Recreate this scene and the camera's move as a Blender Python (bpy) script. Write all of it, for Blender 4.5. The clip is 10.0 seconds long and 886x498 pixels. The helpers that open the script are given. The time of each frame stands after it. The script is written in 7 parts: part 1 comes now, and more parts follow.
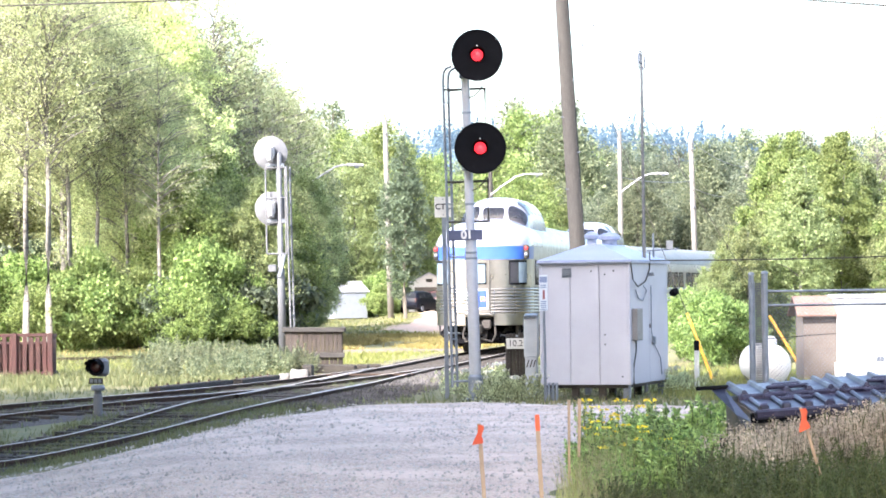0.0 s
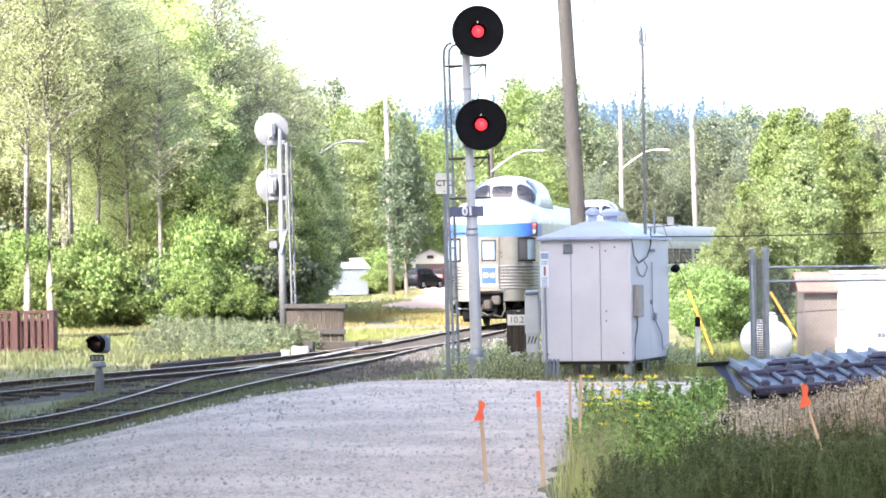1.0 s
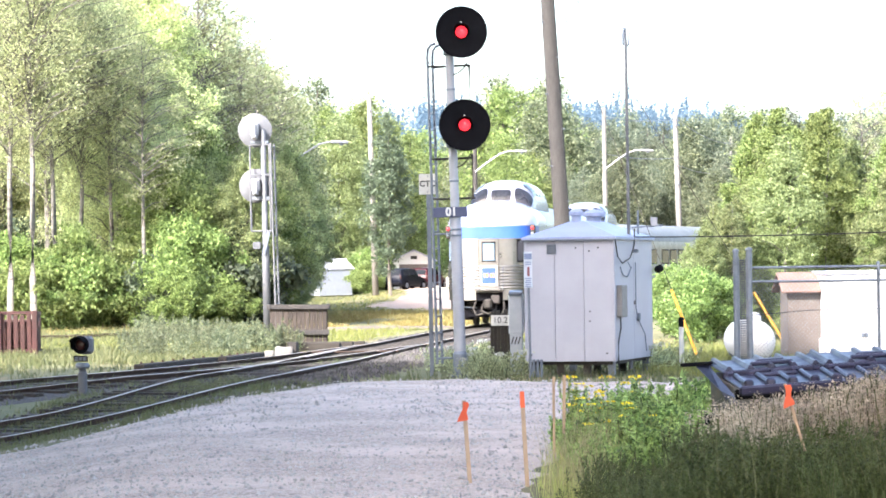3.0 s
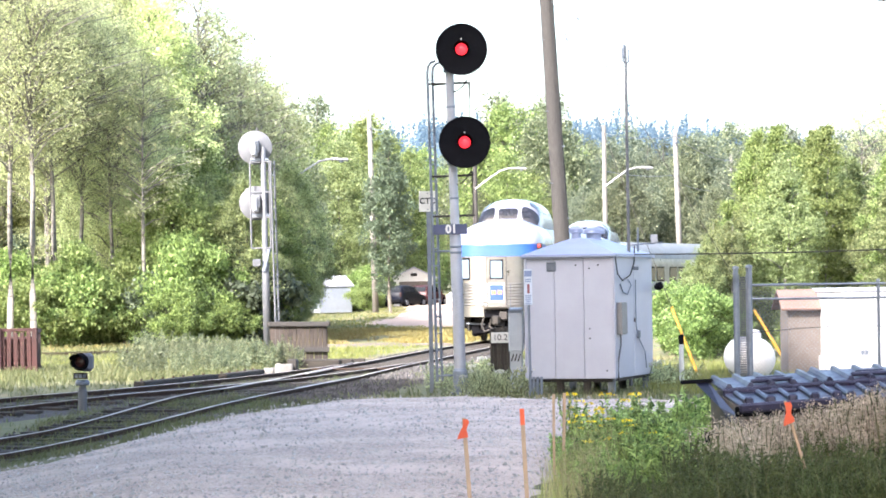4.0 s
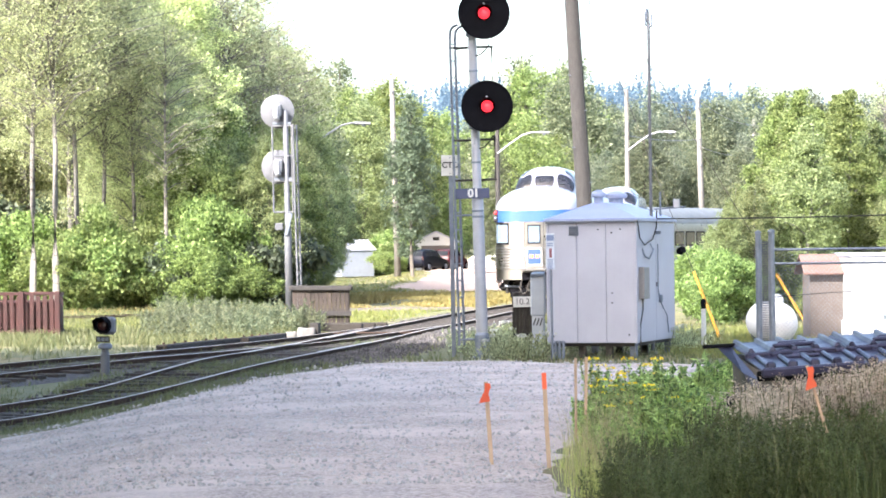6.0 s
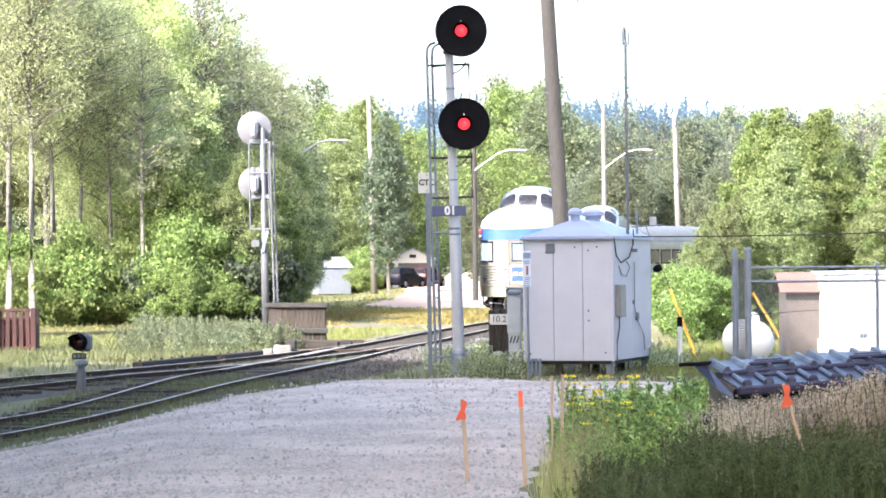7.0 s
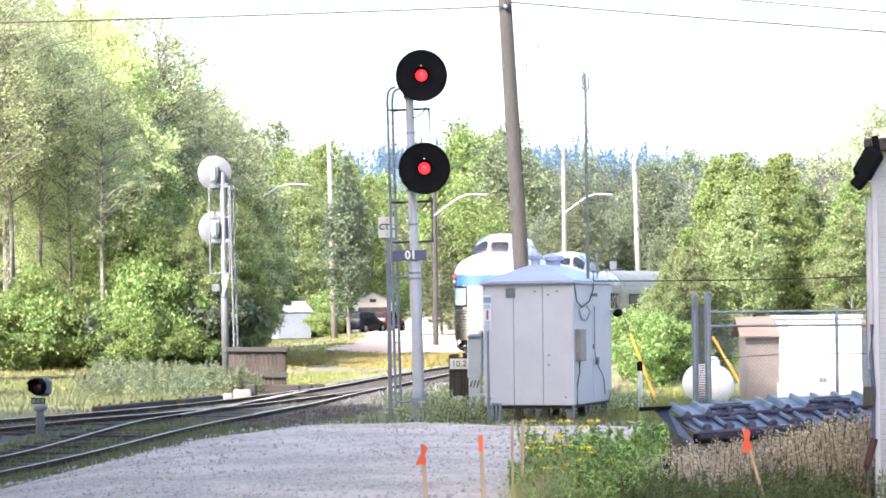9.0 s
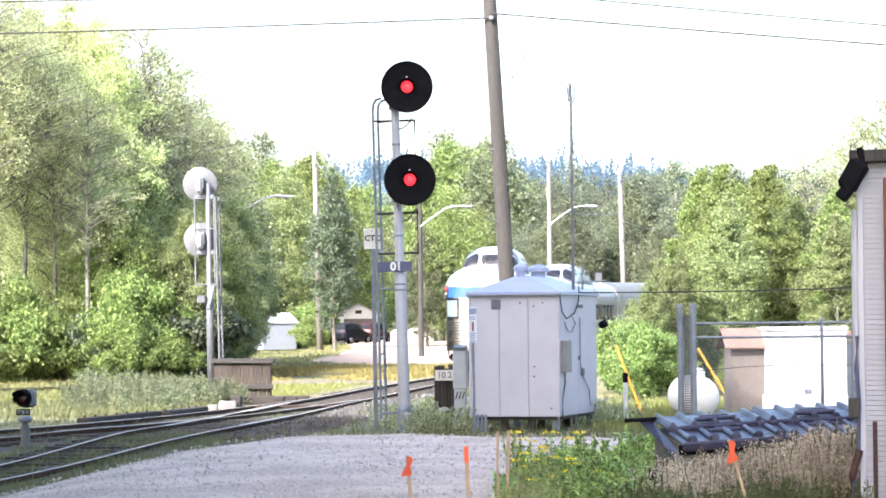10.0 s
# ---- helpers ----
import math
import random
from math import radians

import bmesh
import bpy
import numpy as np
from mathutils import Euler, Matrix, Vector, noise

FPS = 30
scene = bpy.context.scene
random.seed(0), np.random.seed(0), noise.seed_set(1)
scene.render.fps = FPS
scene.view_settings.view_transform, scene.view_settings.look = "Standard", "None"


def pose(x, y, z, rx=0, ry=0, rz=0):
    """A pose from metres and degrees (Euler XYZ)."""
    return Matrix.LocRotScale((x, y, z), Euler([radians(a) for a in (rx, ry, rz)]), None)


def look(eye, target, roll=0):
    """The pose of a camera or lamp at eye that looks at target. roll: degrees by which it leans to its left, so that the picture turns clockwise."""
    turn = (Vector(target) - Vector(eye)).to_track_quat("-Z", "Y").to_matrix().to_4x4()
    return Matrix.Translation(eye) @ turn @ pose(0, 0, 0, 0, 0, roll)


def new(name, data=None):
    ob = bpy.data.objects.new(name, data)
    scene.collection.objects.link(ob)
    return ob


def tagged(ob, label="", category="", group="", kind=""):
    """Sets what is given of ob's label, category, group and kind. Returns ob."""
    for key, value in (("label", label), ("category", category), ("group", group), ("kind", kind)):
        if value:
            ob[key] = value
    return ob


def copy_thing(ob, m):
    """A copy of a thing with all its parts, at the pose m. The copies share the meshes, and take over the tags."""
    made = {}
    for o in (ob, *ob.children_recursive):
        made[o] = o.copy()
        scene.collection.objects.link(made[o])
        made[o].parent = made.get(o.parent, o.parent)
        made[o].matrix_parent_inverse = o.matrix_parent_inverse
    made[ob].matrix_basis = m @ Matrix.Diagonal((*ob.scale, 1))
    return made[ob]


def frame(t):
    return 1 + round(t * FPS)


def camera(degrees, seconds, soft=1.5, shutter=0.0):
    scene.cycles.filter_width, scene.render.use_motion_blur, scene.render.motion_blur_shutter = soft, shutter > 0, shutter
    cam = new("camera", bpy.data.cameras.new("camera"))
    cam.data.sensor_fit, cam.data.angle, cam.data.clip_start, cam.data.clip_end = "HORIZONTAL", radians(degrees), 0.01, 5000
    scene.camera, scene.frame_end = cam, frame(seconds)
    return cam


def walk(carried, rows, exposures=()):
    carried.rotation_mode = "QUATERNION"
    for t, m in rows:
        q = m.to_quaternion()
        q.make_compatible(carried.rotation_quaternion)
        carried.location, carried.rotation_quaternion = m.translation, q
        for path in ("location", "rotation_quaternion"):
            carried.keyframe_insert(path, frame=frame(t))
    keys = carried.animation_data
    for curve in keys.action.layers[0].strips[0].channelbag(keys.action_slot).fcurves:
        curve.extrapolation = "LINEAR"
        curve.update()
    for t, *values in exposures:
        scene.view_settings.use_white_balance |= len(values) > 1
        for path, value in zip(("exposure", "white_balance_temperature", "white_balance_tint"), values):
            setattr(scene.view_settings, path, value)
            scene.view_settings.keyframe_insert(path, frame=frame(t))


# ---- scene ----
EYE = (0.0, 0.0, 1.85)
cam = camera(18.0, 10.0, 1.7, 0.5)

# hand-held camera on one spot: seconds, degrees to the right, degrees up, degrees of lean
AIM = (
    (0, 0.000, 0.972, -0.70),
    (0.2, 0.017, 0.903, -0.71),
    (0.3, 0.058, 0.891, -0.72),
    (0.5, 0.110, 0.801, -0.74),
    (0.7, 0.133, 0.718, -0.75),
    (0.8, 0.127, 0.660, -0.75),
    (1, -0.027, 0.492, -0.76),
    (1.5, 0.066, 0.440, -0.82),
    (2, 0.111, 0.456, -0.81),
    (3.5, 0.363, 0.586, -0.81),
    (4, 0.314, 0.850, -0.79),
    (4.5, 0.440, 0.907, -0.78),
    (5, 0.442, 0.910, -0.71),
    (5.1, 0.422, 0.984, -0.71),
    (5.2, 0.405, 1.024, -0.72),
    (5.3, 0.168, 1.013, -0.73),
    (5.4, -0.307, 0.648, -0.75),
    (5.5, -0.363, 0.086, -0.76),
    (5.6, -0.324, 0.058, -0.75),
    (5.7, -0.289, 0.075, -0.74),
    (6.8, 0.231, 0.394, -0.60),
    (6.9, 0.255, 0.463, -0.59),
    (7, 0.332, 0.472, -0.59),
    (7.1, 0.278, 0.752, -0.59),
    (7.2, 0.266, 0.891, -0.60),
    (7.3, 0.388, 0.752, -0.61),
    (7.4, 0.428, 0.868, -0.61),
    (7.5, 0.476, 0.892, -0.61),
    (8, 0.699, 1.064, -0.63),
    (8.5, 0.936, 1.248, -0.58),
    (9, 1.155, 1.374, -0.58),
    (9.5, 1.351, 1.480, -0.56),
    (10, 1.455, 1.604, -0.57),
)


def aimed(right, up, lean):
    a, b = radians(right), radians(up)
    way = Vector((math.sin(a) * math.cos(b), math.cos(a) * math.cos(b), math.sin(b)))
    return look(EYE, Vector(EYE) + 50 * way, lean)


walk(cam, [(t, aimed(right, up, lean)) for t, right, up, lean in AIM], [(0, 2.65), (2.2, 2.62), (4.0, 2.52), (10, 2.46)])

# ---- daylight ----
SUN_UP, SUN_AZ = 36.0, 216.0      # compass-like: degrees from +y, clockwise
world = bpy.data.worlds.new("sky")
scene.world = world
world.use_nodes = True
wn = world.node_tree.nodes
sky = wn.new("ShaderNodeTexSky")
sky.sky_type, sky.sun_disc = "NISHITA", False
sky.sun_elevation, sky.sun_rotation = radians(SUN_UP), radians(SUN_AZ)
sky.dust_density, sky.ozone_density = 4.0, 0.9
world.node_tree.links.new(sky.outputs[0], wn["Background"].inputs[0])
wn["Background"].inputs[1].default_value = 0.15
sun = new("sun", bpy.data.lights.new("sun", "SUN"))
sun.data.energy, sun.data.angle, sun.data.color = 3.5, radians(0.6), (1.0, 0.965, 0.94)
sa, sb = radians(SUN_AZ), radians(SUN_UP)
sun.matrix_world = look((math.sin(sa) * math.cos(sb) * 90, math.cos(sa) * math.cos(sb) * 90, math.sin(sb) * 90), (0, 0, 0))

# ---- materials ----
def material(name, base=(0.5, 0.5, 0.5), rough=0.6, metal=0.0, second=None, scale=4.0, detail=6.0, low=0.35, high=0.65,
             bump=0.0, bump_scale=40.0, spot=None, spot_scale=1.2, spot_low=0.6, spot_high=0.75, stretch=(1, 1, 1), space="Object",
             rough_var=0.0, piece=0.0, spec=None):
    """A surface with variation at two scales: a fine grain from base to second, and larger patches of a spot colour."""
    m = bpy.data.materials.new(name)
    m.use_nodes = True
    n, k = m.node_tree.nodes, m.node_tree.links
    b = n["Principled BSDF"]
    b.inputs["Roughness"].default_value, b.inputs["Metallic"].default_value = rough, metal
    if spec is not None:
        b.inputs["Specular IOR Level"].default_value = spec
    co = n.new("ShaderNodeTexCoord")
    mp = n.new("ShaderNodeMapping")
    mp.inputs["Scale"].default_value = stretch
    k.new(co.outputs[space], mp.inputs[0])

    def field(sc, lo, hi, det=detail):
        t = n.new("ShaderNodeTexNoise")
        t.inputs["Scale"].default_value, t.inputs["Detail"].default_value, t.inputs["Roughness"].default_value = sc, det, 0.65
        k.new(mp.outputs[0], t.inputs["Vector"])
        r = n.new("ShaderNodeMapRange")
        r.inputs[1].default_value, r.inputs[2].default_value = lo, hi
        k.new(t.outputs[0], r.inputs[0])
        return r.outputs[0]

    def mix(fac, a, c):
        x = n.new("ShaderNodeMix")
        x.data_type = "RGBA"
        if isinstance(fac, float):
            x.inputs[0].default_value = fac
        else:
            k.new(fac, x.inputs[0])
        for slot, v in ((6, a), (7, c)):
            if isinstance(v, tuple):
                x.inputs[slot].default_value = (*v, 1)
            else:
                k.new(v, x.inputs[slot])
        return x.outputs[2]

    second = second or tuple(c * 0.8 for c in base)
    grain = field(scale, low, high)
    col = mix(grain, base, second)
    if spot:
        col = mix(field(spot_scale, spot_low, spot_high, 8.0), col, spot)
    if piece:
        oi = n.new("ShaderNodeObjectInfo")
        r = n.new("ShaderNodeMapRange")
        r.inputs[3].default_value, r.inputs[4].default_value = 1 - piece, 1 + piece
        k.new(oi.outputs["Random"], r.inputs[0])
        h = n.new("ShaderNodeHueSaturation")
        k.new(r.outputs[0], h.inputs["Value"])
        k.new(col, h.inputs["Color"])
        col = h.outputs[0]
    k.new(col, b.inputs["Base Color"])
    if rough_var:
        r = n.new("ShaderNodeMapRange")
        r.inputs[3].default_value, r.inputs[4].default_value = rough - rough_var, rough + rough_var
        k.new(grain, r.inputs[0])
        k.new(r.outputs[0], b.inputs["Roughness"])
    if bump:
        bp = n.new("ShaderNodeBump")
        bp.inputs["Strength"].default_value, bp.inputs["Distance"].default_value = bump, 0.02
        k.new(field(bump_scale, 0.2, 0.8), bp.inputs["Height"])
        k.new(bp.outputs[0], b.inputs["Normal"])
    return m


def leaf_material(name, a, c, through_light=0.5, rough=0.5):
    """Leaves: colour varies from leaf to leaf and from plant to plant, and light passes through."""
    m = bpy.data.materials.new(name)
    m.use_nodes = True
    n, k = m.node_tree.nodes, m.node_tree.links
    b = n["Principled BSDF"]
    b.inputs["Roughness"].default_value = rough
    b.inputs["Specular IOR Level"].default_value = 0.3
    geo, oi = n.new("ShaderNodeNewGeometry"), n.new("ShaderNodeObjectInfo")
    x = n.new("ShaderNodeMix")
    x.data_type = "RGBA"
    x.inputs[6].default_value, x.inputs[7].default_value = (*a, 1), (*c, 1)
    k.new(geo.outputs["Random Per Island"], x.inputs[0])
    h = n.new("ShaderNodeHueSaturation")
    for slot, lo, hi in (("Hue", 0.488, 0.514), ("Value", 0.8, 1.25)):
        r = n.new("ShaderNodeMapRange")
        r.inputs[3].default_value, r.inputs[4].default_value = lo, hi
        k.new(oi.outputs["Random"], r.inputs[0])
        k.new(r.outputs[0], h.inputs[slot])
    k.new(x.outputs[2], h.inputs["Color"])
    k.new(h.outputs[0], b.inputs["Base Color"])
    tr = n.new("ShaderNodeBsdfTranslucent")
    k.new(h.outputs[0], tr.inputs["Color"])
    ms = n.new("ShaderNodeMixShader")
    ms.inputs[0].default_value = through_light
    k.new(b.outputs[0], ms.inputs[1])
    k.new(tr.outputs[0], ms.inputs[2])
    k.new(ms.outputs[0], n["Material Output"].inputs[0])
    return m


def glow(name, colour, strength, base=(0.2, 0.02, 0.02)):
    m = material(name, base, 0.3)
    b = m.node_tree.nodes["Principled BSDF"]
    b.inputs["Emission Color"].default_value, b.inputs["Emission Strength"].default_value = (*colour, 1), strength
    return m


GRASS = material("grass_soil", (0.0748, 0.0815, 0.032), 0.95, second=(0.122, 0.116, 0.0515), scale=2.6, spot=(0.211, 0.158, 0.0739), spot_scale=0.16, spot_low=0.5, spot_high=0.68, bump=0.5, bump_scale=9)
EARTH = material("bare_earth", (0.125, 0.10, 0.088), 0.95, second=(0.085, 0.07, 0.06), scale=2.5, bump=0.3)
GRAVEL = material("gravel", (0.487, 0.406, 0.365), 0.95, second=(0.158, 0.13, 0.117), scale=26, low=0.43, high=0.62, spot=(0.547, 0.459, 0.414), spot_scale=0.55, spot_low=0.42, spot_high=0.7, bump=0.9, bump_scale=26)
SAND = material("sandy_track", (0.362, 0.273, 0.23), 0.95, second=(0.277, 0.207, 0.171), scale=3, bump=0.3)
BALLAST = material("ballast", (0.0683, 0.0618, 0.0614), 0.95, second=(0.0292, 0.0261, 0.0254), scale=18, low=0.4, high=0.6, spot=(0.039, 0.0325, 0.0301), spot_scale=1.0, bump=1.0, bump_scale=22)
RAIL_SIDE = material("rusty_rail", (0.06375, 0.0425, 0.0323), 0.85, 0.0, second=(0.034, 0.0255, 0.0221), scale=9, spec=0.1)
RAIL_TOP = material("worn_rail_head", (0.338, 0.305, 0.286), 0.55, 0.35, second=(0.195, 0.169, 0.156), scale=5)
TIE = material("creosoted_wood", (0.0209, 0.0167, 0.0139), 0.9, second=(0.0383, 0.0314, 0.0262), scale=6, stretch=(1, 8, 8), bump=0.5, piece=0.25)
OLD_WOOD = material("grey_weathered_wood", (0.0471, 0.043, 0.0418), 0.9, second=(0.023, 0.0205, 0.0205), scale=5, stretch=(9, 9, 1.2), low=0.3, high=0.7, bump=0.5, bump_scale=14)
DARK_WOOD = material("brown_weathered_boards", (0.0557, 0.0424, 0.0361), 0.92, second=(0.0292, 0.0228, 0.0202), scale=5, stretch=(7, 7, 1), bump=0.5, piece=0.22)
RED_WOOD = material("faded_red_steel", (0.0393, 0.0085, 0.0085), 0.8, second=(0.0246, 0.00821, 0.00785), scale=4, spot=(0.0393, 0.023, 0.0164), spot_scale=5, bump=0.2)
RAW_WOOD = material("raw_lath", (0.4275, 0.3065, 0.2065), 0.85, second=(0.3277, 0.228, 0.1496), scale=8, stretch=(8, 8, 1))
WHITE_METAL = material("white_painted_steel", (0.319, 0.323, 0.384), 0.5, second=(0.288, 0.291, 0.348), scale=1.4, spot=(0.254, 0.238, 0.243), spot_scale=2.6, spot_low=0.66, spot_high=0.86, bump=0.05, bump_scale=3)
GREY_METAL = material("galvanised_steel", (0.155, 0.175, 0.218), 0.5, 0.35, second=(0.116, 0.134, 0.168), scale=6, rough_var=0.1)
# roof metal tinted blue for the sky reflected in it
ROOF_METAL = material("sky_blue_roof_sheen", (0.251, 0.285, 0.422), 0.45, second=(0.209, 0.242, 0.363), scale=2.0, spot=(0.303, 0.323, 0.399), spot_scale=4)
SILVER = material("aluminium_paint", (0.291, 0.296, 0.333), 0.5, 0.2, second=(0.247, 0.251, 0.282), scale=5)
BLACK = material("matt_black_paint", (0.00405, 0.00405, 0.0054), 0.8, second=(0.006075, 0.006075, 0.0081), scale=5, spot=(0.00945, 0.00945, 0.01215), spot_scale=3, spec=0.05)
# blue tint in the black stands for the sky's sheen on the lids
BLACK_PLASTIC = material("black_ribbed_plastic", (0.0158, 0.0152, 0.0378), 0.4, second=(0.0246, 0.0239, 0.0567), scale=5, spot=(0.0484, 0.046, 0.0864), spot_scale=7, rough_var=0.1)
RED_LAMP = glow("red_signal_light", (1.0, 0.025, 0.04), 0.52)
STEEL = material("stainless_steel", (0.257, 0.251, 0.252), 0.33, 1.0, second=(0.208, 0.201, 0.202), scale=2, rough_var=0.06, spot=(0.222, 0.208, 0.201), spot_scale=1.4)
# darkened steel: groove shade put into colour; also door surround and seams
DARK_STEEL = material("dark_steel", (0.10, 0.098, 0.10), 0.6, 0.4, second=(0.06, 0.058, 0.06), scale=3)
# darker aluminium; on the far signal it offsets the full sun there
POLE_GREY = material("darkened_aluminium", (0.0969, 0.1, 0.116), 0.55, 0.2, second=(0.0729, 0.0762, 0.0884), scale=5)
# white and lavender stand for bright sky mirrored in the steel roof
CAR_WHITE = material("sky_white_sheen", (0.225, 0.231, 0.29), 0.22, 0.1, second=(0.207, 0.211, 0.27), scale=2)
CAR_BLUE = material("blue_stripe", (0.018, 0.0615, 0.27), 0.4, second=(0.0225, 0.075, 0.3), scale=3)
YELLOW = material("yellow_plastic", (0.54, 0.27, 0.01125), 0.5, second=(0.48, 0.24, 0.015), scale=5)
ORANGE_YELLOW = material("orange_sign_paint", (0.50, 0.22, 0.03), 0.5, second=(0.45, 0.2, 0.03), scale=5)
ORANGE = material("orange_flagging", (0.7125, 0.12, 0.0375), 0.6, second=(0.675, 0.09, 0.03), scale=10)
DARK_IRON = material("dark_underframe", (0.0176, 0.0161, 0.0151), 0.7, 0.3, second=(0.0302, 0.0252, 0.0227), scale=5)
GLASS_DARK = material("tinted_window", (0.02, 0.022, 0.03), 0.06, 0.0, second=(0.03, 0.03, 0.04), scale=2, spec=0.9)
GLASS_TEAL = material("car_window", (0.10, 0.13, 0.18), 0.08, 0.0, second=(0.125, 0.165, 0.21), scale=2, spec=0.35)
SIGN_WHITE = material("white_sign_paint", (0.517, 0.511, 0.505), 0.6, second=(0.456, 0.45, 0.437), scale=8)
SIGN_BLACK = material("sign_black", (0.02, 0.02, 0.025), 0.6)
SIGN_BLUE = material("sign_blue", (0.03, 0.06, 0.30), 0.6)
NAVY = material("dark_blue_plate", (0.035, 0.0448, 0.098), 0.6, second=(0.049, 0.056, 0.112), scale=6)
PLASTER = material("white_wall_paint", (0.544, 0.537, 0.544), 0.7, second=(0.51, 0.503, 0.51), scale=2, bump=0.05)
BRICK_BROWN = material("brown_siding", (0.12, 0.1, 0.0918), 0.85, second=(0.0978, 0.0803, 0.0737), scale=5)
PINK_ROOF = material("faded_red_shingles", (0.158, 0.109, 0.093), 0.9, second=(0.158, 0.0837, 0.0651), scale=9)
BLEACHED = material("sunbleached_pole", (0.17, 0.16, 0.152), 0.9, second=(0.13, 0.12, 0.115), scale=4, stretch=(6, 6, 1))
MESH_GREY = material("dull_galvanised_mesh", (0.06, 0.07, 0.085), 0.6, 0.3, second=(0.045, 0.052, 0.064), scale=6)
BARK = material("grey_bark", (0.1248, 0.1104, 0.096), 0.95, second=(0.072, 0.0624, 0.0528), scale=7, stretch=(3, 3, 1), bump=0.5)
BIRCH = material("pale_birch_bark", (0.158, 0.148, 0.138), 0.9, second=(0.114, 0.107, 0.0986), scale=3, spot=(0.0404, 0.0337, 0.0323), spot_scale=3.2, spot_low=0.57, spot_high=0.63, stretch=(1, 1, 2.6))
# mid green is brightened to offset the shade inside the near stand
LEAF_MID = leaf_material("leaves_mid_green", (0.164, 0.204, 0.0884), (0.639, 0.685, 0.345), 0.55)
# far copies of the greens, distance haze put into their greyer colour
LEAF_FAR = leaf_material("far_hazed_green_leaves", (0.06, 0.0768, 0.047), (0.244, 0.271, 0.17), 0.55)
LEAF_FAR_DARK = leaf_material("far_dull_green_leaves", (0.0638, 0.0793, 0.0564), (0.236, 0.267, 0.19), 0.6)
LEAF_PALE = leaf_material("pale_birch_leaves", (0.17, 0.20, 0.105), (0.43, 0.45, 0.27), 0.6)
LEAF_DARK = leaf_material("leaves_dark_green", (0.202, 0.239, 0.126), (0.689, 0.752, 0.42), 0.65)
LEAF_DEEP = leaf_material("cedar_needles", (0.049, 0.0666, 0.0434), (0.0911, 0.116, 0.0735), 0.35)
LEAF_HEDGE = leaf_material("hedge_leaves", (0.0702, 0.108, 0.0349), (0.305, 0.392, 0.141), 0.55)
LEAF_YELLOW = leaf_material("leaves_yellow_green", (0.0896, 0.117, 0.0483), (0.323, 0.366, 0.179), 0.55)
LEAF_LIME = leaf_material("leaves_fresh_green", (0.0809, 0.114, 0.0359), (0.302, 0.363, 0.143), 0.58)
LEAF_OLIVE = leaf_material("leaves_olive", (0.186, 0.205, 0.114), (0.552, 0.587, 0.34), 0.68)
LEAF_WEED = leaf_material("weed_leaves", (0.07, 0.13, 0.039), (0.434, 0.585, 0.195), 0.4)
GRASS_GREEN = leaf_material("grass_blades", (0.0662, 0.086, 0.0349), (0.14, 0.138, 0.0656), 0.3)
GRASS_TALL = leaf_material("tall_grass_blades", (0.202, 0.23, 0.0734), (0.446, 0.438, 0.162), 0.35)
GRASS_DRY = leaf_material("dry_grass", (0.19, 0.145, 0.0523), (0.251, 0.229, 0.0882), 0.35)
STRAW = leaf_material("straw_stalks", (0.32, 0.29, 0.14), (0.50, 0.46, 0.26), 0.3)
GRASS_LIME = leaf_material("fresh_grass", (0.12, 0.142, 0.0389), (0.204, 0.202, 0.0673), 0.4)
SEED_BROWN = leaf_material("brown_seed_heads", (0.286, 0.231, 0.185), (0.476, 0.408, 0.343), 0.3)
# darker weed green, with the shade low in the clumps put into it
LEAF_SHADE = leaf_material("shaded_weed_leaves", (0.0253, 0.0367, 0.0122), (0.126, 0.156, 0.0571), 0.35)
DULL_STEEL = material("dull_steel_roof", (0.18, 0.184, 0.189), 0.55, 0.5, second=(0.135, 0.14, 0.144), scale=2, spot=(0.216, 0.211, 0.207), spot_scale=0.8)
FLOWER = leaf_material("yellow_flowers", (0.85, 0.595, 0.0229), (0.85, 0.709, 0.0572), 0.2)
FLOWER_WHITE = leaf_material("white_flowers", (0.396, 0.396, 0.348), (0.48, 0.48, 0.432), 0.2)


# ---- mesh tools ----
def part(name, bm, mat, parent=None, label="", smooth=False):
    me = bpy.data.meshes.new(name)
    bm.to_mesh(me)
    bm.free()
    for mm in (mat if isinstance(mat, (list, tuple)) else [mat]):
        me.materials.append(mm)
    if smooth:
        me.polygons.foreach_set("use_smooth", [True] * len(me.polygons))
    ob = new(name, me)
    if parent is not None:
        ob.parent = parent
    if label:
        tagged(ob, label)
    return ob


def raw(name, verts, faces, mat, parent=None, smooth=False):
    me = bpy.data.meshes.new(name)
    me.from_pydata([tuple(v) for v in verts], [], [tuple(f) for f in faces])
    for mm in (mat if isinstance(mat, (list, tuple)) else [mat]):
        me.materials.append(mm)
    if smooth:
        me.polygons.foreach_set("use_smooth", [True] * len(me.polygons))
    me.update()
    ob = new(name, me)
    if parent is not None:
        ob.parent = parent
    return ob


def thing(name, m, label, category, group="", kind=""):
    ob = new(name)
    ob.empty_display_size = 0.2
    ob.matrix_basis = m
    return tagged(ob, label, category, group, kind)


def box(bm, size, m=Matrix(), bevel=0.0, mat=0):
    r = bmesh.ops.create_cube(bm, size=1.0, matrix=m @ Matrix.Diagonal((*size, 1)))
    vs = r["verts"]
    if bevel:
        es = list({e for v in vs for e in v.link_edges})
        bmesh.ops.bevel(bm, geom=es, offset=bevel, segments=1, affect="EDGES", profile=0.7)
    if mat:
        for v in vs:
            if v.is_valid:
                for f in v.link_faces:
                    f.material_index = mat
    return bm


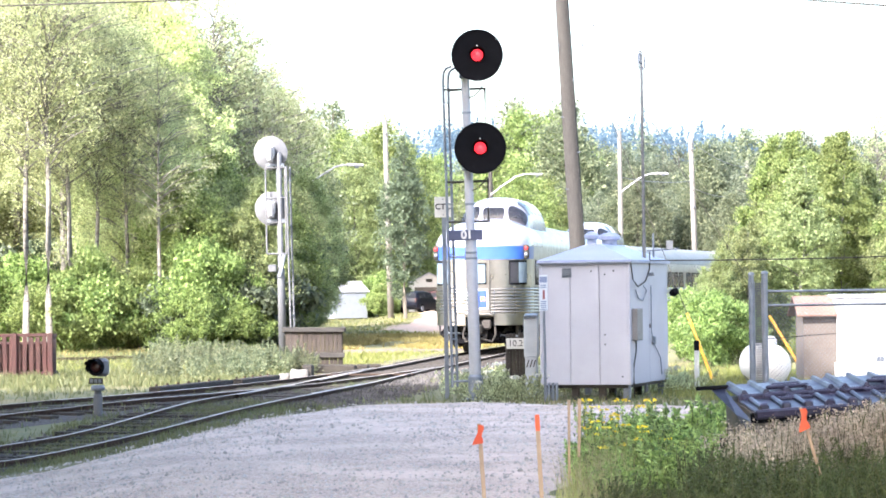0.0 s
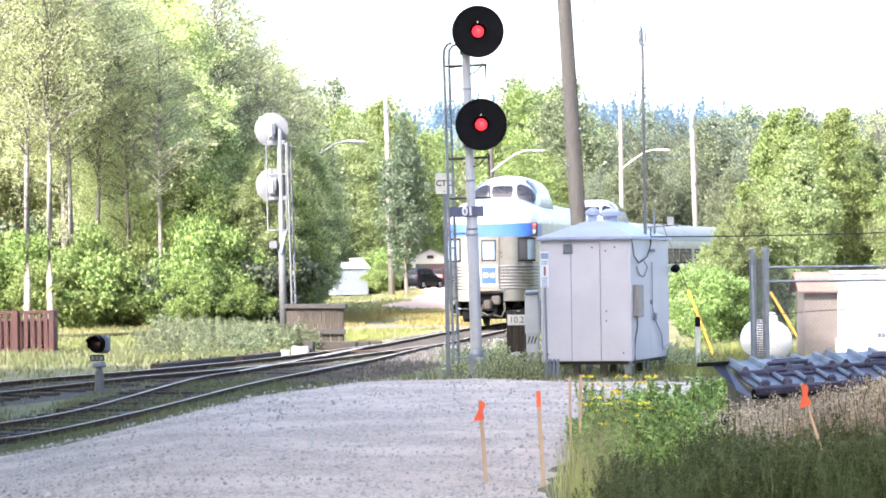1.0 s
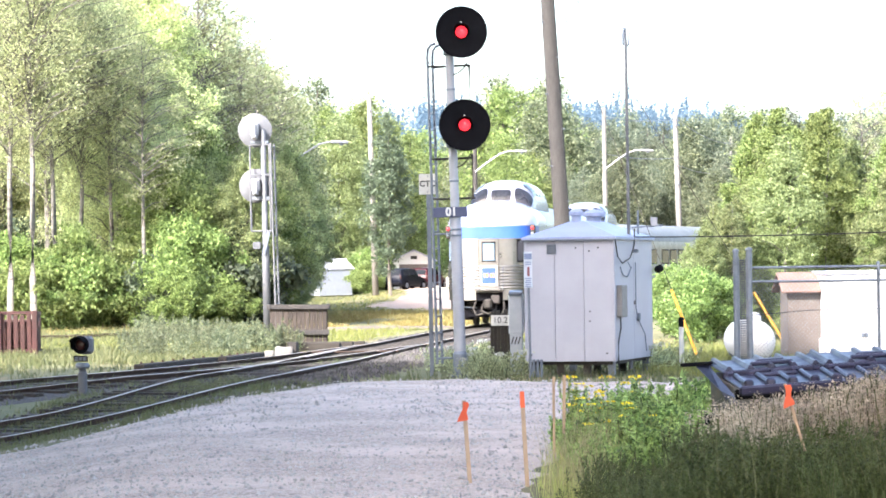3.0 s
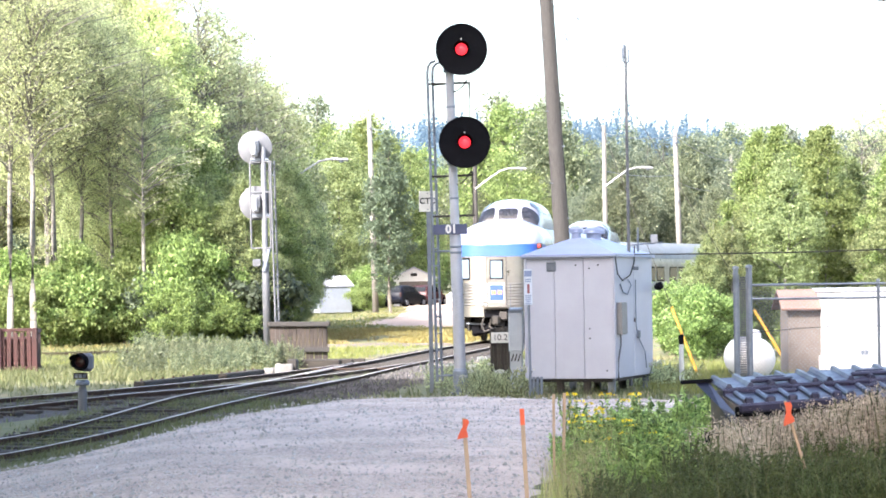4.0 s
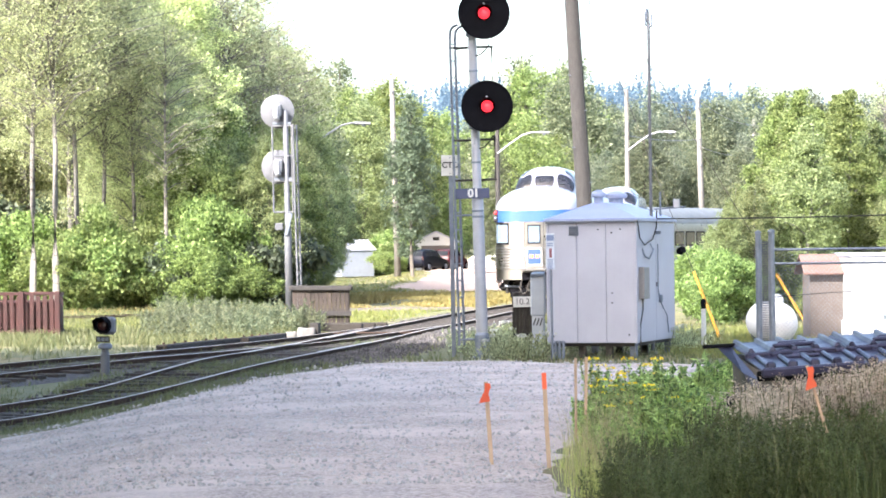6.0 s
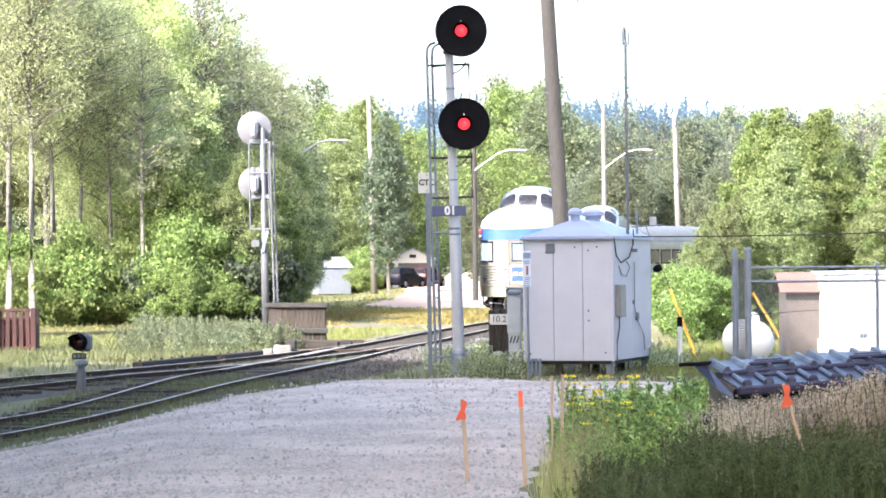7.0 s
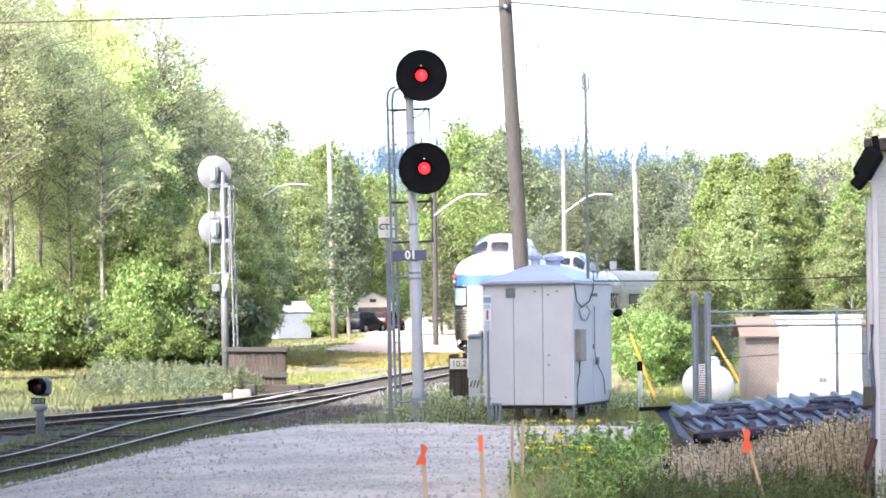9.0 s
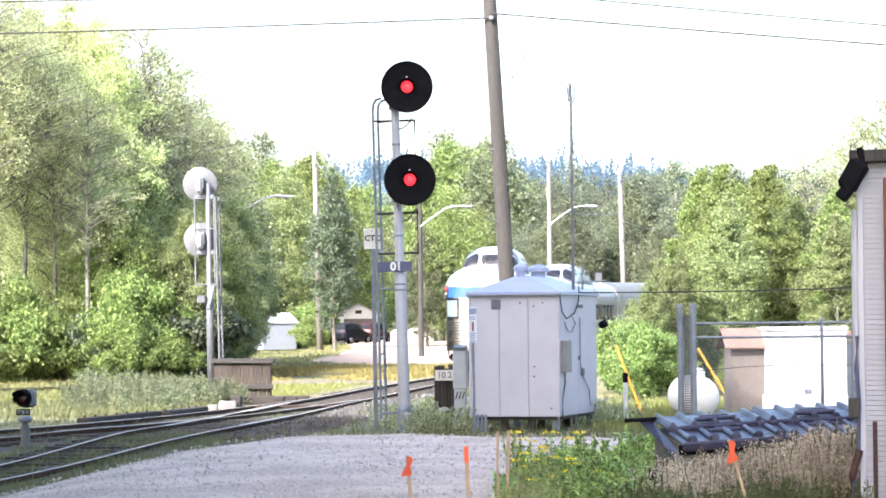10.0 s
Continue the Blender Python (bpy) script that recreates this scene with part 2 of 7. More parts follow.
def boxed(size, x=0, y=0, z=0, rx=0, ry=0, rz=0, bevel=0.0):
    return box(bmesh.new(), size, pose(x, y, z, rx, ry, rz), bevel)


def tube(bm, a, b, r1, r2=None, n=10, caps=True):
    """A round bar from a to b."""
    a, b = Vector(a), Vector(b)
    m = Matrix.Translation((a + b) / 2) @ (b - a).to_track_quat("Z", "Y").to_matrix().to_4x4()
    bmesh.ops.create_cone(bm, cap_ends=caps, segments=n, radius1=r1, radius2=r1 if r2 is None else r2, depth=(b - a).length, matrix=m)
    return bm


def pipe(bm, points, r, n=8):
    """A bent bar through points."""
    pts = [Vector(p) for p in points]
    rings = []
    for i, p in enumerate(pts):
        d = (pts[min(i + 1, len(pts) - 1)] - pts[max(i - 1, 0)]).normalized()
        q = d.to_track_quat("Z", "Y").to_matrix()
        rings.append([bm.verts.new(p + q @ Vector((r * math.cos(2 * math.pi * j / n), r * math.sin(2 * math.pi * j / n), 0))) for j in range(n)])
    for u, v in zip(rings, rings[1:]):
        for j in range(n):
            bm.faces.new((u[j], u[(j + 1) % n], v[(j + 1) % n], v[j]))
    bm.faces.new(rings[0][::-1])
    bm.faces.new(rings[-1])
    return bm


def lathe(bm, profile, m=Matrix(), n=32):
    """A turned shape about z from (radius, height) pairs."""
    rings = [[bm.verts.new(m @ Vector((r * math.cos(2 * math.pi * j / n), r * math.sin(2 * math.pi * j / n), z))) for j in range(n)] for r, z in profile]
    for u, v in zip(rings, rings[1:]):
        for j in range(n):
            bm.faces.new((u[j], u[(j + 1) % n], v[(j + 1) % n], v[j]))
    bm.faces.new(rings[0][::-1])
    bm.faces.new(rings[-1])
    return bm


def lettering(name, text, size, m, mat, parent, label="", bold=0.0):
    cu = bpy.data.curves.new(name, "FONT")
    cu.body, cu.size, cu.align_x, cu.align_y, cu.extrude = text, size, "CENTER", "CENTER", 0.003
    cu.offset = bold
    tmp = bpy.data.objects.new(name, cu)
    scene.collection.objects.link(tmp)
    me = bpy.data.meshes.new_from_object(tmp.evaluated_get(bpy.context.evaluated_depsgraph_get()))
    bpy.data.objects.remove(tmp)
    me.materials.clear()
    me.materials.append(mat)
    ob = new(name, me)
    ob.parent = parent
    ob.matrix_basis = m
    if label:
        tagged(ob, label)
    return ob


def smooth_step(a, b, x):
    t = min(1.0, max(0.0, (x - a) / (b - a)))
    return t * t * (3 - 2 * t)


# ---- ground ----
RAIL_Z = 0.12


def ground_z(x, y):
    """The lot falls away gently towards the near tracks, and the land rises far behind."""
    near = -0.42 * smooth_step(50, 37, y) * smooth_step(-2.0, -6.0, x)
    far = 0.25 * smooth_step(180, 300, y) + 22 * smooth_step(420, 1200, y)
    far += 0.5 * smooth_step(150, 225, y) * smooth_step(300, 240, y) * smooth_step(-6.5, -3, x) * smooth_step(16, 9, x)
    return near + far


def terrain():
    xs = sorted({*range(-1600, -200, 200), *range(-200, -40, 20), *range(-40, 41, 2), *range(60, 220, 20), *range(300, 1700, 200)})
    ys = sorted({-300, -100, -40, *range(-20, 130, 2), *range(130, 320, 10), *range(340, 1300, 60), 1600, 2400, 3500})
    verts = [(x, y, ground_z(x, y) + 0.02 * noise.noise((x * 0.31, y * 0.23, 0))) for y in ys for x in xs]
    w = len(xs)
    faces = [(j * w + i, j * w + i + 1, (j + 1) * w + i + 1, (j + 1) * w + i) for j in range(len(ys) - 1) for i in range(w - 1)]
    return tagged(raw("ground", verts, faces, GRASS, None, True), "rough grassy ground with dry and green patches", "ground", kind="structure")


def sheet(name, outline, mat, lift, label, step=0.5, rag=0.35, seed=3.0):
    """A thin irregular sheet on the ground inside a closed outline, with a ragged rim that dips into the soil."""
    def inside(x, y):
        c = False
        for (x1, y1), (x2, y2) in zip(outline, outline[1:] + outline[:1]):
            if (y1 > y) != (y2 > y) and x < (x2 - x1) * (y - y1) / (y2 - y1) + x1:
                c = not c
        return c

    def rim(x, y):
        d = 1e9
        for (x1, y1), (x2, y2) in zip(outline, outline[1:] + outline[:1]):
            ux, uy = x2 - x1, y2 - y1
            t = max(0, min(1, ((x - x1) * ux + (y - y1) * uy) / (ux * ux + uy * uy)))
            d = min(d, math.hypot(x - x1 - t * ux, y - y1 - t * uy))
        return d if inside(x, y) else -d

    x0, x1 = min(p[0] for p in outline) - 1, max(p[0] for p in outline) + 1
    y0, y1 = min(p[1] for p in outline) - 1, max(p[1] for p in outline) + 1
    nx, ny = int((x1 - x0) / step) + 1, int((y1 - y0) / step) + 1
    verts, faces, hs = [], [], []
    for j in range(ny):
        for i in range(nx):
            x, y = x0 + i * step, y0 + j * step
            e = rim(x, y) + rag * noise.noise((x * 0.8, y * 0.8, seed)) + 0.5 * rag * noise.noise((x * 2.6, y * 2.6, seed))
            h = lift * smooth_step(-0.25, 0.5, e) - 0.05 * smooth_step(0.1, -0.6, e)
            hs.append(e)
            verts.append((x, y, ground_z(x, y) + h + 0.018 * noise.noise((x * 0.7, y * 0.5, seed)) + 0.008 * noise.noise((x * 3, y * 3, seed))))
    for j in range(ny - 1):
        for i in range(nx - 1):
            q = (j * nx + i, j * nx + i + 1, (j + 1) * nx + i + 1, (j + 1) * nx + i)
            if max(hs[k] for k in q) > -0.6:
                faces.append(q)
    return tagged(raw(name, verts, faces, mat, None, True), label, "ground", kind="structure")


terrain()
LOT = [(-14, 2), (-11, 20), (-8.6, 28), (-6.3, 33), (-4.6, 38.5), (-3.0, 43), (-1.6, 47.2), (0.6, 47.6), (2.2, 46.3), (4.2, 45.2), (5.2, 42), (4.0, 38), (2.2, 34), (1.4, 29), (0.8, 24), (0.6, 18), (2.0, 8), (6, 2)]
sheet("gravel_lot", LOT, GRAVEL, 0.05, "pale grey gravel lot with tyre-packed stones")
sheet("dirt_track", [(-4.5, 94), (-2.2, 92), (0.2, 93), (0.6, 96.5), (-2, 98), (-4, 97.5)], EARTH, 0.05, "bare sandy patch in dry grass", 0.6, 0.9, 9.0)
DRIVE = [(-3.1, 160), (-2.2, 150), (0.8, 142), (5.0, 143), (9, 150), (9, 232), (3, 236), (-2.6, 232), (-0.9, 214), (-1.2, 190), (-2.2, 172)]
sheet("driveway", DRIVE, SAND, 0.10, "sunlit pale gravel driveway", 1.5, 0.8, 5.0)


# ---- tracks ----
def spline(control, step=0.5):
    """Evenly spaced points on a smooth line through the control points."""
    pts = [Vector((*p, 0)) for p in control]
    pts = [2 * pts[0] - pts[1], *pts, 2 * pts[-1] - pts[-2]]
    fine = []
    for a, b, c, d in zip(pts, pts[1:], pts[2:], pts[3:]):
        n = max(8, int((c - b).length / 0.2))
        for i in range(n):
            t = i / n
            fine.append(0.5 * (2 * b + (c - a) * t + (2 * a - 5 * b + 4 * c - d) * t * t + (3 * b - a - 3 * c + d) * t ** 3))
    out, gone, last = [fine[0]], 0.0, fine[0]
    for p in fine[1:]:
        gone += (p - last).length
        last = p
        if gone >= step:
            out.append(p)
            gone -= step
    return out


MAIN = spline([(-24, 12), (-14, 25.5), (-9, 34), (-6.2, 39), (-4.3, 44), (-2.55, 54.5), (-1.35, 65), (-0.55, 71), (0.4, 79), (1.3, 86), (2.78, 96), (4.27, 105.7), (6.95, 125), (8.45, 137), (9.75, 146), (12.4, 154), (16.5, 162), (23, 170.5), (34, 181), (70, 205)])
SIDE = spline([(-30, 24), (-16, 37), (-10, 43.2), (-7.4, 46.8), (-5.9, 49.6), (-4.3, 53.6), (-2.9, 58.8), (-1.85, 64), (-0.95, 68.8)])
YARD = spline([(-60, 74), (-30, 79), (-14, 84), (-9.5, 87), (-6, 91.5)])


def side_of(line, i):
    d = (line[min(i + 1, len(line) - 1)] - line[max(i - 1, 0)]).normalized()
    return Vector((d.y, -d.x, 0)), d


def rail(line, offset, parent):
    """One rail: foot, web and head, with a polished running surface."""
    prof = [(-0.07, -0.16), (0.07, -0.16), (0.07, -0.145), (0.012, -0.12), (0.012, -0.045), (0.036, -0.032), (0.036, 0.0), (-0.036, 0.0), (-0.036, -0.032), (-0.012, -0.045), (-0.012, -0.12), (-0.07, -0.145)]
    n = len(prof)
    verts, faces, tops = [], [], []
    for i, p in enumerate(line):
        s, d = side_of(line, i)
        c = p + s * offset
        wob = 0.02 * noise.noise((p.x * 0.25, p.y * 0.25, offset))
        z = ground_z(c.x, c.y) + RAIL_Z + wob * smooth_step(62, 45, p.y)
        for a, b in prof:
            q = c + s * a
            verts.append((q.x, q.y, z + b))
        if i:
            for j in range(n):
                k = (j + 1) % n
                faces.append(((i - 1) * n + j, (i - 1) * n + k, i * n + k, i * n + j))
                tops.append(1 if j == 6 else 0)
    ob = raw("rail", verts, faces, [RAIL_SIDE, RAIL_TOP], parent)
    ob.data.polygons.foreach_set("material_index", tops)
    return ob


def short_rails(line, y0, y1, offsets, parent, name):
    """Check rails, wing rails and closure pieces: short lengths beside the running rails."""
    piece = [p for p in line if y0 < p.y < y1]
    for o in offsets:
        r = rail(piece, o, parent)
        r.name = name


def bed(line, half, parent, name="ballast"):
    prof = [(-half - 1.1, -0.13), (-half, 0.0), (-half * 0.4, 0.015), (0, 0.01), (half * 0.4, 0.015), (half, 0.0), (half + 1.1, -0.13)]
    n = len(prof)
    verts, faces = [], []
    for i, p in enumerate(line):
        s, d = side_of(line, i)
        for a, b in prof:
            q = p + s * (a + 0.12 * noise.noise((p.x, p.y, a)))
            verts.append((q.x, q.y, ground_z(q.x, q.y) + b + 0.012 + 0.025 * noise.noise((q.x * 1.6, q.y * 1.6, 1))))
        if i:
            for j in range(n - 1):
                faces.append(((i - 1) * n + j, (i - 1) * n + j + 1, i * n + j + 1, i * n + j))
    return raw(name, verts, faces, BALLAST, parent, True)


TIE_MESH = bpy.data.meshes.new("tie")
_b = boxed((2.6, 0.22, 0.16), bevel=0.012)
_b.to_mesh(TIE_MESH)
_b.free()
TIE_MESH.materials.append(TIE)


def track(line, label, tie_from, tie_to):
    t = thing("railway_track", Matrix(), label, "track", "railway tracks", "structure")
    bed(line, 1.5, t)
    for o in (-0.753, 0.753):
        rail(line, o, t)
    rng = random.Random(4)
    for i, p in enumerate(line):
        if tie_from < p.y < tie_to:
            s, d = side_of(line, i)
            ob = new("tie", TIE_MESH)
            ob.parent = t
            ob.matrix_basis = pose(p.x, p.y, ground_z(p.x, p.y) - 0.034 + rng.uniform(-0.012, 0.008), 0, 0, math.degrees(math.atan2(s.y, s.x)) + rng.uniform(-1.5, 1.5))
    return t


main_track = track(MAIN, "rusty curving railway track with shiny railheads on dark ballast", 28, 110)
short_rails(MAIN, 50.5, 56.5, (0.685, -0.685), main_track, "guard_rail")
short_rails(MAIN, 59, 66, (-0.80, -0.66), main_track, "switch_point")
side_track = track(SIDE, "rusty side track joining the main track, weeds between its rails", 36, 64)
short_rails(SIDE, 48.5, 55.5, (0.685, -0.685), side_track, "guard_rail")
track(YARD, "rusty track in the grass before the trees", 78, 90)


# ---- the train ----
CAR_LEN, HALF_W, EAVE, ROOF = 25.6, 1.47, 3.25, 4.15


def plan_point(q, end_depth):
    """A point on the car's outline: q from 0 (middle of the rear) to 1 (where the side begins) round the end, then along the side."""
    if q <= 1:
        a = q * math.pi / 2
        return HALF_W * math.sin(a) ** 0.62, end_depth * (1 - math.cos(a) ** 0.62)
    return HALF_W, end_depth + (q - 1)


def skin(q, z, end_depth, out=0.0):
    """A point on the side or rear wall at plan position q (negative: other side) and height z; out lifts it off."""
    sg = -1 if q < 0 else 1
    a = abs(q)
    x, s = plan_point(a, end_depth)
    x2, s2 = plan_point(a + 0.01, end_depth)
    x1, s1 = plan_point(max(0, a - 0.01), end_depth)
    if a < 0.02:
        n = Vector((0, -1))
    else:
        n = Vector((s2 - s1, -(x2 - x1))).normalized()
    return Vector((sg * (x + out * n.x), s + out * n.y, z))


def roof_point(q, psi, end_depth, out=0.0):
    """A point of the roof, psi 0 at the eave to 1 at the ridge."""
    base = skin(q, EAVE, end_depth)
    c, w = math.cos(psi * math.pi / 2), math.sin(psi * math.pi / 2)
    spine = min(max(base.y, end_depth * 2.2), CAR_LEN)
    return Vector((base.x * c * (1 + out), spine + (base.y - spine) * c - out * c * (1 if abs(q) < 0.7 else 0), EAVE + (ROOF - EAVE) * w + out * w))


def across(x):
    """The plan position at which the rounded rear is x metres from the middle."""
    return math.copysign(math.asin(min(1.0, abs(x) / HALF_W) ** (1 / 0.62)) / (math.pi / 2), x)


def grid_faces(bm, rows):
    vs = [[bm.verts.new(p) for p in r] for r in rows]
    for a, b in zip(vs, vs[1:]):
        for i in range(len(a) - 1):
            bm.faces.new((a[i], a[i + 1], b[i + 1], b[i]))
    return vs


def patch(q0, q1, z0, z1, depth, out=0.012, n=8, m=1, thick=0.02):
    """A curved plate with thickness lying on the car's wall."""
    bm = bmesh.new()
    qs = [q0 + (q1 - q0) * i / n for i in range(n + 1)]
    zs = [z0 + (z1 - z0) * j / m for j in range(m + 1)]
    grid_faces(bm, [[skin(q, z, depth, out) for q in qs] for z in zs])
    loop = [(q, z0) for q in qs] + [(qs[-1], z) for z in zs[1:]] + [(q, z1) for q in qs[::-1][1:]] + [(qs[0], z) for z in zs[::-1][1:]]
    grid_faces(bm, [[skin(q, z, depth, out) for q, z in loop], [skin(q, z, depth, out - thick) for q, z in loop]])
    bmesh.ops.remove_doubles(bm, verts=bm.verts, dist=0.0005)
    bmesh.ops.recalc_face_normals(bm, faces=bm.faces)
    return bm


def dome_point(u, v, y0, length, out=0.0):
    """The glazed dome: u 0..1 along it, v -1..1 across. It rises from the roof and falls off at both ends."""
    w0, base, top = 1.14, 3.58, 4.88
    s = abs(2 * u - 1)
    e = (1 - s ** 4.5) ** (1 / 2.2) if s < 1 else 0.0
    a = v * math.pi / 2
    x = (w0 * (0.92 + 0.08 * e) + out) * math.copysign(abs(math.sin(a)) ** 0.80, a)
    z = base + (top - base) * (0.10 + 0.90 * e) * abs(math.cos(a)) ** 0.60 + out * math.cos(a)
    yy = y0 + length * u + (-1 if u < 0.5 else 1) * out * (s ** 8)
    return Vector((x, yy, z))


def dome_patch(u0, u1, v0, v1, y0, length, out=0.02, n=7, rounded=0.25):
    """A pane on the dome with cut corners and a rim."""
    bm = bmesh.new()
    rows = []
    for j in range(n + 1):
        g = j / n
        cut = rounded * (abs(2 * g - 1) ** 4) * 0.5
        rows.append([dome_point(u0 + (u1 - u0) * g, v0 + (v1 - v0) * (cut + (1 - 2 * cut) * i / n), y0, length, out) for i in range(n + 1)])
    grid_faces(bm, rows)
    bmesh.ops.solidify(bm, geom=bm.faces[:], thickness=0.02)
    bmesh.ops.recalc_face_normals(bm, faces=bm.faces)
    return bm


def wheel_mesh():
    bm = bmesh.new()
    lathe(bm, [(0.05, -0.08), (0.30, -0.075), (0.40, -0.06), (0.455, -0.065), (0.455, 0.045), (0.49, 0.055), (0.49, 0.075), (0.40, 0.07), (0.30, 0.03), (0.12, 0.05), (0.09, 0.1)], pose(0, 0, 0, 0, 90, 0), 24)
    return bm


WHEELS = []


def truck(parent, y):
    """A four-wheel bogie under a car."""
    bm = bmesh.new()
    for sx in (-1, 1):
        box(bm, (0.12, 3.1, 0.22), pose(sx * 1.02, 0, 0.62), 0.03)
        for sy in (-1, 1):
            box(bm, (0.26, 0.42, 0.34), pose(sx * 1.02, sy * 1.22, 0.50), 0.05)
            tube(bm, (sx * 1.0, sy * 0.45, 0.40), (sx * 1.0, sy * 0.45, 0.95), 0.13)
        tube(bm, (sx * 1.1, -0.9, 0.72), (sx * 1.1, 0.9, 0.60), 0.035)
    box(bm, (2.1, 0.5, 0.3), pose(0, 0, 0.7), 0.04)
    for sy in (-1, 1):
        tube(bm, (-0.85, sy * 1.22, 0.46), (0.85, sy * 1.22, 0.46), 0.09)
        box(bm, (1.9, 0.12, 0.18), pose(0, sy * 1.75, 0.55), 0.02)
    t = part("bogie", bm, DARK_IRON, parent, "grimy black bogie frame")
    t.matrix_basis = pose(0, y, 0)
    for sx in (-1, 1):
        for sy in (-1, 1):
            w = part("wheel", wheel_mesh(), DARK_IRON, t)
            w.matrix_basis = pose(sx * 0.76, sy * 1.22, 0.46, 0, 0, 0 if sx < 0 else 180)
            WHEELS.append((w, sx, sy))
    return t


def car_body(parent, depth, mat):
    """Wall and roof shells of one coach as a single closed body, with flutes below the windows as parts of their own."""
    far = CAR_LEN - 2 * depth
    qs = [i / 14 for i in range(15)] + [1 + far * i / 24 for i in range(1, 25)] + [1 + far + 0.2, 1 + far + 0.4]
    full = [-q for q in qs[::-1]] + qs[1:]
    bm = bmesh.new()
    grid_faces(bm, [[skin(q, z, depth) for q in full] for z in (0.84, 1.3, 2.1, 2.9, EAVE)])
    grid_faces(bm, [[roof_point(q, p / 8, depth) for q in full] for p in range(9)])
    a = [skin(-qs[-1], z, depth) for z in (0.84, EAVE)]
    b = [skin(qs[-1], z, depth) for z in (0.84, EAVE)]
    bm.faces.new([bm.verts.new(p) for p in (a[0], b[0], b[1], a[1])])
    arch = [roof_point(-qs[-1], p / 8, depth) for p in range(9)] + [roof_point(qs[-1], p / 8, depth) for p in range(7, -1, -1)]
    bm.faces.new([bm.verts.new(p) for p in arch])
    grid_faces(bm, [[skin(q, 0.84, depth) for q in full], [Vector((0, skin(q, 0.84, depth).y, 0.84)) for q in full]])
    bmesh.ops.remove_doubles(bm, verts=bm.verts, dist=0.001)
    bmesh.ops.recalc_face_normals(bm, faces=bm.faces)
    ob = part("body", bm, mat, parent, "", True)
    ob.data.set_sharp_from_angle(angle=radians(38))
    return ob


def flute(parent, z, q0, q1, depth, h=0.055):
    bm = bmesh.new()
    n = 26
    lo, hi = min(abs(q0), abs(q1)), max(abs(q0), abs(q1))
    sg = -1 if q0 < 0 else 1
    qs = [sg * (lo + (1 - lo) * i / 10) for i in range(10)] if lo < 1 else []
    qs += [sg * (max(lo, 1) + (hi - max(lo, 1)) * i / 12) for i in range(13)]
    rows = []
    for k in range(7):
        a = math.pi * k / 6
        rows.append([skin(q, z - h / 2 * math.cos(a), depth, -0.006 + 0.048 * math.sin(a)) for q in qs])
    grid_faces(bm, rows)
    bmesh.ops.recalc_face_normals(bm, faces=bm.faces)
    return part("flute", bm, STEEL, parent, "", True)


def underframe(parent):
    bm = bmesh.new()
    box(bm, (2.5, CAR_LEN - 2.4, 0.22), pose(0, CAR_LEN / 2, 0.93), 0.03)
    for y in (7.5, 10.2, 13.4, 16.6):
        box(bm, (2.5, 1.7, 0.5), pose(0, y, 0.62), 0.04)
    return part("underframe", bm, DARK_IRON, parent)


def dome(parent, y0, length):
    bm = bmesh.new()
    us = [0, 0.01, 0.03, 0.06, 0.1, 0.15, 0.22, 0.3, 0.4, 0.5, 0.6, 0.7, 0.78, 0.85, 0.9, 0.94, 0.97, 0.99, 1]
    grid_faces(bm, [[dome_point(u, v / 14, y0, length) for v in range(-14, 15)] for u in us])
    bmesh.ops.recalc_face_normals(bm, faces=bm.faces)
    d = part("dome", bm, CAR_WHITE, parent, "white rounded dome with dark wrap-around windows", True)
    return d


def coach(name, label, depth, wall):
    t = thing(name, pose(0, 60, 0), label, "train car", "cars of the passenger train")
    car_body(t, depth, wall)
    underframe(t)
    for y in (3.6, CAR_LEN - 3.6):
        truck(t, y)
    return t


def side_windows(t, depth, spans, z0=2.12, z1=2.78, sides=(1,)):
    for sg in sides:
        for a, b in spans:
            fr = part("window_frame", patch(sg * (1 + a - 0.06), sg * (1 + b + 0.06), z0 - 0.06, z1 + 0.06, depth, 0.014, 2), BLACK, t)
            part("window", patch(sg * (1 + a), sg * (1 + b), z0, z1, depth, 0.02, 2), GLASS_DARK, fr)


SIGN_NAVY = material("tail_sign_blue", (0.012, 0.04, 0.20), 0.4, second=(0.016, 0.05, 0.23), scale=5)


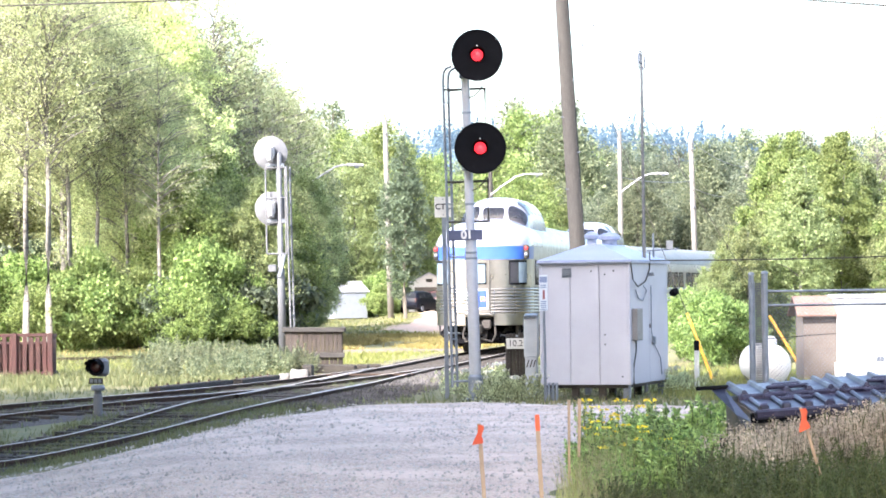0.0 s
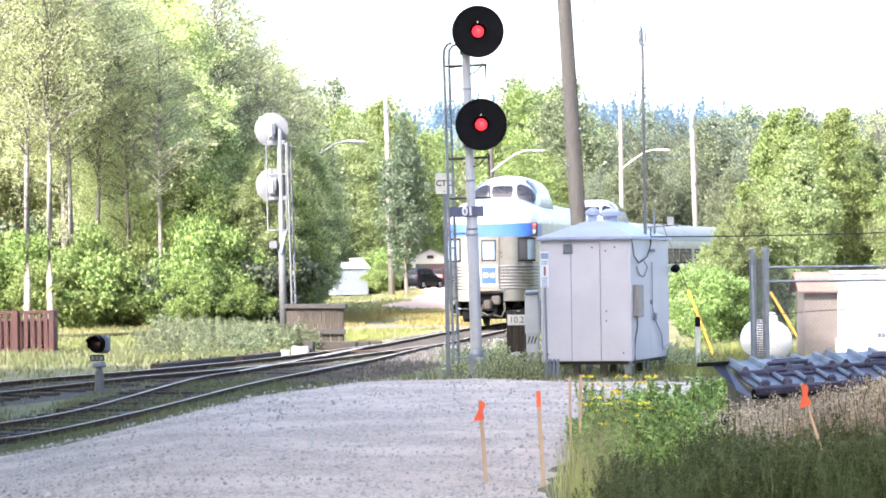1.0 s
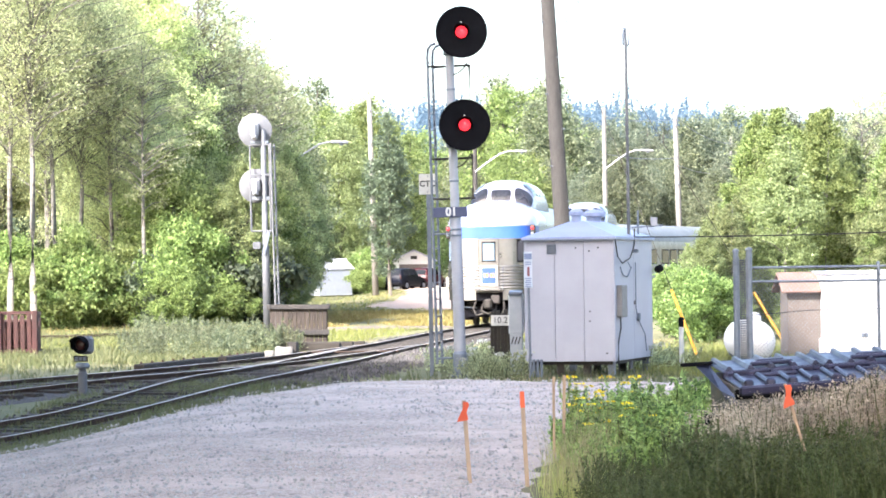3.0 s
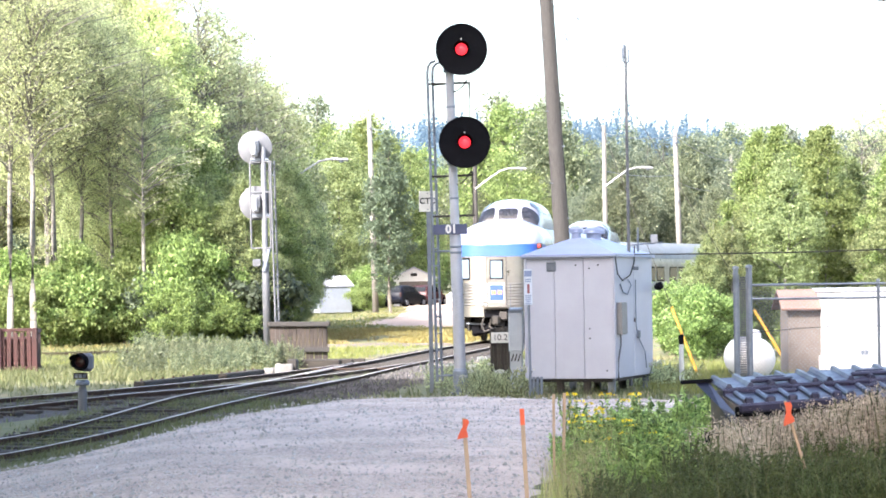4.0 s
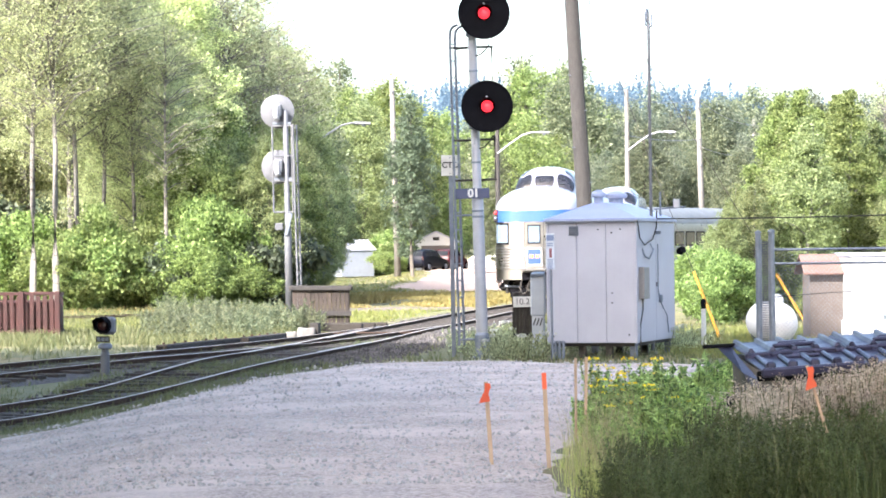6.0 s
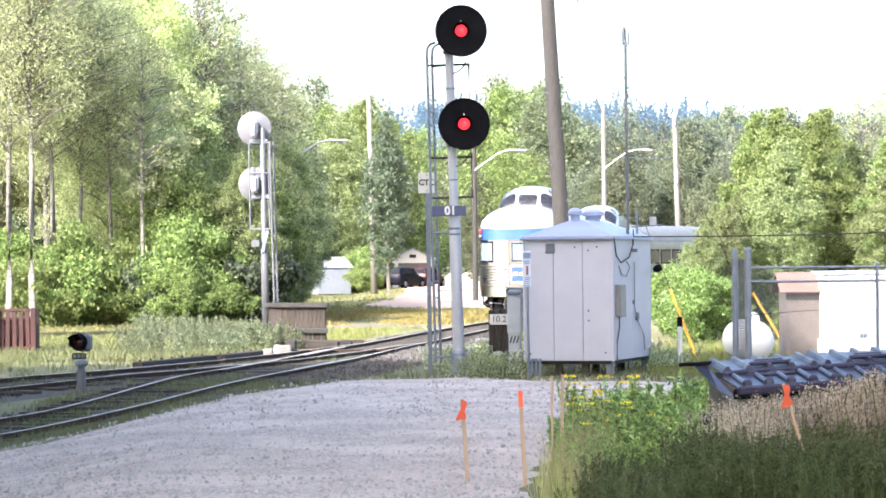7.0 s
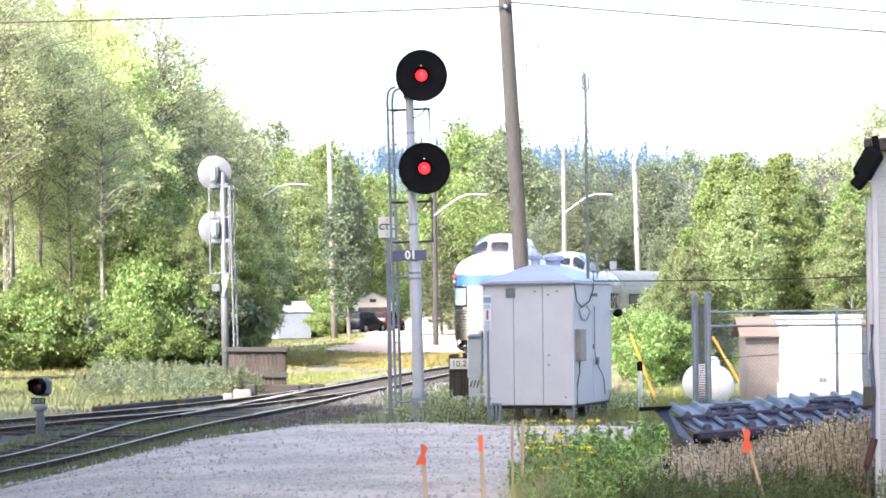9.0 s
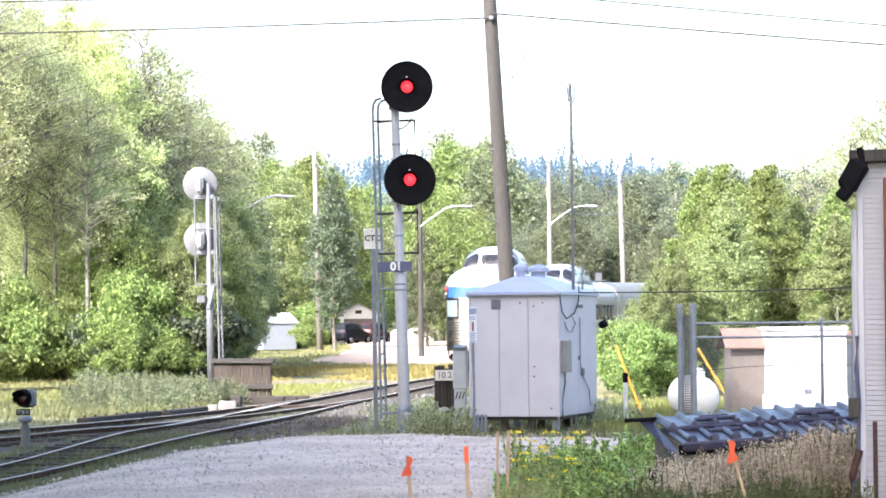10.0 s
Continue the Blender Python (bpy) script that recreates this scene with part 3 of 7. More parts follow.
def observation_car():
    d = 1.55
    t = coach("observation_dome_car", "stainless-steel observation car with rounded tail, blue band and glass dome", d, STEEL)
    roof = bmesh.new()
    qs = [-1 - 0.5 * i for i in range(5, 0, -1)] + [i / 14 for i in range(-14, 15)] + [1 + 0.5 * i for i in range(1, 6)]
    grid_faces(roof, [[roof_point(q, p / 10, d, 0.01) for q in qs] for p in range(11)])
    part("roof", roof, CAR_WHITE, t, "glossy steel tail roof, white with the sky's sheen", True)
    dm = dome(t, 3.3, 5.4)
    for v0, v1, u1 in ((-0.76, -0.21, 0.085), (-0.145, 0.145, 0.058), (0.21, 0.76, 0.085)):
        part("dome_window", dome_patch(0.007, u1, v0, v1, 3.3, 5.4), GLASS_DARK, dm)
    for k in range(5):
        for sg in (-1, 1):
            a = 0.12 + k * 0.16
            part("dome_window", dome_patch(a, a + 0.145, sg * 0.34, sg * 0.74, 3.3, 5.4), GLASS_DARK, dm)
    part("blue_band", patch(-1.05, 1.05, 2.84, EAVE - 0.02, d, 0.012, 60), CAR_BLUE, t, "deep blue band round the tail", True).data.set_sharp_from_angle(angle=radians(40))
    for k in range(8):
        z = 1.24 + k * 0.098
        flute(t, z, across(0.345), 24.0, d, 0.066)
        flute(t, z, -24.0, -across(0.345), d, 0.066)
    # dark sheet stands in for shade in the grooves between the flutes
    part("fluted_panel", patch(-24.0, 24.0, 1.185, 1.98, d, 0.004, 120), DARK_STEEL, t, "dark panel standing for the shade between the flutes")
    part("door_frame", patch(-across(0.335), across(0.335), 1.08, 2.83, d, 0.030, 8), DARK_STEEL, t, "dark door surround")
    door = part("door", patch(-across(0.31), across(0.31), 1.12, 2.81, d, 0.042, 8), STEEL, t, "steel end door")
    part("door_panel", patch(-across(0.32), across(0.32), 1.24, 2.02, d, 0.056, 8), STEEL, door)
    part("door_gasket", patch(-across(0.225), across(0.225), 2.08, 2.73, d, 0.050, 6), BLACK, door, "black rubber gasket")
    part("door_window", patch(-across(0.19), across(0.19), 2.12, 2.69, d, 0.060, 6), GLASS_TEAL, door)
    sg = part("tail_sign_frame", patch(-across(0.265), across(0.265), 1.32, 1.95, d, 0.075, 6, 1, 0.03), WHITE_METAL, t)
    part("tail_sign", patch(-across(0.225), across(0.225), 1.38, 1.89, d, 0.088, 6, 1, 0.03), SIGN_NAVY, sg, "blue tail sign")
    for k in range(4):
        part("emblem", patch(-across(0.17) + 0.094 * 2 * across(0.17) / 0.34 * k, -across(0.17) + (0.094 * k + 0.07) * 2 * across(0.17) / 0.34, 1.58, 1.71, d, 0.096, 2, 1, 0.02), ORANGE_YELLOW, sg, "orange bar of unreadable lettering")
    for q0, q1 in ((across(0.92), across(1.36)), (-across(1.36), -across(0.92))):
        fr = part("window_frame", patch(q0 - 0.012, q1 + 0.012, 2.06, 2.80, d, 0.016, 8), BLACK, t, "black rubber window gasket")
        q2 = q0 + (q1 - q0) * 0.42
        part("window", patch(q0 + 0.006, q2, 2.12, 2.74, d, 0.024, 5), GLASS_DARK if q0 > 0 else GLASS_TEAL, fr)
        part("window", patch(q2 + 0.012, q1 - 0.004, 2.12, 2.74, d, 0.024, 5), GLASS_TEAL, fr)
    side_windows(t, d, [(0.5 + 1.9 * k, 1.8 + 1.9 * k) for k in range(10)], sides=(1, -1))
    for sx in (-1, 1):
        p = skin(sx * 0.66, 3.1, d, 0.05)
        lamp = part("marker_lamp", boxed((0.16, 0.16, 0.42), p.x, p.y, 3.06, bevel=0.03), DARK_IRON, t)
        part("red_lens", lathe(bmesh.new(), [(0.055, 0), (0.055, 0.03), (0.02, 0.05)], pose(p.x, p.y - 0.08, 3.17, 90, 0, 0), 14), RED_LAMP, lamp)
        part("clear_lens", lathe(bmesh.new(), [(0.055, 0), (0.055, 0.03), (0.02, 0.05)], pose(p.x, p.y - 0.08, 2.98, 90, 0, 0), 14), GREY_METAL, lamp)
    bm = lathe(bmesh.new(), [(0.12, -0.1), (0.14, 0.12), (0.12, 0.2), (0.03, 0.22)], pose(0.10, 0.98, 3.74, 62, 0, 0), 16)
    part("backup_lamp", bm, GREY_METAL, t)
    bm = bmesh.new()
    box(bm, (0.26, 0.9, 0.30), pose(0, 0.15, 0.72), 0.04)
    box(bm, (0.26, 0.3, 0.32), pose(0, -0.35, 0.72), 0.06)
    part("coupler", bm, DARK_IRON, t)
    # flat black plate stands in for the shaded cut-out at the coupler
    part("coupler_recess", patch(-across(0.44), across(0.44), 0.83, 1.10, d, 0.02, 8), BLACK, t, "black plate for the dark of the coupler recess")
    part("skirt_seam", patch(-20.0, 20.0, 1.165, 1.18, d, 0.014, 100), DARK_STEEL, t)
    part("belt_rail", patch(-20.0, 20.0, 2.815, 2.845, d, 0.030, 100), STEEL, t, "bright steel belt rail under the blue band")
    part("window_sill_rail", patch(-20.0, 20.0, 1.985, 2.02, d, 0.026, 100), STEEL, t)
    part("buffer_plate", boxed((0.62, 0.45, 0.28), 0, 0.22, 1.0, bevel=0.03), DARK_IRON, t)
    # black boxes fill the space under the tail
    bm = box(bmesh.new(), (2.5, 1.0, 0.34), pose(0, 1.9, 0.74), 0.04)
    box(bm, (1.5, 0.7, 0.42), pose(-0.1, 1.3, 0.52), 0.05)
    box(bm, (0.5, 0.5, 0.40), pose(0.85, 1.2, 0.55), 0.05)
    box(bm, (0.45, 0.4, 0.34), pose(-0.95, 1.1, 0.58), 0.05)
    part("draft_gear", bm, BLACK, t, "black gear under the tail")
    for sx in (-1, 1):
        bm = box(bmesh.new(), (0.30, 0.55, 0.46), pose(sx * 0.80, 0.95, 0.42), 0.06)
        tube(bm, (sx * 0.80, 0.66, 0.44), (sx * 0.80, 0.60, 0.44), 0.15, n=14)
        part("brake_rigging", bm, BLACK, t, "black brake gear hanging over the rail")
        bm = tube(bmesh.new(), (sx * 1.18, 0.85, 0.60), (sx * 1.18, 1.15, 0.60), 0.15, n=14)
        box(bm, (0.08, 0.2, 0.5), pose(sx * 1.18, 1.0, 0.74), 0.02)
        part("side_bracket", bm, BLACK, t)
    bm = box(bmesh.new(), (1.5, 0.10, 0.12), pose(0, 0.62, 0.34), 0.02)
    box(bm, (0.34, 0.4, 0.34), pose(-0.32, 0.62, 0.46), 0.05)
    box(bm, (0.40, 0.36, 0.30), pose(0.36, 0.60, 0.50), 0.05)
    part("brake_beam", bm, BLACK, t)
    part("end_sill", boxed((2.2, 0.3, 0.24), 0, 1.0, 0.92, bevel=0.03), DARK_IRON, t)
    part("coupler_pocket", boxed((0.28, 0.34, 0.30), 0.2, 0.0, 0.86, 0, 0, 12, 0.05), material("rusty_casting", (0.05, 0.042, 0.04), 0.8, second=(0.028, 0.024, 0.023), scale=6), t, "dusty rust-brown casting")
    for sx in (-0.75, 0.75):
        part("brake_cylinder", tube(bmesh.new(), (sx, 0.9, 0.62), (sx, 1.9, 0.62), 0.16, n=12), DARK_IRON, t)
    part("cross_bar", tube(bmesh.new(), (-1.1, 0.55, 0.62), (1.1, 0.55, 0.50), 0.03, n=8), GREY_METAL, t)
    part("step_plate", boxed((0.9, 0.5, 0.05), 0, -0.05, 1.17, bevel=0.01), STEEL, t)
    for sx in (-1, 1):
        part("air_hose", pipe(bmesh.new(), [(sx * 0.45, 0.1, 0.85), (sx * 0.5, -0.15, 0.55), (sx * 0.4, -0.25, 0.35), (sx * 0.15, -0.3, 0.42)], 0.035), DARK_IRON, t)
        part("hanger", boxed((0.07, 0.5, 0.5), sx * 1.05, 0.9, 0.62, bevel=0.01), DARK_IRON, t)
        part("step_iron", pipe(bmesh.new(), [(sx * 1.12, 0.75, 1.02), (sx * 1.14, 0.72, 0.55), (sx * 1.36, 0.95, 0.55), (sx * 1.38, 0.98, 1.02)], 0.025), DARK_IRON, t)
        part("grab_iron", pipe(bmesh.new(), [(sx * 0.46, -0.02, 1.9), (sx * 0.46, -0.07, 1.85), (sx * 0.46, -0.07, 1.2), (sx * 0.46, -0.02, 1.15)], 0.014), GREY_METAL, t)
    part("brake_beam", tube(bmesh.new(), (-0.95, 0.7, 0.42), (0.95, 0.7, 0.42), 0.05, n=8), DARK_IRON, t)
    part("steam_pipe", pipe(bmesh.new(), [(-0.2, 0.2, 0.8), (-0.25, -0.2, 0.5), (0.0, -0.32, 0.40), (0.22, -0.2, 0.5), (0.2, 0.2, 0.8)], 0.04), DARK_IRON, t)
    return t


def dome_coach():
    d = 0.15
    t = coach("dome_coach", "stainless-steel dome coach with white roof, second in the train", d, STEEL)
    roof = bmesh.new()
    qs = [-1 - i for i in range(24, 0, -1)] + [i / 8 for i in range(-8, 9)] + [1 + i for i in range(1, 25)]
    grid_faces(roof, [[roof_point(q, p / 10, d, 0.01) for q in qs] for p in range(11)])
    part("roof", roof, CAR_WHITE, t, "white roof", True)
    dm = dome(t, 8.6, 8.6)
    for v0, v1, u1 in ((-0.70, -0.21, 0.085), (-0.145, 0.145, 0.058), (0.21, 0.70, 0.085)):
        part("dome_window", dome_patch(0.007, u1, v0, v1, 8.6, 8.6), GLASS_DARK, dm)
    for k in range(5):
        a = 0.12 + k * 0.16
        part("dome_window", dome_patch(a, a + 0.145, 0.34, 0.74, 8.6, 8.6), GLASS_DARK, dm)
    side_windows(t, d, [(1.0 + 1.9 * k, 2.3 + 1.9 * k) for k in range(12)])
    for k in range(9):
        flute(t, 1.22 + k * 0.095, 1.02, 25.5, d, 0.068)
    return t


def plain_coach(label):
    d = 0.15
    t = coach("sleeping_coach", label, d, STEEL)
    roof = bmesh.new()
    qs = [-1 - i for i in range(24, 0, -1)] + [i / 8 for i in range(-8, 9)] + [1 + i for i in range(1, 25)]
    grid_faces(roof, [[roof_point(q, p / 10, d, 0.01) for q in qs] for p in range(11)])
    part("roof", roof, DULL_STEEL, t, "dull grey roof", True)
    side_windows(t, d, [(0.9 + 6.2 * k + o, 1.95 + 6.2 * k + o) for k in range(4) for o in (0, 1.4, 2.8, 4.2)])
    for k in range(9):
        flute(t, 1.22 + k * 0.095, 1.02, 25.5, d, 0.068)
    for k in range(5):
        bm = bmesh.new()
        q = 1 + 0.35 + 6.2 * k
        grid_faces(bm, [[roof_point(q + o, p / 10, d, 0.02) for o in (0, 0.12)] for p in range(11)])
        bmesh.ops.solidify(bm, geom=bm.faces[:], thickness=0.02)
        part("roof_seam", bm, GREY_METAL, t)
    return t


CARS = [observation_car(), dome_coach(), plain_coach("stainless-steel sleeping coach with paired windows, third in the train"), plain_coach("stainless-steel sleeping coach half hidden by trees")]
STATIONS = [0.0]
for a, b in zip(MAIN, MAIN[1:]):
    STATIONS.append(STATIONS[-1] + (b - a).length)


def on_track(s):
    i = min(range(len(STATIONS) - 1), key=lambda k: abs(STATIONS[k] + 0.25 - s))
    a, b = MAIN[i], MAIN[i + 1]
    return a + (b - a) * ((s - STATIONS[i]) / (STATIONS[i + 1] - STATIONS[i]))


S_REAR = next(s for s, p in zip(STATIONS, MAIN) if p.y > 85.9) - 1.3
SPEED = 1.98


def motions():
    """The train draws away along its track at a steady pace; wheels turn with it."""
    times = [0.5 * k for k in range(21)]
    for n, car in enumerate(CARS):
        rows = []
        for t in times:
            s = S_REAR + SPEED * t + n * (CAR_LEN + 0.35)
            a, b = on_track(s + 3.6), on_track(s + CAR_LEN - 3.6)
            d = (b - a).normalized()
            o = a - 3.6 * d
            rows.append((t, pose(o.x, o.y, RAIL_Z, 0, 0, math.degrees(math.atan2(d.y, d.x)) - 90)))
        walk(car, rows)
    turn = math.degrees(SPEED / 0.455)
    for w, sx, sy in WHEELS:
        walk(w, [(0.25 * k, pose(sx * 0.76, sy * 1.22, 0.46, -turn * 0.25 * k, 0, 0) @ pose(0, 0, 0, 0, 0, 0 if sx < 0 else 180)) for k in range(41)])


# ---- signals and signs by the track ----
def disc_head(parent, x, y, z, lit, back):
    """One searchlight head: round backing disc, lamp case, hood and lens. It looks towards -y, or away when back is set."""
    turn = 180 if back else 0
    m = pose(x, y, z, 0, 0, turn)
    face = m @ pose(0, 0, 0, 90, 0, 0)
    bm = lathe(bmesh.new(), [(0.44, -0.03), (0.458, -0.022), (0.458, 0.0), (0.445, 0.012), (0.425, 0.004), (0.13, 0.0), (0.12, -0.02)], face, 48)
    d = part("backing_disc", bm, POLE_GREY if back else BLACK, parent, "round silver-backed disc" if back else "round matt black disc", True)
    d.data.set_sharp_from_angle(angle=radians(35))
    bm = box(bmesh.new(), (0.22, 0.34, 0.34), m @ pose(0, 0.20, 0.02), 0.03)
    box(bm, (0.15, 0.18, 0.13), m @ pose(0, 0.30, -0.19), 0.02)
    if back:
        box(bm, (0.12, 0.10, 0.40), m @ pose(0.02, 0.40, -0.02), 0.02)
    part("lamp_case", bm, SILVER if back else BLACK, d)
    if lit:
        bm = lathe(bmesh.new(), [(0.005, 0.075), (0.05, 0.068), (0.085, 0.05), (0.104, 0.012), (0.104, 0.0)], face, 32)
        part("lens", bm, RED_LAMP, d, "glowing red lens", True)
        bm = bmesh.new()
        rows = []
        for k in range(17):
            a = math.pi * (-0.12 + 1.24 * k / 16)
            rows.append([face @ Vector((0.142 * math.cos(a), 0.142 * math.sin(a), h)) for h in (0.0, 0.20 if 2 < k < 14 else 0.08)])
        grid_faces(bm, rows)
        bmesh.ops.solidify(bm, geom=bm.faces[:], thickness=0.008)
        part("hood", bm, BLACK, d)
        part("sighting_hole", lathe(bmesh.new(), [(0.014, 0), (0.014, 0.008)], face @ pose(0, 0.17, 0.012), 10), SIGN_WHITE, d)
    return d


def near_signal():
    t = thing("signal_mast", pose(0.555, 49.5, 0.0, 0, -1.25, 0), "silver signal mast with two black discs showing red", "railway signal")
    bm = lathe(bmesh.new(), [(0.102, 0.0), (0.102, 2.86), (0.078, 2.92), (0.074, 6.0), (0.0735, 6.05), (0.02, 6.08)], Matrix(), 20)
    part("mast", bm, SILVER, t, "aluminium-painted steel pipe", True).data.set_sharp_from_angle(angle=radians(30))
    bm = lathe(bmesh.new(), [(0.21, -0.12), (0.21, 0.04), (0.135, 0.06), (0.13, 0.42), (0.105, 0.46), (0.10, 0.47)], Matrix(), 20)
    for k in range(4):
        tube(bm, (0.17 * math.cos(k * 1.571 + 0.8), 0.17 * math.sin(k * 1.571 + 0.8), 0.02), (0.17 * math.cos(k * 1.571 + 0.8), 0.17 * math.sin(k * 1.571 + 0.8), 0.11), 0.022, n=6)
    part("base_casting", bm, GREY_METAL, t, "grey cast base with bolts")
    for z, x in ((6.09, 0.22), (4.45, 0.22)):
        disc_head(t, x, -0.30, z, True, False)
        bm = tube(bmesh.new(), (0.0, 0, z - 0.32), (x, -0.12, z - 0.28), 0.035)
        box(bm, (0.22, 0.22, 0.10), pose(0, 0, z - 0.33), 0.02)
        part("head_bracket", bm, GREY_METAL, t)
    for x, y in ((-0.40, 0.02), (-0.31, 0.34)):
        bm = pipe(bmesh.new(), [(x - 0.01, y, 0.25), (x, y, 3.0), (x + 0.005, y, 5.70), (x + 0.02, y, 5.83), (x + 0.07, y, 5.90), (x + 0.16, y * 0.9, 5.93)], 0.024)
        part("ladder_rail", bm, GREY_METAL, t)
    for k in range(18):
        part("rung", tube(bmesh.new(), (-0.40, 0.02, 0.5 + 0.3 * k), (-0.31, 0.34, 0.5 + 0.3 * k), 0.011, n=6), GREY_METAL, t)
    for z in (5.52, 3.88, 2.55, 0.35, 3.17):
        bm = tube(bmesh.new(), (-0.40, 0.02, z), (0.0, 0.02, z), 0.018, n=8)
        if z > 3:
            tube(bm, (0.0, 0.02, z), (0.36, 0.02, z + 0.0), 0.02, n=8)
        tube(bm, (-0.31, 0.34, z), (0.02, 0.06, z), 0.014, n=8)
        part("brace", bm, DARK_IRON if z > 3 else GREY_METAL, t)
    for z0, z1 in ((4.6, 5.52), (3.17, 3.95)):
        part("guard_rod", pipe(bmesh.new(), [(0.33, 0.02, z0), (0.34, 0.02, z1 - 0.03), (0.31, 0.02, z1)], 0.017, 8), DARK_IRON, t)
    for z0 in (5.52, 3.88):
        part("cable", pipe(bmesh.new(), [(0.06, -0.06, z0 - 0.16), (0.15, -0.10, z0 - 0.13), (0.26, -0.10, z0 - 0.03), (0.30, -0.10, z0 + 0.05)], 0.012, 6), DARK_IRON, t)
    for z in (5.1, 3.48, 2.52, 2.62, 3.0):
        part("clamp", lathe(bmesh.new(), [(0.106 if z < 2.9 else 0.082, -0.018), (0.112 if z < 2.9 else 0.088, 0), (0.106 if z < 2.9 else 0.082, 0.018)], pose(0, 0, z), 18), GREY_METAL, t)
    plate = part("number_plate", boxed((0.60, 0.02, 0.18), -0.09, -0.125, 2.93, bevel=0.006), NAVY, t, "dark blue plate")
    lettering("digits", "01", 0.20, pose(-0.07, -0.137, 2.93, 90, 0, 0), PLASTER, plate, "white digits", 0.008)
    return t


def ctc_sign():
    t = thing("track_sign", pose(0.045, 50.4, 0.0, 0, -0.4, 0), "small white lettered sign on a galvanised post", "sign")
    bm = bmesh.new()
    box(bm, (0.075, 0.012, 3.62), pose(0, 0, 1.70), 0.003)
    for sx in (-1, 1):
        box(bm, (0.012, 0.04, 3.62), pose(sx * 0.032, 0.022, 1.70), 0.002)
    part("post", bm, GREY_METAL, t)
    p = part("panel", boxed((0.31, 0.012, 0.37), -0.01, -0.014, 3.46, bevel=0.004), SIGN_WHITE, t, "white painted panel")
    lettering("letters", "CTC", 0.145, pose(-0.01, -0.024, 3.465, 90, 0, 0), SIGN_BLACK, p, "", 0.004)
    for z in (3.6, 3.32):
        part("bolt", lathe(bmesh.new(), [(0.012, 0), (0.01, 0.008)], pose(-0.01, -0.021, z, 90, 0, 0), 8), GREY_METAL, p)


def far_signal():
    t = thing("signal_mast", pose(-4.33, 75, 0, 0, -0.5, 0), "silver signal mast seen from behind, two pale discs", "railway signal")
    # darker copy of the near mast's paint, since this mast stands in sun
    part("mast", lathe(bmesh.new(), [(0.10, 0), (0.10, 2.6), (0.078, 2.66), (0.074, 5.75), (0.02, 5.8)], Matrix(), 16), POLE_GREY, t, "aluminium-painted steel pipe, darkened against the sun", True)
    for z in (5.76, 4.27):
        disc_head(t, -0.22, 0.16, z, False, True)
        bm = box(bmesh.new(), (0.5, 0.10, 0.07), pose(-0.1, 0, z - 0.33), 0.01)
        part("head_bracket", bm, GREY_METAL, t)
    for x, y in ((0.22, -0.1), (0.30, 0.2)):
        part("ladder_rail", pipe(bmesh.new(), [(x + 0.03, y, 0.2), (x, y, 3.0), (x - 0.02, y, 5.4)], 0.028, 8), POLE_GREY, t)
    for k in range(17):
        part("rung", tube(bmesh.new(), (0.25, -0.1, 0.5 + 0.3 * k), (0.31, 0.2, 0.5 + 0.3 * k), 0.011, n=6), GREY_METAL, t)
    for z in (5.36, 4.55, 3.88, 3.05):
        part("brace", tube(bmesh.new(), (-0.36, -0.05, z), (0.24, -0.05, z), 0.026, n=8), POLE_GREY, t)
    for x in (-0.36, 0.16):
        part("guard_rod", tube(bmesh.new(), (x, -0.05, 3.05), (x, -0.05, 5.36), 0.024, n=8), POLE_GREY, t)
    part("relay_box", boxed((0.22, 0.2, 0.2), -0.22, -0.1, 2.66, bevel=0.02), POLE_GREY, t)
    part("bracket_arm", boxed((0.10, 0.05, 0.62), 0.03, -0.12, 2.72, 0, 14, 0, 0.01), GREY_METAL, t)


def dwarf_signal():
    t = thing("dwarf_signal", pose(-5.75, 46.4, ground_z(-5.75, 46.4), 0, 0, -10), "low dwarf signal with black hood on a short pale post", "railway signal")
    part("post", lathe(bmesh.new(), [(0.075, -0.05), (0.075, 0.36), (0.06, 0.38), (0.06, 0.48)], Matrix(), 14), POLE_GREY, t)
    part("collar", lathe(bmesh.new(), [(0.10, 0.44), (0.12, 0.46), (0.12, 0.50), (0.09, 0.53)], Matrix(), 14), GREY_METAL, t)
    p = part("number_plate", boxed((0.24, 0.02, 0.10), 0, -0.10, 0.60, bevel=0.004), DARK_IRON, t)
    for k in range(3):
        part("digit_bar", boxed((0.05, 0.01, 0.06), -0.07 + 0.07 * k, -0.113, 0.60), GREY_METAL, p)
    part("lamp_case", boxed((0.22, 0.22, 0.30), 0.05, 0.07, 0.82, bevel=0.05), POLE_GREY, t, "pale lamp case")
    f = pose(-0.02, -0.05, 0.83, 90, 0, 0)
    d = part("backing_disc", lathe(bmesh.new(), [(0.135, -0.02), (0.15, 0), (0.13, 0.012), (0.09, 0.0)], f, 24), BLACK, t)
    bm = bmesh.new()
    rows = []
    for k in range(17):
        a = math.pi * (-0.2 + 1.4 * k / 16)
        rows.append([f @ Vector((0.135 * math.cos(a), 0.135 * math.sin(a), h)) for h in (0.0, 0.24 if 3 < k < 13 else 0.12)])
    grid_faces(bm, rows)
    bmesh.ops.solidify(bm, geom=bm.faces[:], thickness=0.008)
    part("hood", bm, BLACK, d)
    part("lens", lathe(bmesh.new(), [(0.09, 0), (0.07, 0.03), (0.01, 0.05)], f, 20), material("unlit_red_glass", (0.045, 0.008, 0.008), 0.3), d, "unlit dark red lens")


near_signal()
ctc_sign()
far_signal()
dwarf_signal()


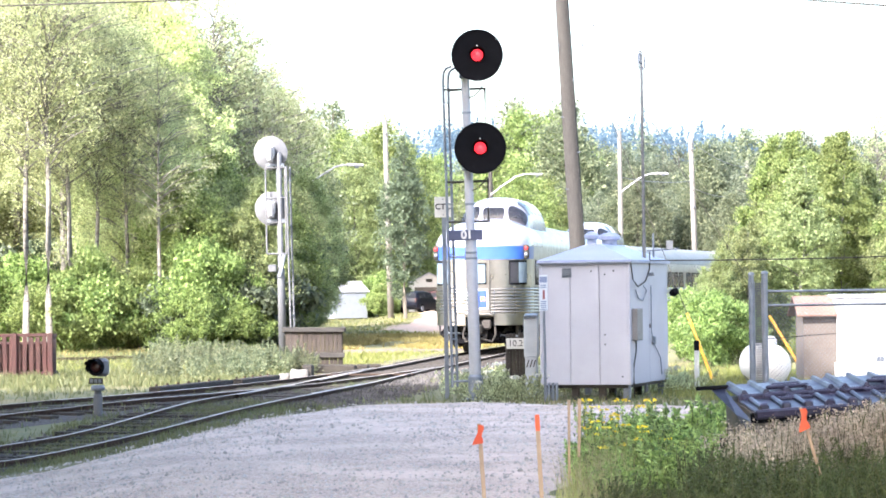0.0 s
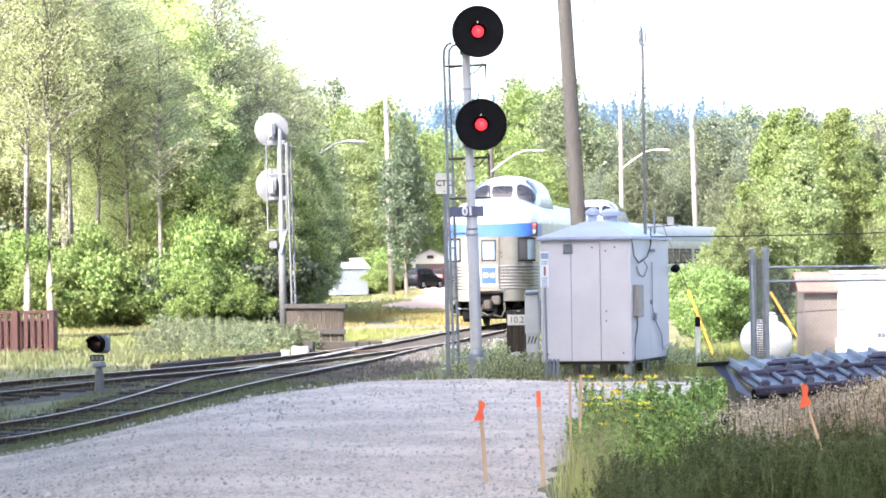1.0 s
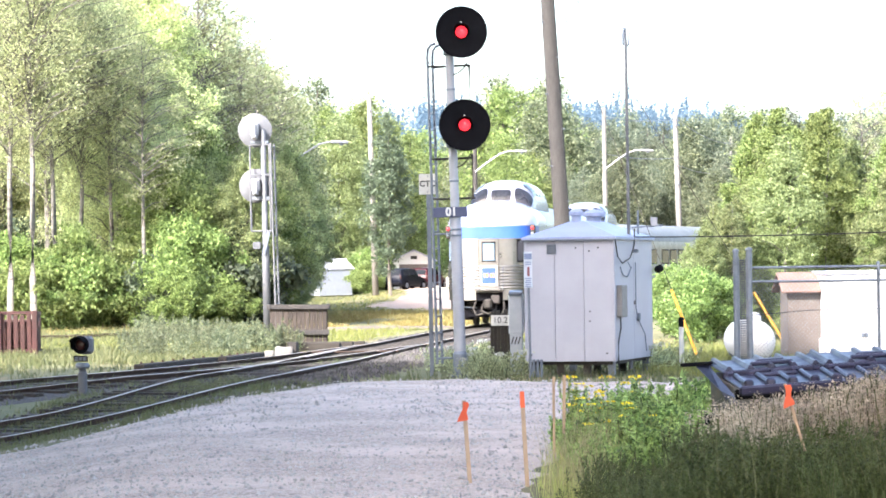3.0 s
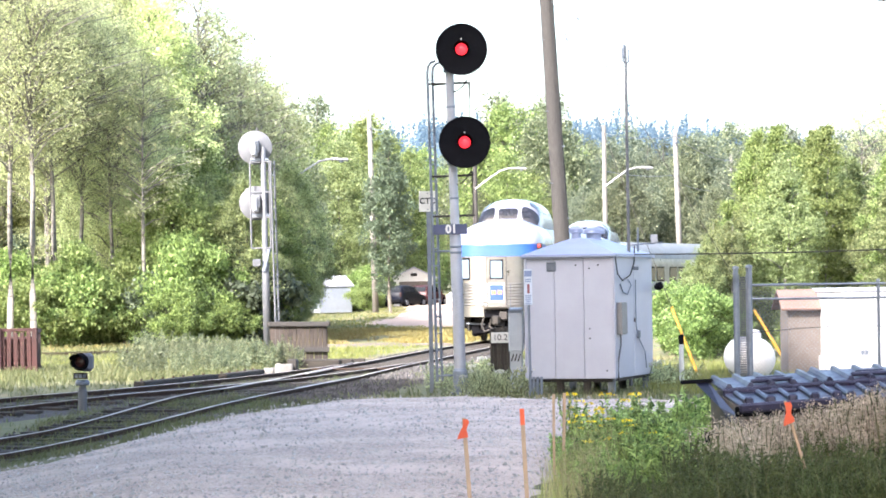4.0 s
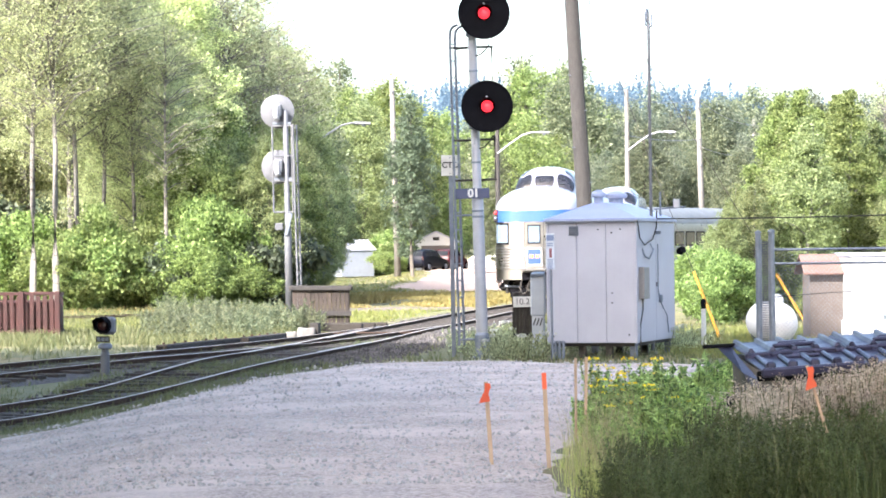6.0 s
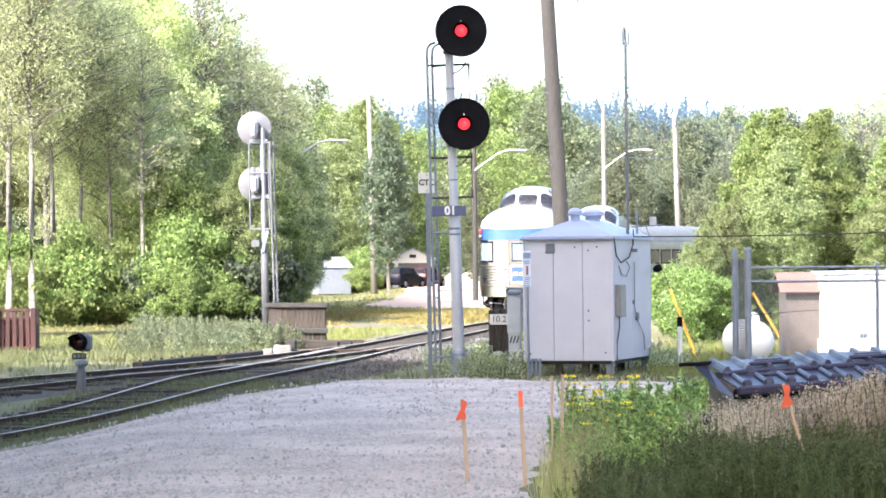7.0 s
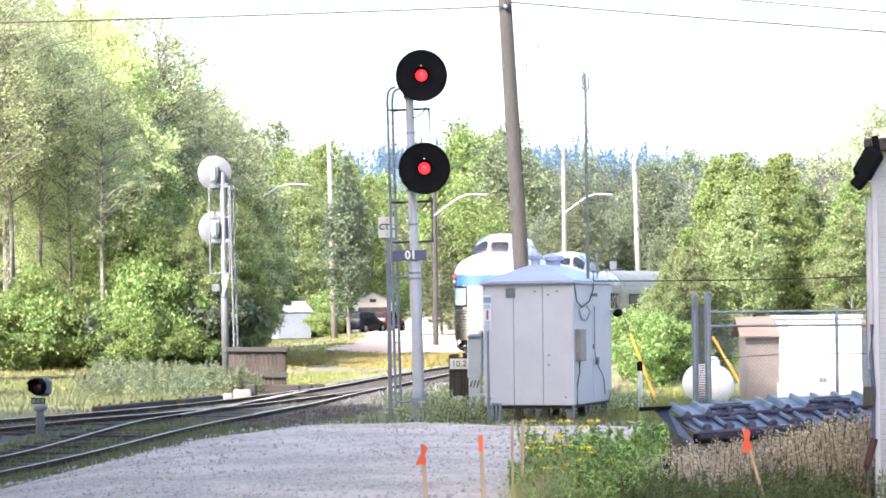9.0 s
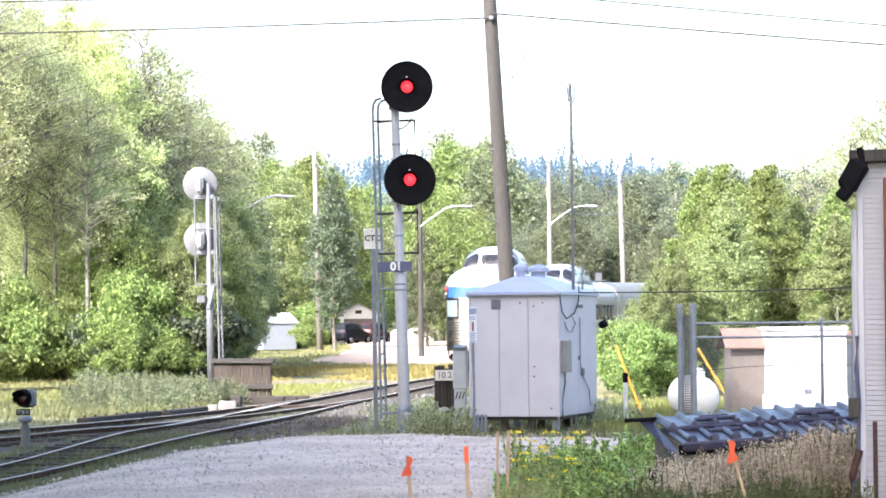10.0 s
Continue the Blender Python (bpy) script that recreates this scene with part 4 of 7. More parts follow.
# ---- the relay hut ----
def hut():
    t = thing("relay_hut", pose(2.905, 50.19, 0.0, 0, 0, -17.2), "white sheet-metal relay hut with hipped roof, on short legs", "equipment hut")
    w, l, z0, z1 = 1.57, 3.0, 0.28, 2.40
    part("frame", boxed((w - 0.04, l - 0.04, z1 - z0 - 0.02), 0, 0, (z0 + z1) / 2), WHITE_METAL, t)
    for k in range(3):
        pw = w / 3
        part("front_panel", boxed((pw - 0.008, 0.03, z1 - z0), -w / 2 + pw * (k + 0.5), -l / 2, (z0 + z1) / 2, bevel=0.006), WHITE_METAL, t)
    for k in range(2):
        part("side_panel", boxed((0.03, l / 2 - 0.014, z1 - z0), w / 2, -l / 2 + l / 2 * (k + 0.5), (z0 + z1) / 2, bevel=0.006), WHITE_METAL, t)
        part("side_panel", boxed((0.03, l / 2 - 0.014, z1 - z0), -w / 2, -l / 2 + l / 2 * (k + 0.5), (z0 + z1) / 2, bevel=0.006), WHITE_METAL, t)
    part("back_panel", boxed((w, 0.03, z1 - z0), 0, l / 2, (z0 + z1) / 2), WHITE_METAL, t)
    for sx in (-1, 1):
        part("corner_post", boxed((0.05, 0.05, z1 - z0 + 0.02), sx * (w / 2 + 0.005), -l / 2 - 0.005, (z0 + z1) / 2, bevel=0.012), WHITE_METAL, t)
    bm = bmesh.new()
    o, rz, r1, r2 = 0.06, 2.74, -0.85, 0.75
    vs = [bm.verts.new(p) for p in ((-w / 2 - o, -l / 2 - o, z1), (w / 2 + o, -l / 2 - o, z1), (w / 2 + o, l / 2 + o, z1), (-w / 2 - o, l / 2 + o, z1),
                                    (-w / 2 - o, -l / 2 - o, z1 + 0.05), (w / 2 + o, -l / 2 - o, z1 + 0.05), (w / 2 + o, l / 2 + o, z1 + 0.05), (-w / 2 - o, l / 2 + o, z1 + 0.05),
                                    (-0.12, r1, rz), (0.12, r1, rz), (0.12, r2, rz), (-0.12, r2, rz))]
    for f in ((3, 2, 1, 0), (0, 1, 5, 4), (1, 2, 6, 5), (2, 3, 7, 6), (3, 0, 4, 7), (4, 5, 9, 8), (5, 6, 10, 9), (6, 7, 11, 10), (7, 4, 8, 11), (8, 9, 10, 11)):
        bm.faces.new([vs[i] for i in f])
    part("roof", bm, ROOF_METAL, t, "pale blue-grey hipped metal roof")
    for x, y, s in ((-0.04, -0.80, 0.72), (0.02, 0.25, 1.12)):
        bm = lathe(bmesh.new(), [(0.12 * s, -0.05), (0.12 * s, 0.13), (0.18 * s, 0.14), (0.18 * s, 0.20), (0.10 * s, 0.25), (0.03, 0.265)], pose(x, y, rz - 0.04), 20)
        part("roof_vent", bm, ROOF_METAL, t, "round mushroom vent")
    part("gutter_trim", boxed((w + 0.15, 0.02, 0.03), 0, -l / 2 - 0.07, z1 + 0.0, bevel=0.004), GREY_METAL, t)
    v = part("vent_plate", boxed((0.17, 0.03, 0.17), -w / 2 + 0.47, -l / 2 - 0.02, 2.24, bevel=0.006), GREY_METAL, t)
    for k in range(4):
        part("louvre", boxed((0.14, 0.015, 0.02), -w / 2 + 0.47, -l / 2 - 0.04, 2.19 + 0.035 * k, 25), GREY_METAL, v)
    for x, z in ((0.36, 2.20), (0.52, 2.26), (0.36, 1.15), (0.12, 2.26), (0.36, 0.98), (0.66, 0.42), (-0.70, 0.40)):
        part("rivet", lathe(bmesh.new(), [(0.016, 0), (0.012, 0.008)], pose(x, -l / 2 - 0.015, z, 90, 0, 0), 8), DARK_IRON, t)
    b = part("junction_box", boxed((0.11, 0.42, 0.56), w / 2 + 0.06, -l / 2 + 0.36, 1.32, bevel=0.015), material("weathered_grey_box", (0.19, 0.18, 0.175), 0.6, second=(0.14, 0.132, 0.128), scale=5), t)
    part("warning_tag", boxed((0.01, 0.07, 0.07), w / 2 + 0.02, 0.02, 1.28), RED_WOOD, t)
    bm = pipe(bmesh.new(), [(w / 2 + 0.05, -l / 2 + 0.30, 1.04), (w / 2 + 0.06, -l / 2 + 0.26, 0.85), (w / 2 + 0.05, -l / 2 + 0.12, 0.62), (w / 2 + 0.05, -l / 2 + 0.10, 0.30), (w / 2 + 0.05, -l / 2 + 0.12, 0.05)], 0.012, 6)
    part("cable", bm, DARK_IRON, t)
    bm = pipe(bmesh.new(), [(w / 2 + 0.02, -l / 2 + 0.08, 2.42), (w / 2 + 0.05, -l / 2 + 0.12, 2.10), (w / 2 + 0.06, -l / 2 + 0.45, 1.98), (w / 2 + 0.05, -l / 2 + 1.1, 2.08), (w / 2 + 0.05, -l / 2 + 1.42, 2.3), (w / 2 + 0.05, -l / 2 + 1.45, 2.6)], 0.012, 6)
    part("cable", bm, DARK_IRON, t)
    bm = pipe(bmesh.new(), [(w / 2 + 0.03, -l / 2 + 0.4, 1.92), (w / 2 + 0.04, -l / 2 + 0.55, 1.78), (w / 2 + 0.04, -l / 2 + 0.9, 1.74), (w / 2 + 0.04, -l / 2 + 1.2, 1.9), (w / 2 + 0.03, -l / 2 + 1.0, 2.0)], 0.010, 6)
    part("wire_loop", bm, GREY_METAL, t)
    bm = pipe(bmesh.new(), [(w / 2 + 0.05, -l / 2 + 1.5, 2.0), (w / 2 + 0.05, -l / 2 + 1.5, 1.2), (w / 2 + 0.05, -l / 2 + 1.62, 1.0), (w / 2 + 0.05, -l / 2 + 2.2, 0.7), (w / 2 + 0.05, -l / 2 + 2.3, 0.4)], 0.010, 6)
    part("conduit", bm, GREY_METAL, t)
    part("outlet", boxed((0.06, 0.1, 0.14), w / 2 + 0.04, -l / 2 + 1.75, 1.02, bevel=0.01), GREY_METAL, t)
    for x in (-0.68, -0.22, 0.26, 0.70):
        for y in (-1.35, 1.35):
            part("leg", boxed((0.12, 0.12, 0.44), x, y, 0.10, bevel=0.01), TIE if abs(x) < 0.5 else GREY_METAL, t)
    for k in range(4):
        part("conduit", tube(bmesh.new(), (-w / 2 + 0.06 + 0.07 * k, -l / 2 - 0.04, -0.05), (-w / 2 + 0.06 + 0.07 * k, -l / 2 - 0.04, z0 + 0.04), 0.025, n=8), GREY_METAL, t)
    part("floor_beam", boxed((w - 0.1, l - 0.1, 0.06), 0, 0, z0 - 0.03), DARK_IRON, t)
    part("antenna_bracket", boxed((0.10, 0.06, 0.06), w / 2 + 0.06, -l / 2 + 1.5, 2.2), GREY_METAL, t)
    part("floodlight", lathe(bmesh.new(), [(0.05, 0), (0.075, 0.06), (0.07, 0.13), (0.02, 0.15)], pose(w / 2 + 0.1, l / 2 - 0.05, 1.85, 70, 0, 60), 12), BLACK, t)
    pipe_bm = bmesh.new()
    pipe(pipe_bm, [(w / 2 - 0.1, 0.9, 2.5), (w / 2 - 0.1, 0.9, 2.95)], 0.02, 8)
    part("conduit", pipe_bm, GREY_METAL, t)
    a = thing("antenna_mast", pose(3.60, 50.0, 0.0, 0, -0.1, 0), "tall thin antenna pole strapped to a hut", "antenna")
    part("pole", lathe(bmesh.new(), [(0.034, 0.1), (0.034, 2.4), (0.03, 2.42), (0.026, 5.9), (0.012, 6.2)], Matrix(), 10), POLE_GREY, a)
    for k, (dx, z) in enumerate(((-0.05, 6.02), (0.05, 6.0), (-0.03, 6.1))):
        part("element", pipe(bmesh.new(), [(0, 0, z - 0.15), (dx, -0.02, z - 0.1), (dx * 1.2, -0.02, z + 0.12)], 0.02, 6), GREY_METAL, a)
    part("yagi_boom", tube(bmesh.new(), (0.05, 0.0, 2.62), (0.62, 0.1, 2.66), 0.014, n=6), GREY_METAL, a)
    for k in range(4):
        part("yagi_element", tube(bmesh.new(), (0.15 + 0.14 * k, -0.12, 2.63), (0.15 + 0.14 * k, 0.16, 2.63), 0.008, n=6), GREY_METAL, a)
    part("radio_box", boxed((0.12, 0.1, 0.16), 0.46, 0.06, 2.72, bevel=0.01), SILVER, a)


hut()


FADED_BLUE = material("faded_blue_print", (0.16, 0.20, 0.32), 0.6)
FADED_RED = material("faded_red_print", (0.20, 0.06, 0.07), 0.6)


def hut_sign():
    t = thing("information_sign", pose(1.72, 48.2, 0.0, 0, 0, 0), "narrow white and blue notice sign on a thin post", "sign")
    part("post", tube(bmesh.new(), (0.02, 0, -0.1), (0, 0, 2.2), 0.022, n=8), GREY_METAL, t)
    p = part("panel", boxed((0.145, 0.012, 0.62), 0.0, -0.03, 1.89, bevel=0.004), material("faded_notice_panel", (0.46, 0.50, 0.58), 0.6), t)
    part("heading_bar", boxed((0.125, 0.006, 0.10), 0.0, -0.04, 2.12), FADED_BLUE, p)
    part("emblem", boxed((0.04, 0.006, 0.16), 0.005, -0.04, 1.86), FADED_RED, p)
    for k in range(5):
        part("text_bar", boxed((0.105 - 0.015 * (k % 2), 0.006, 0.018), 0.0, -0.04, 1.74 - 0.035 * k), FADED_BLUE, p)
    for k in range(2):
        part("text_bar", boxed((0.105, 0.006, 0.018), 0.0, -0.04, 2.02 - 0.035 * k), FADED_BLUE, p)


hut_sign()


def meter_box():
    case = material("blue_grey_cabinet", (0.36, 0.39, 0.44), 0.5, second=(0.31, 0.34, 0.39), scale=4)
    t = thing("meter_cabinet", pose(1.58, 50.6, 0.0, 0, 0, -8), "grey steel meter cabinet on a pedestal beside a hut", "utility box")
    part("pedestal", boxed((0.22, 0.2, 0.78), 0, 0, 0.36, bevel=0.015), case, t)
    part("case", boxed((0.26, 0.22, 0.74), 0.0, 0, 1.10, bevel=0.02), case, t)
    part("hood", boxed((0.24, 0.26, 0.06), 0.0, -0.02, 1.48, 8, bevel=0.01), GREY_METAL, t)
    for k in range(3):
        part("bar_mark", boxed((0.02, 0.006, 0.14), -0.06 + 0.06 * k, -0.108, 0.62, 0, 18, 0), DARK_IRON, t)


def mile_stub():
    t = thing("mile_post", pose(1.36, 53.2, 0.0), "short split wooden post with a white number board", "post")
    rng = random.Random(5)
    for k in range(6):
        part("stave", boxed((0.062, 0.16, 0.98 + rng.uniform(-0.10, 0.08)), -0.165 + 0.066 * k, rng.uniform(-0.02, 0.02), 0.62, bevel=0.008), TIE, t)
    part("cross_piece", boxed((0.55, 0.12, 0.12), 0.05, 0.02, 0.22, bevel=0.01), TIE, t)
    p = part("number_board", boxed((0.34, 0.015, 0.20), -0.01, -0.11, 0.94, bevel=0.004), SIGN_WHITE, t, "white number board with black figures")
    lettering("figures", "10.2", 0.165, pose(-0.005, -0.121, 0.94, 90, 0, 0), SIGN_BLACK, p)


meter_box()
mile_stub()


# ---- poles and wires ----
def big_pole():
    t = thing("utility_pole", pose(3.13, 62.0, 0.0, 0, -2.9, 0), "tall leaning weathered wooden utility pole", "utility pole")
    bm = lathe(bmesh.new(), [(0.19, -0.3), (0.185, 1.0), (0.175, 3.0), (0.165, 5.0), (0.152, 8.0), (0.146, 9.4), (0.12, 9.44)], Matrix(), 18)
    part("shaft", bm, OLD_WOOD, t, "grey cracked wood", True)
    for k in range(7):
        part("pole_step", tube(bmesh.new(), (0.12 * (-1) ** k, -0.1, 3.4 + 0.8 * k), (0.19 * (-1) ** k, -0.13, 3.41 + 0.8 * k), 0.012, n=6), GREY_METAL, t)
    part("ground_wire", pipe(bmesh.new(), [(0.14, -0.12, 2.6), (0.12, -0.11, 5.0), (0.11, -0.10, 8.6)], 0.008, 5), OLD_WOOD, t)
    part("insulator", lathe(bmesh.new(), [(0.03, 0), (0.055, 0.03), (0.03, 0.06), (0.055, 0.09), (0.03, 0.12)], pose(0, -0.16, 8.70, 90, 0, 0), 12), GREY_METAL, t)


def hung(name, a, b, sag, r, label, n=16, mat=None):
    """A wire between two points, sagging."""
    a, b = Vector(a), Vector(b)
    pts = [a.lerp(b, k / n) - Vector((0, 0, sag * 4 * (k / n) * (1 - k / n))) for k in range(n + 1)]
    return tagged(part(name, pipe(bmesh.new(), pts, r, 5), mat or DARK_IRON), label, "wire", "overhead wires")


big_pole()
hung("overhead_wire", (-26, 68, 8.95), (2.68, 61.8, 8.70), 0.12, 0.02, "dark overhead wire strung to a wooden pole")
hung("overhead_wire", (2.70, 61.8, 8.80), (26, 48, 5.42), 0.1, 0.02, "dark overhead wire strung from a wooden pole")
hung("overhead_wire", (-30, 68, 9.75), (2.62, 61.8, 9.32), 0.1, 0.017, "dark overhead wire strung to a wooden pole")
hung("overhead_wire", (2.64, 61.8, 9.32), (26, 48, 5.6), 0.1, 0.017, "dark overhead wire strung from a wooden pole")
hung("service_wire", (3.62, 49.9, 2.45), (14.0, 47.0, 2.75), 0.12, 0.012, "thin dark service wire from a hut")


def guy(foot, head, label):
    t = thing("guy_wire", Matrix(), label, "guy wire")
    a, b = Vector(foot), Vector(head)
    d = (b - a).normalized()
    part("strand", tube(bmesh.new(), a - 0.3 * d, b, 0.007, n=5), DARK_IRON, t)
    part("guard", tube(bmesh.new(), a - 0.1 * d, a + 1.65 * d, 0.032, n=10), YELLOW, t, "bright yellow plastic guard")
    for f in (0.86,):
        part("strain_insulator", lathe(bmesh.new(), [(0.015, -0.09), (0.035, -0.05), (0.025, 0), (0.035, 0.05), (0.015, 0.09)], Matrix.Translation(a.lerp(b, f)) @ d.to_track_quat("Z", "Y").to_matrix().to_4x4(), 8), GREY_METAL, t)


guy((5.58, 58, 0.0), (2.70, 62, 8.6), "guy wire of a wooden pole with yellow guard")
guy((7.55, 58, 0.0), (2.66, 62, 9.1), "second guy wire with yellow guard, behind a fence")


def street_lamp(x, y, h, arm, rise, label, top=None, shaft=None):
    t = thing("street_lamp", pose(x, y, ground_z(x, y)), label, "street lamp", "street lamps")
    top = top or h - 0.5
    part("pole", lathe(bmesh.new(), [(0.17, -0.2), (0.15, h * 0.5), (0.12, top), (0.04, top + 0.05)], Matrix(), 12), shaft or OLD_WOOD, t)
    part("arm", pipe(bmesh.new(), [(0, -0.1, h - rise), (arm * 0.3, -0.12, h - rise * 0.55), (arm * 0.62, -0.12, h - rise * 0.12), (arm * 0.85, -0.12, h), (arm, -0.12, h)], 0.045, 8), SILVER, t, "curved aluminium arm")
    bm = box(bmesh.new(), (0.75, 0.26, 0.13), pose(arm + 0.3, -0.12, h - 0.01, 0, 3, 0), 0.045)
    part("lamp_head", bm, SILVER, t, "grey cobra-head lamp")
    part("diffuser", lathe(bmesh.new(), [(0.12, 0), (0.10, -0.07), (0.03, -0.10)], pose(arm + 0.36, -0.12, h - 0.06), 12), GREY_METAL, t)


street_lamp(-5.83, 125, 7.78, 1.67, 0.75, "street lamp with curved arm among trees", 7.0)
street_lamp(2.85, 165, 8.95, 2.4, 1.2, "street lamp on a wooden pole, curved arm", 9.3)
street_lamp(10.5, 165, 8.9, 2.2, 1.1, "street lamp on a pale pole with curved arm", 11.4, BLEACHED)


def plain_pole(x, y, h, lean, r, label, arm=False):
    t = thing("utility_pole", pose(x, y, ground_z(x, y), 0, lean, 0), label, "utility pole", "far utility poles")
    part("shaft", lathe(bmesh.new(), [(r * 1.15, -0.2), (r, h * 0.6), (r * 0.8, h), (r * 0.3, h + 0.05)], Matrix(), 12), BLEACHED, t, "", True)
    for z in (h * 0.93, h * 0.62):
        part("insulator", lathe(bmesh.new(), [(0.05, 0), (0.08, 0.08), (0.04, 0.16)], pose(0, -r, z, 90, 0, 0), 8), GREY_METAL, t)
    if arm:
        part("cross_arm", boxed((1.6, 0.1, 0.12), 0, -r, h * 0.97, 0, 0, 25), OLD_WOOD, t)


plain_pole(-3.78, 200, 14.2, -1.1, 0.20, "pale wooden utility pole beside a dark tree")
plain_pole(15.85, 175, 11.7, -1.3, 0.17, "pale wooden utility pole behind a train", False)
plain_pole(25.3, 230, 12.6, -1.0, 0.18, "far pale utility pole above trees")
hung("far_wire", (10.4, 165, 11.0), (15.7, 175, 11.3), 0.2, 0.022, "far overhead wire between pale poles", 8, GREY_METAL)
hung("far_wire", (15.7, 175, 11.3), (25.2, 230, 12.2), 0.4, 0.022, "far overhead wire between pale poles", 8, GREY_METAL)
hung("far_wire", (15.8, 175, 8.4), (25.2, 230, 10.0), 0.4, 0.022, "far overhead wire between pale poles", 8, GREY_METAL)
hung("far_wire", (10.4, 165, 8.8), (15.8, 175, 8.9), 0.2, 0.022, "far overhead wire between pale poles", 8, GREY_METAL)


def marker_post():
    t = thing("marker_post", pose(4.69, 52, 0), "slim white marker post with black cap", "post")
    part("shaft", lathe(bmesh.new(), [(0.045, -0.2), (0.045, 0.8), (0.04, 0.81)], Matrix(), 12), SIGN_WHITE, t)
    part("cap", lathe(bmesh.new(), [(0.05, 0.79), (0.05, 0.95), (0.03, 0.975)], Matrix(), 12), BLACK, t, "black cap")


marker_post()


# ---- timber crib, red cart, white sacks ----
def timber_crib():
    t = thing("timber_crib", pose(-3.28, 70.5, 0.0, 0, 0, 3), "weathered brown plank crib with grey top rail", "wooden crib")
    rng = random.Random(8)
    for k in range(13):
        part("plank", boxed((0.100, 0.04, 0.98 + rng.uniform(-0.02, 0.02)), -0.64 + 0.107 * k, -0.5, 0.53, 0, rng.uniform(-0.6, 0.6), 0, 0.006), DARK_WOOD, t)
    for k in range(8):
        part("plank", boxed((0.04, 0.11, 0.98), 0.70, -0.44 + 0.125 * k, 0.53, bevel=0.006), DARK_WOOD, t)
        part("plank", boxed((0.04, 0.11, 0.98), -0.70, -0.44 + 0.125 * k, 0.53, bevel=0.006), DARK_WOOD, t)
    for z, h in ((1.06, 0.12), (0.42, 0.13)):
        part("rail", boxed((1.52 if z > 1 else 0.80, 0.09, h), 0 if z > 1 else 0.36, -0.56, z, 0, 0.8, 0, 0.012), OLD_WOOD, t)
    part("rail", boxed((0.09, 1.1, 0.12), 0.75, 0.0, 1.06, bevel=0.012), OLD_WOOD, t)
    part("rail", boxed((0.09, 1.1, 0.12), -0.75, 0.0, 1.06, bevel=0.012), OLD_WOOD, t)
    part("plank_lid", boxed((1.38, 0.95, 0.03), 0, 0, 0.98), DARK_WOOD, t)
    for k in range(3):
        b = thing("railway_sleeper", pose(-2.9 + 0.28 * k, 68.6 + 0.5 * k, 0.10 + 0.0 * k, 0, 0, -12 + 5 * k), "dark old sleeper lying by the track", "timber", "loose sleepers")
        part("beam", boxed((1.5, 0.24, 0.18), 0, 0, 0, bevel=0.015), TIE, b)


def red_cart():
    t = thing("slatted_cart", pose(-11.0, 68.0, 0.0, 0, 0, 4), "faded dark red slatted railway cart side", "cart")
    rng = random.Random(12)
    for k in range(19):
        part("slat", boxed((0.105, 0.05, 0.94 + rng.uniform(-0.03, 0.03)), -1.44 + 0.16 * k, -0.03, 0.52, 0, rng.uniform(-1, 1), 0, 0.008), RED_WOOD, t)
    for x in (-1.42, -0.45, 0.55, 1.42):
        part("stake_post", boxed((0.13, 0.10, 1.08), x, -0.08, 0.54, bevel=0.012), RED_WOOD, t)
    for z in (1.03, 0.10):
        part("rail", boxed((3.0, 0.10, 0.08), 0, 0, z, bevel=0.012), RED_WOOD, t)
    part("rail", boxed((3.0, 0.03, 0.06), 0, 0.03, 0.55), RED_WOOD, t)
    # dark block behind the slats fills their gaps
    part("load", boxed((2.7, 0.9, 0.72), 0, 0.75, 0.50, bevel=0.05), material("dark_slat_backing", (0.055, 0.022, 0.018), 0.9, second=(0.03, 0.014, 0.012), scale=3, bump=0.5), t, "dark red-brown backing behind the slats")
    part("deck", boxed((3.0, 1.3, 0.06), 0, 0.66, 0.09), DARK_WOOD, t)
    part("end_rail", boxed((0.07, 1.3, 0.09), 1.45, 0.66, 1.0), RED_WOOD, t)
    for k in range(7):
        part("slat", boxed((0.05, 0.10, 0.94), 1.45, 0.12 + 0.18 * k, 0.52), RED_WOOD, t)


def sacks():
    for x, y, size in ((-3.28, 63.2, (0.38, 0.32, 0.24)), (-3.64, 63.5, (0.24, 0.22, 0.14))):
        t = thing("stone_block", pose(x, y, 0.0, 0, 0, 14), "rough pale block beside the rails", "block", "pale blocks")
        bm = bmesh.new()
        bmesh.ops.create_cube(bm, size=1.0)
        bmesh.ops.subdivide_edges(bm, edges=bm.edges[:], cuts=4, use_grid_fill=True)
        for v in bm.verts:
            n = v.co.normalized() * 0.62
            v.co = v.co.lerp(n, 0.35)
            v.co = Vector((v.co.x * size[0], v.co.y * size[1], (v.co.z + 0.5) * size[2]))
            v.co += Vector((0.03, 0.03, 0.035)) * noise.noise(v.co * 7.0 + Vector((x, 0, 0)))
        part("stone", bm, BLEACHED, t, "", True)


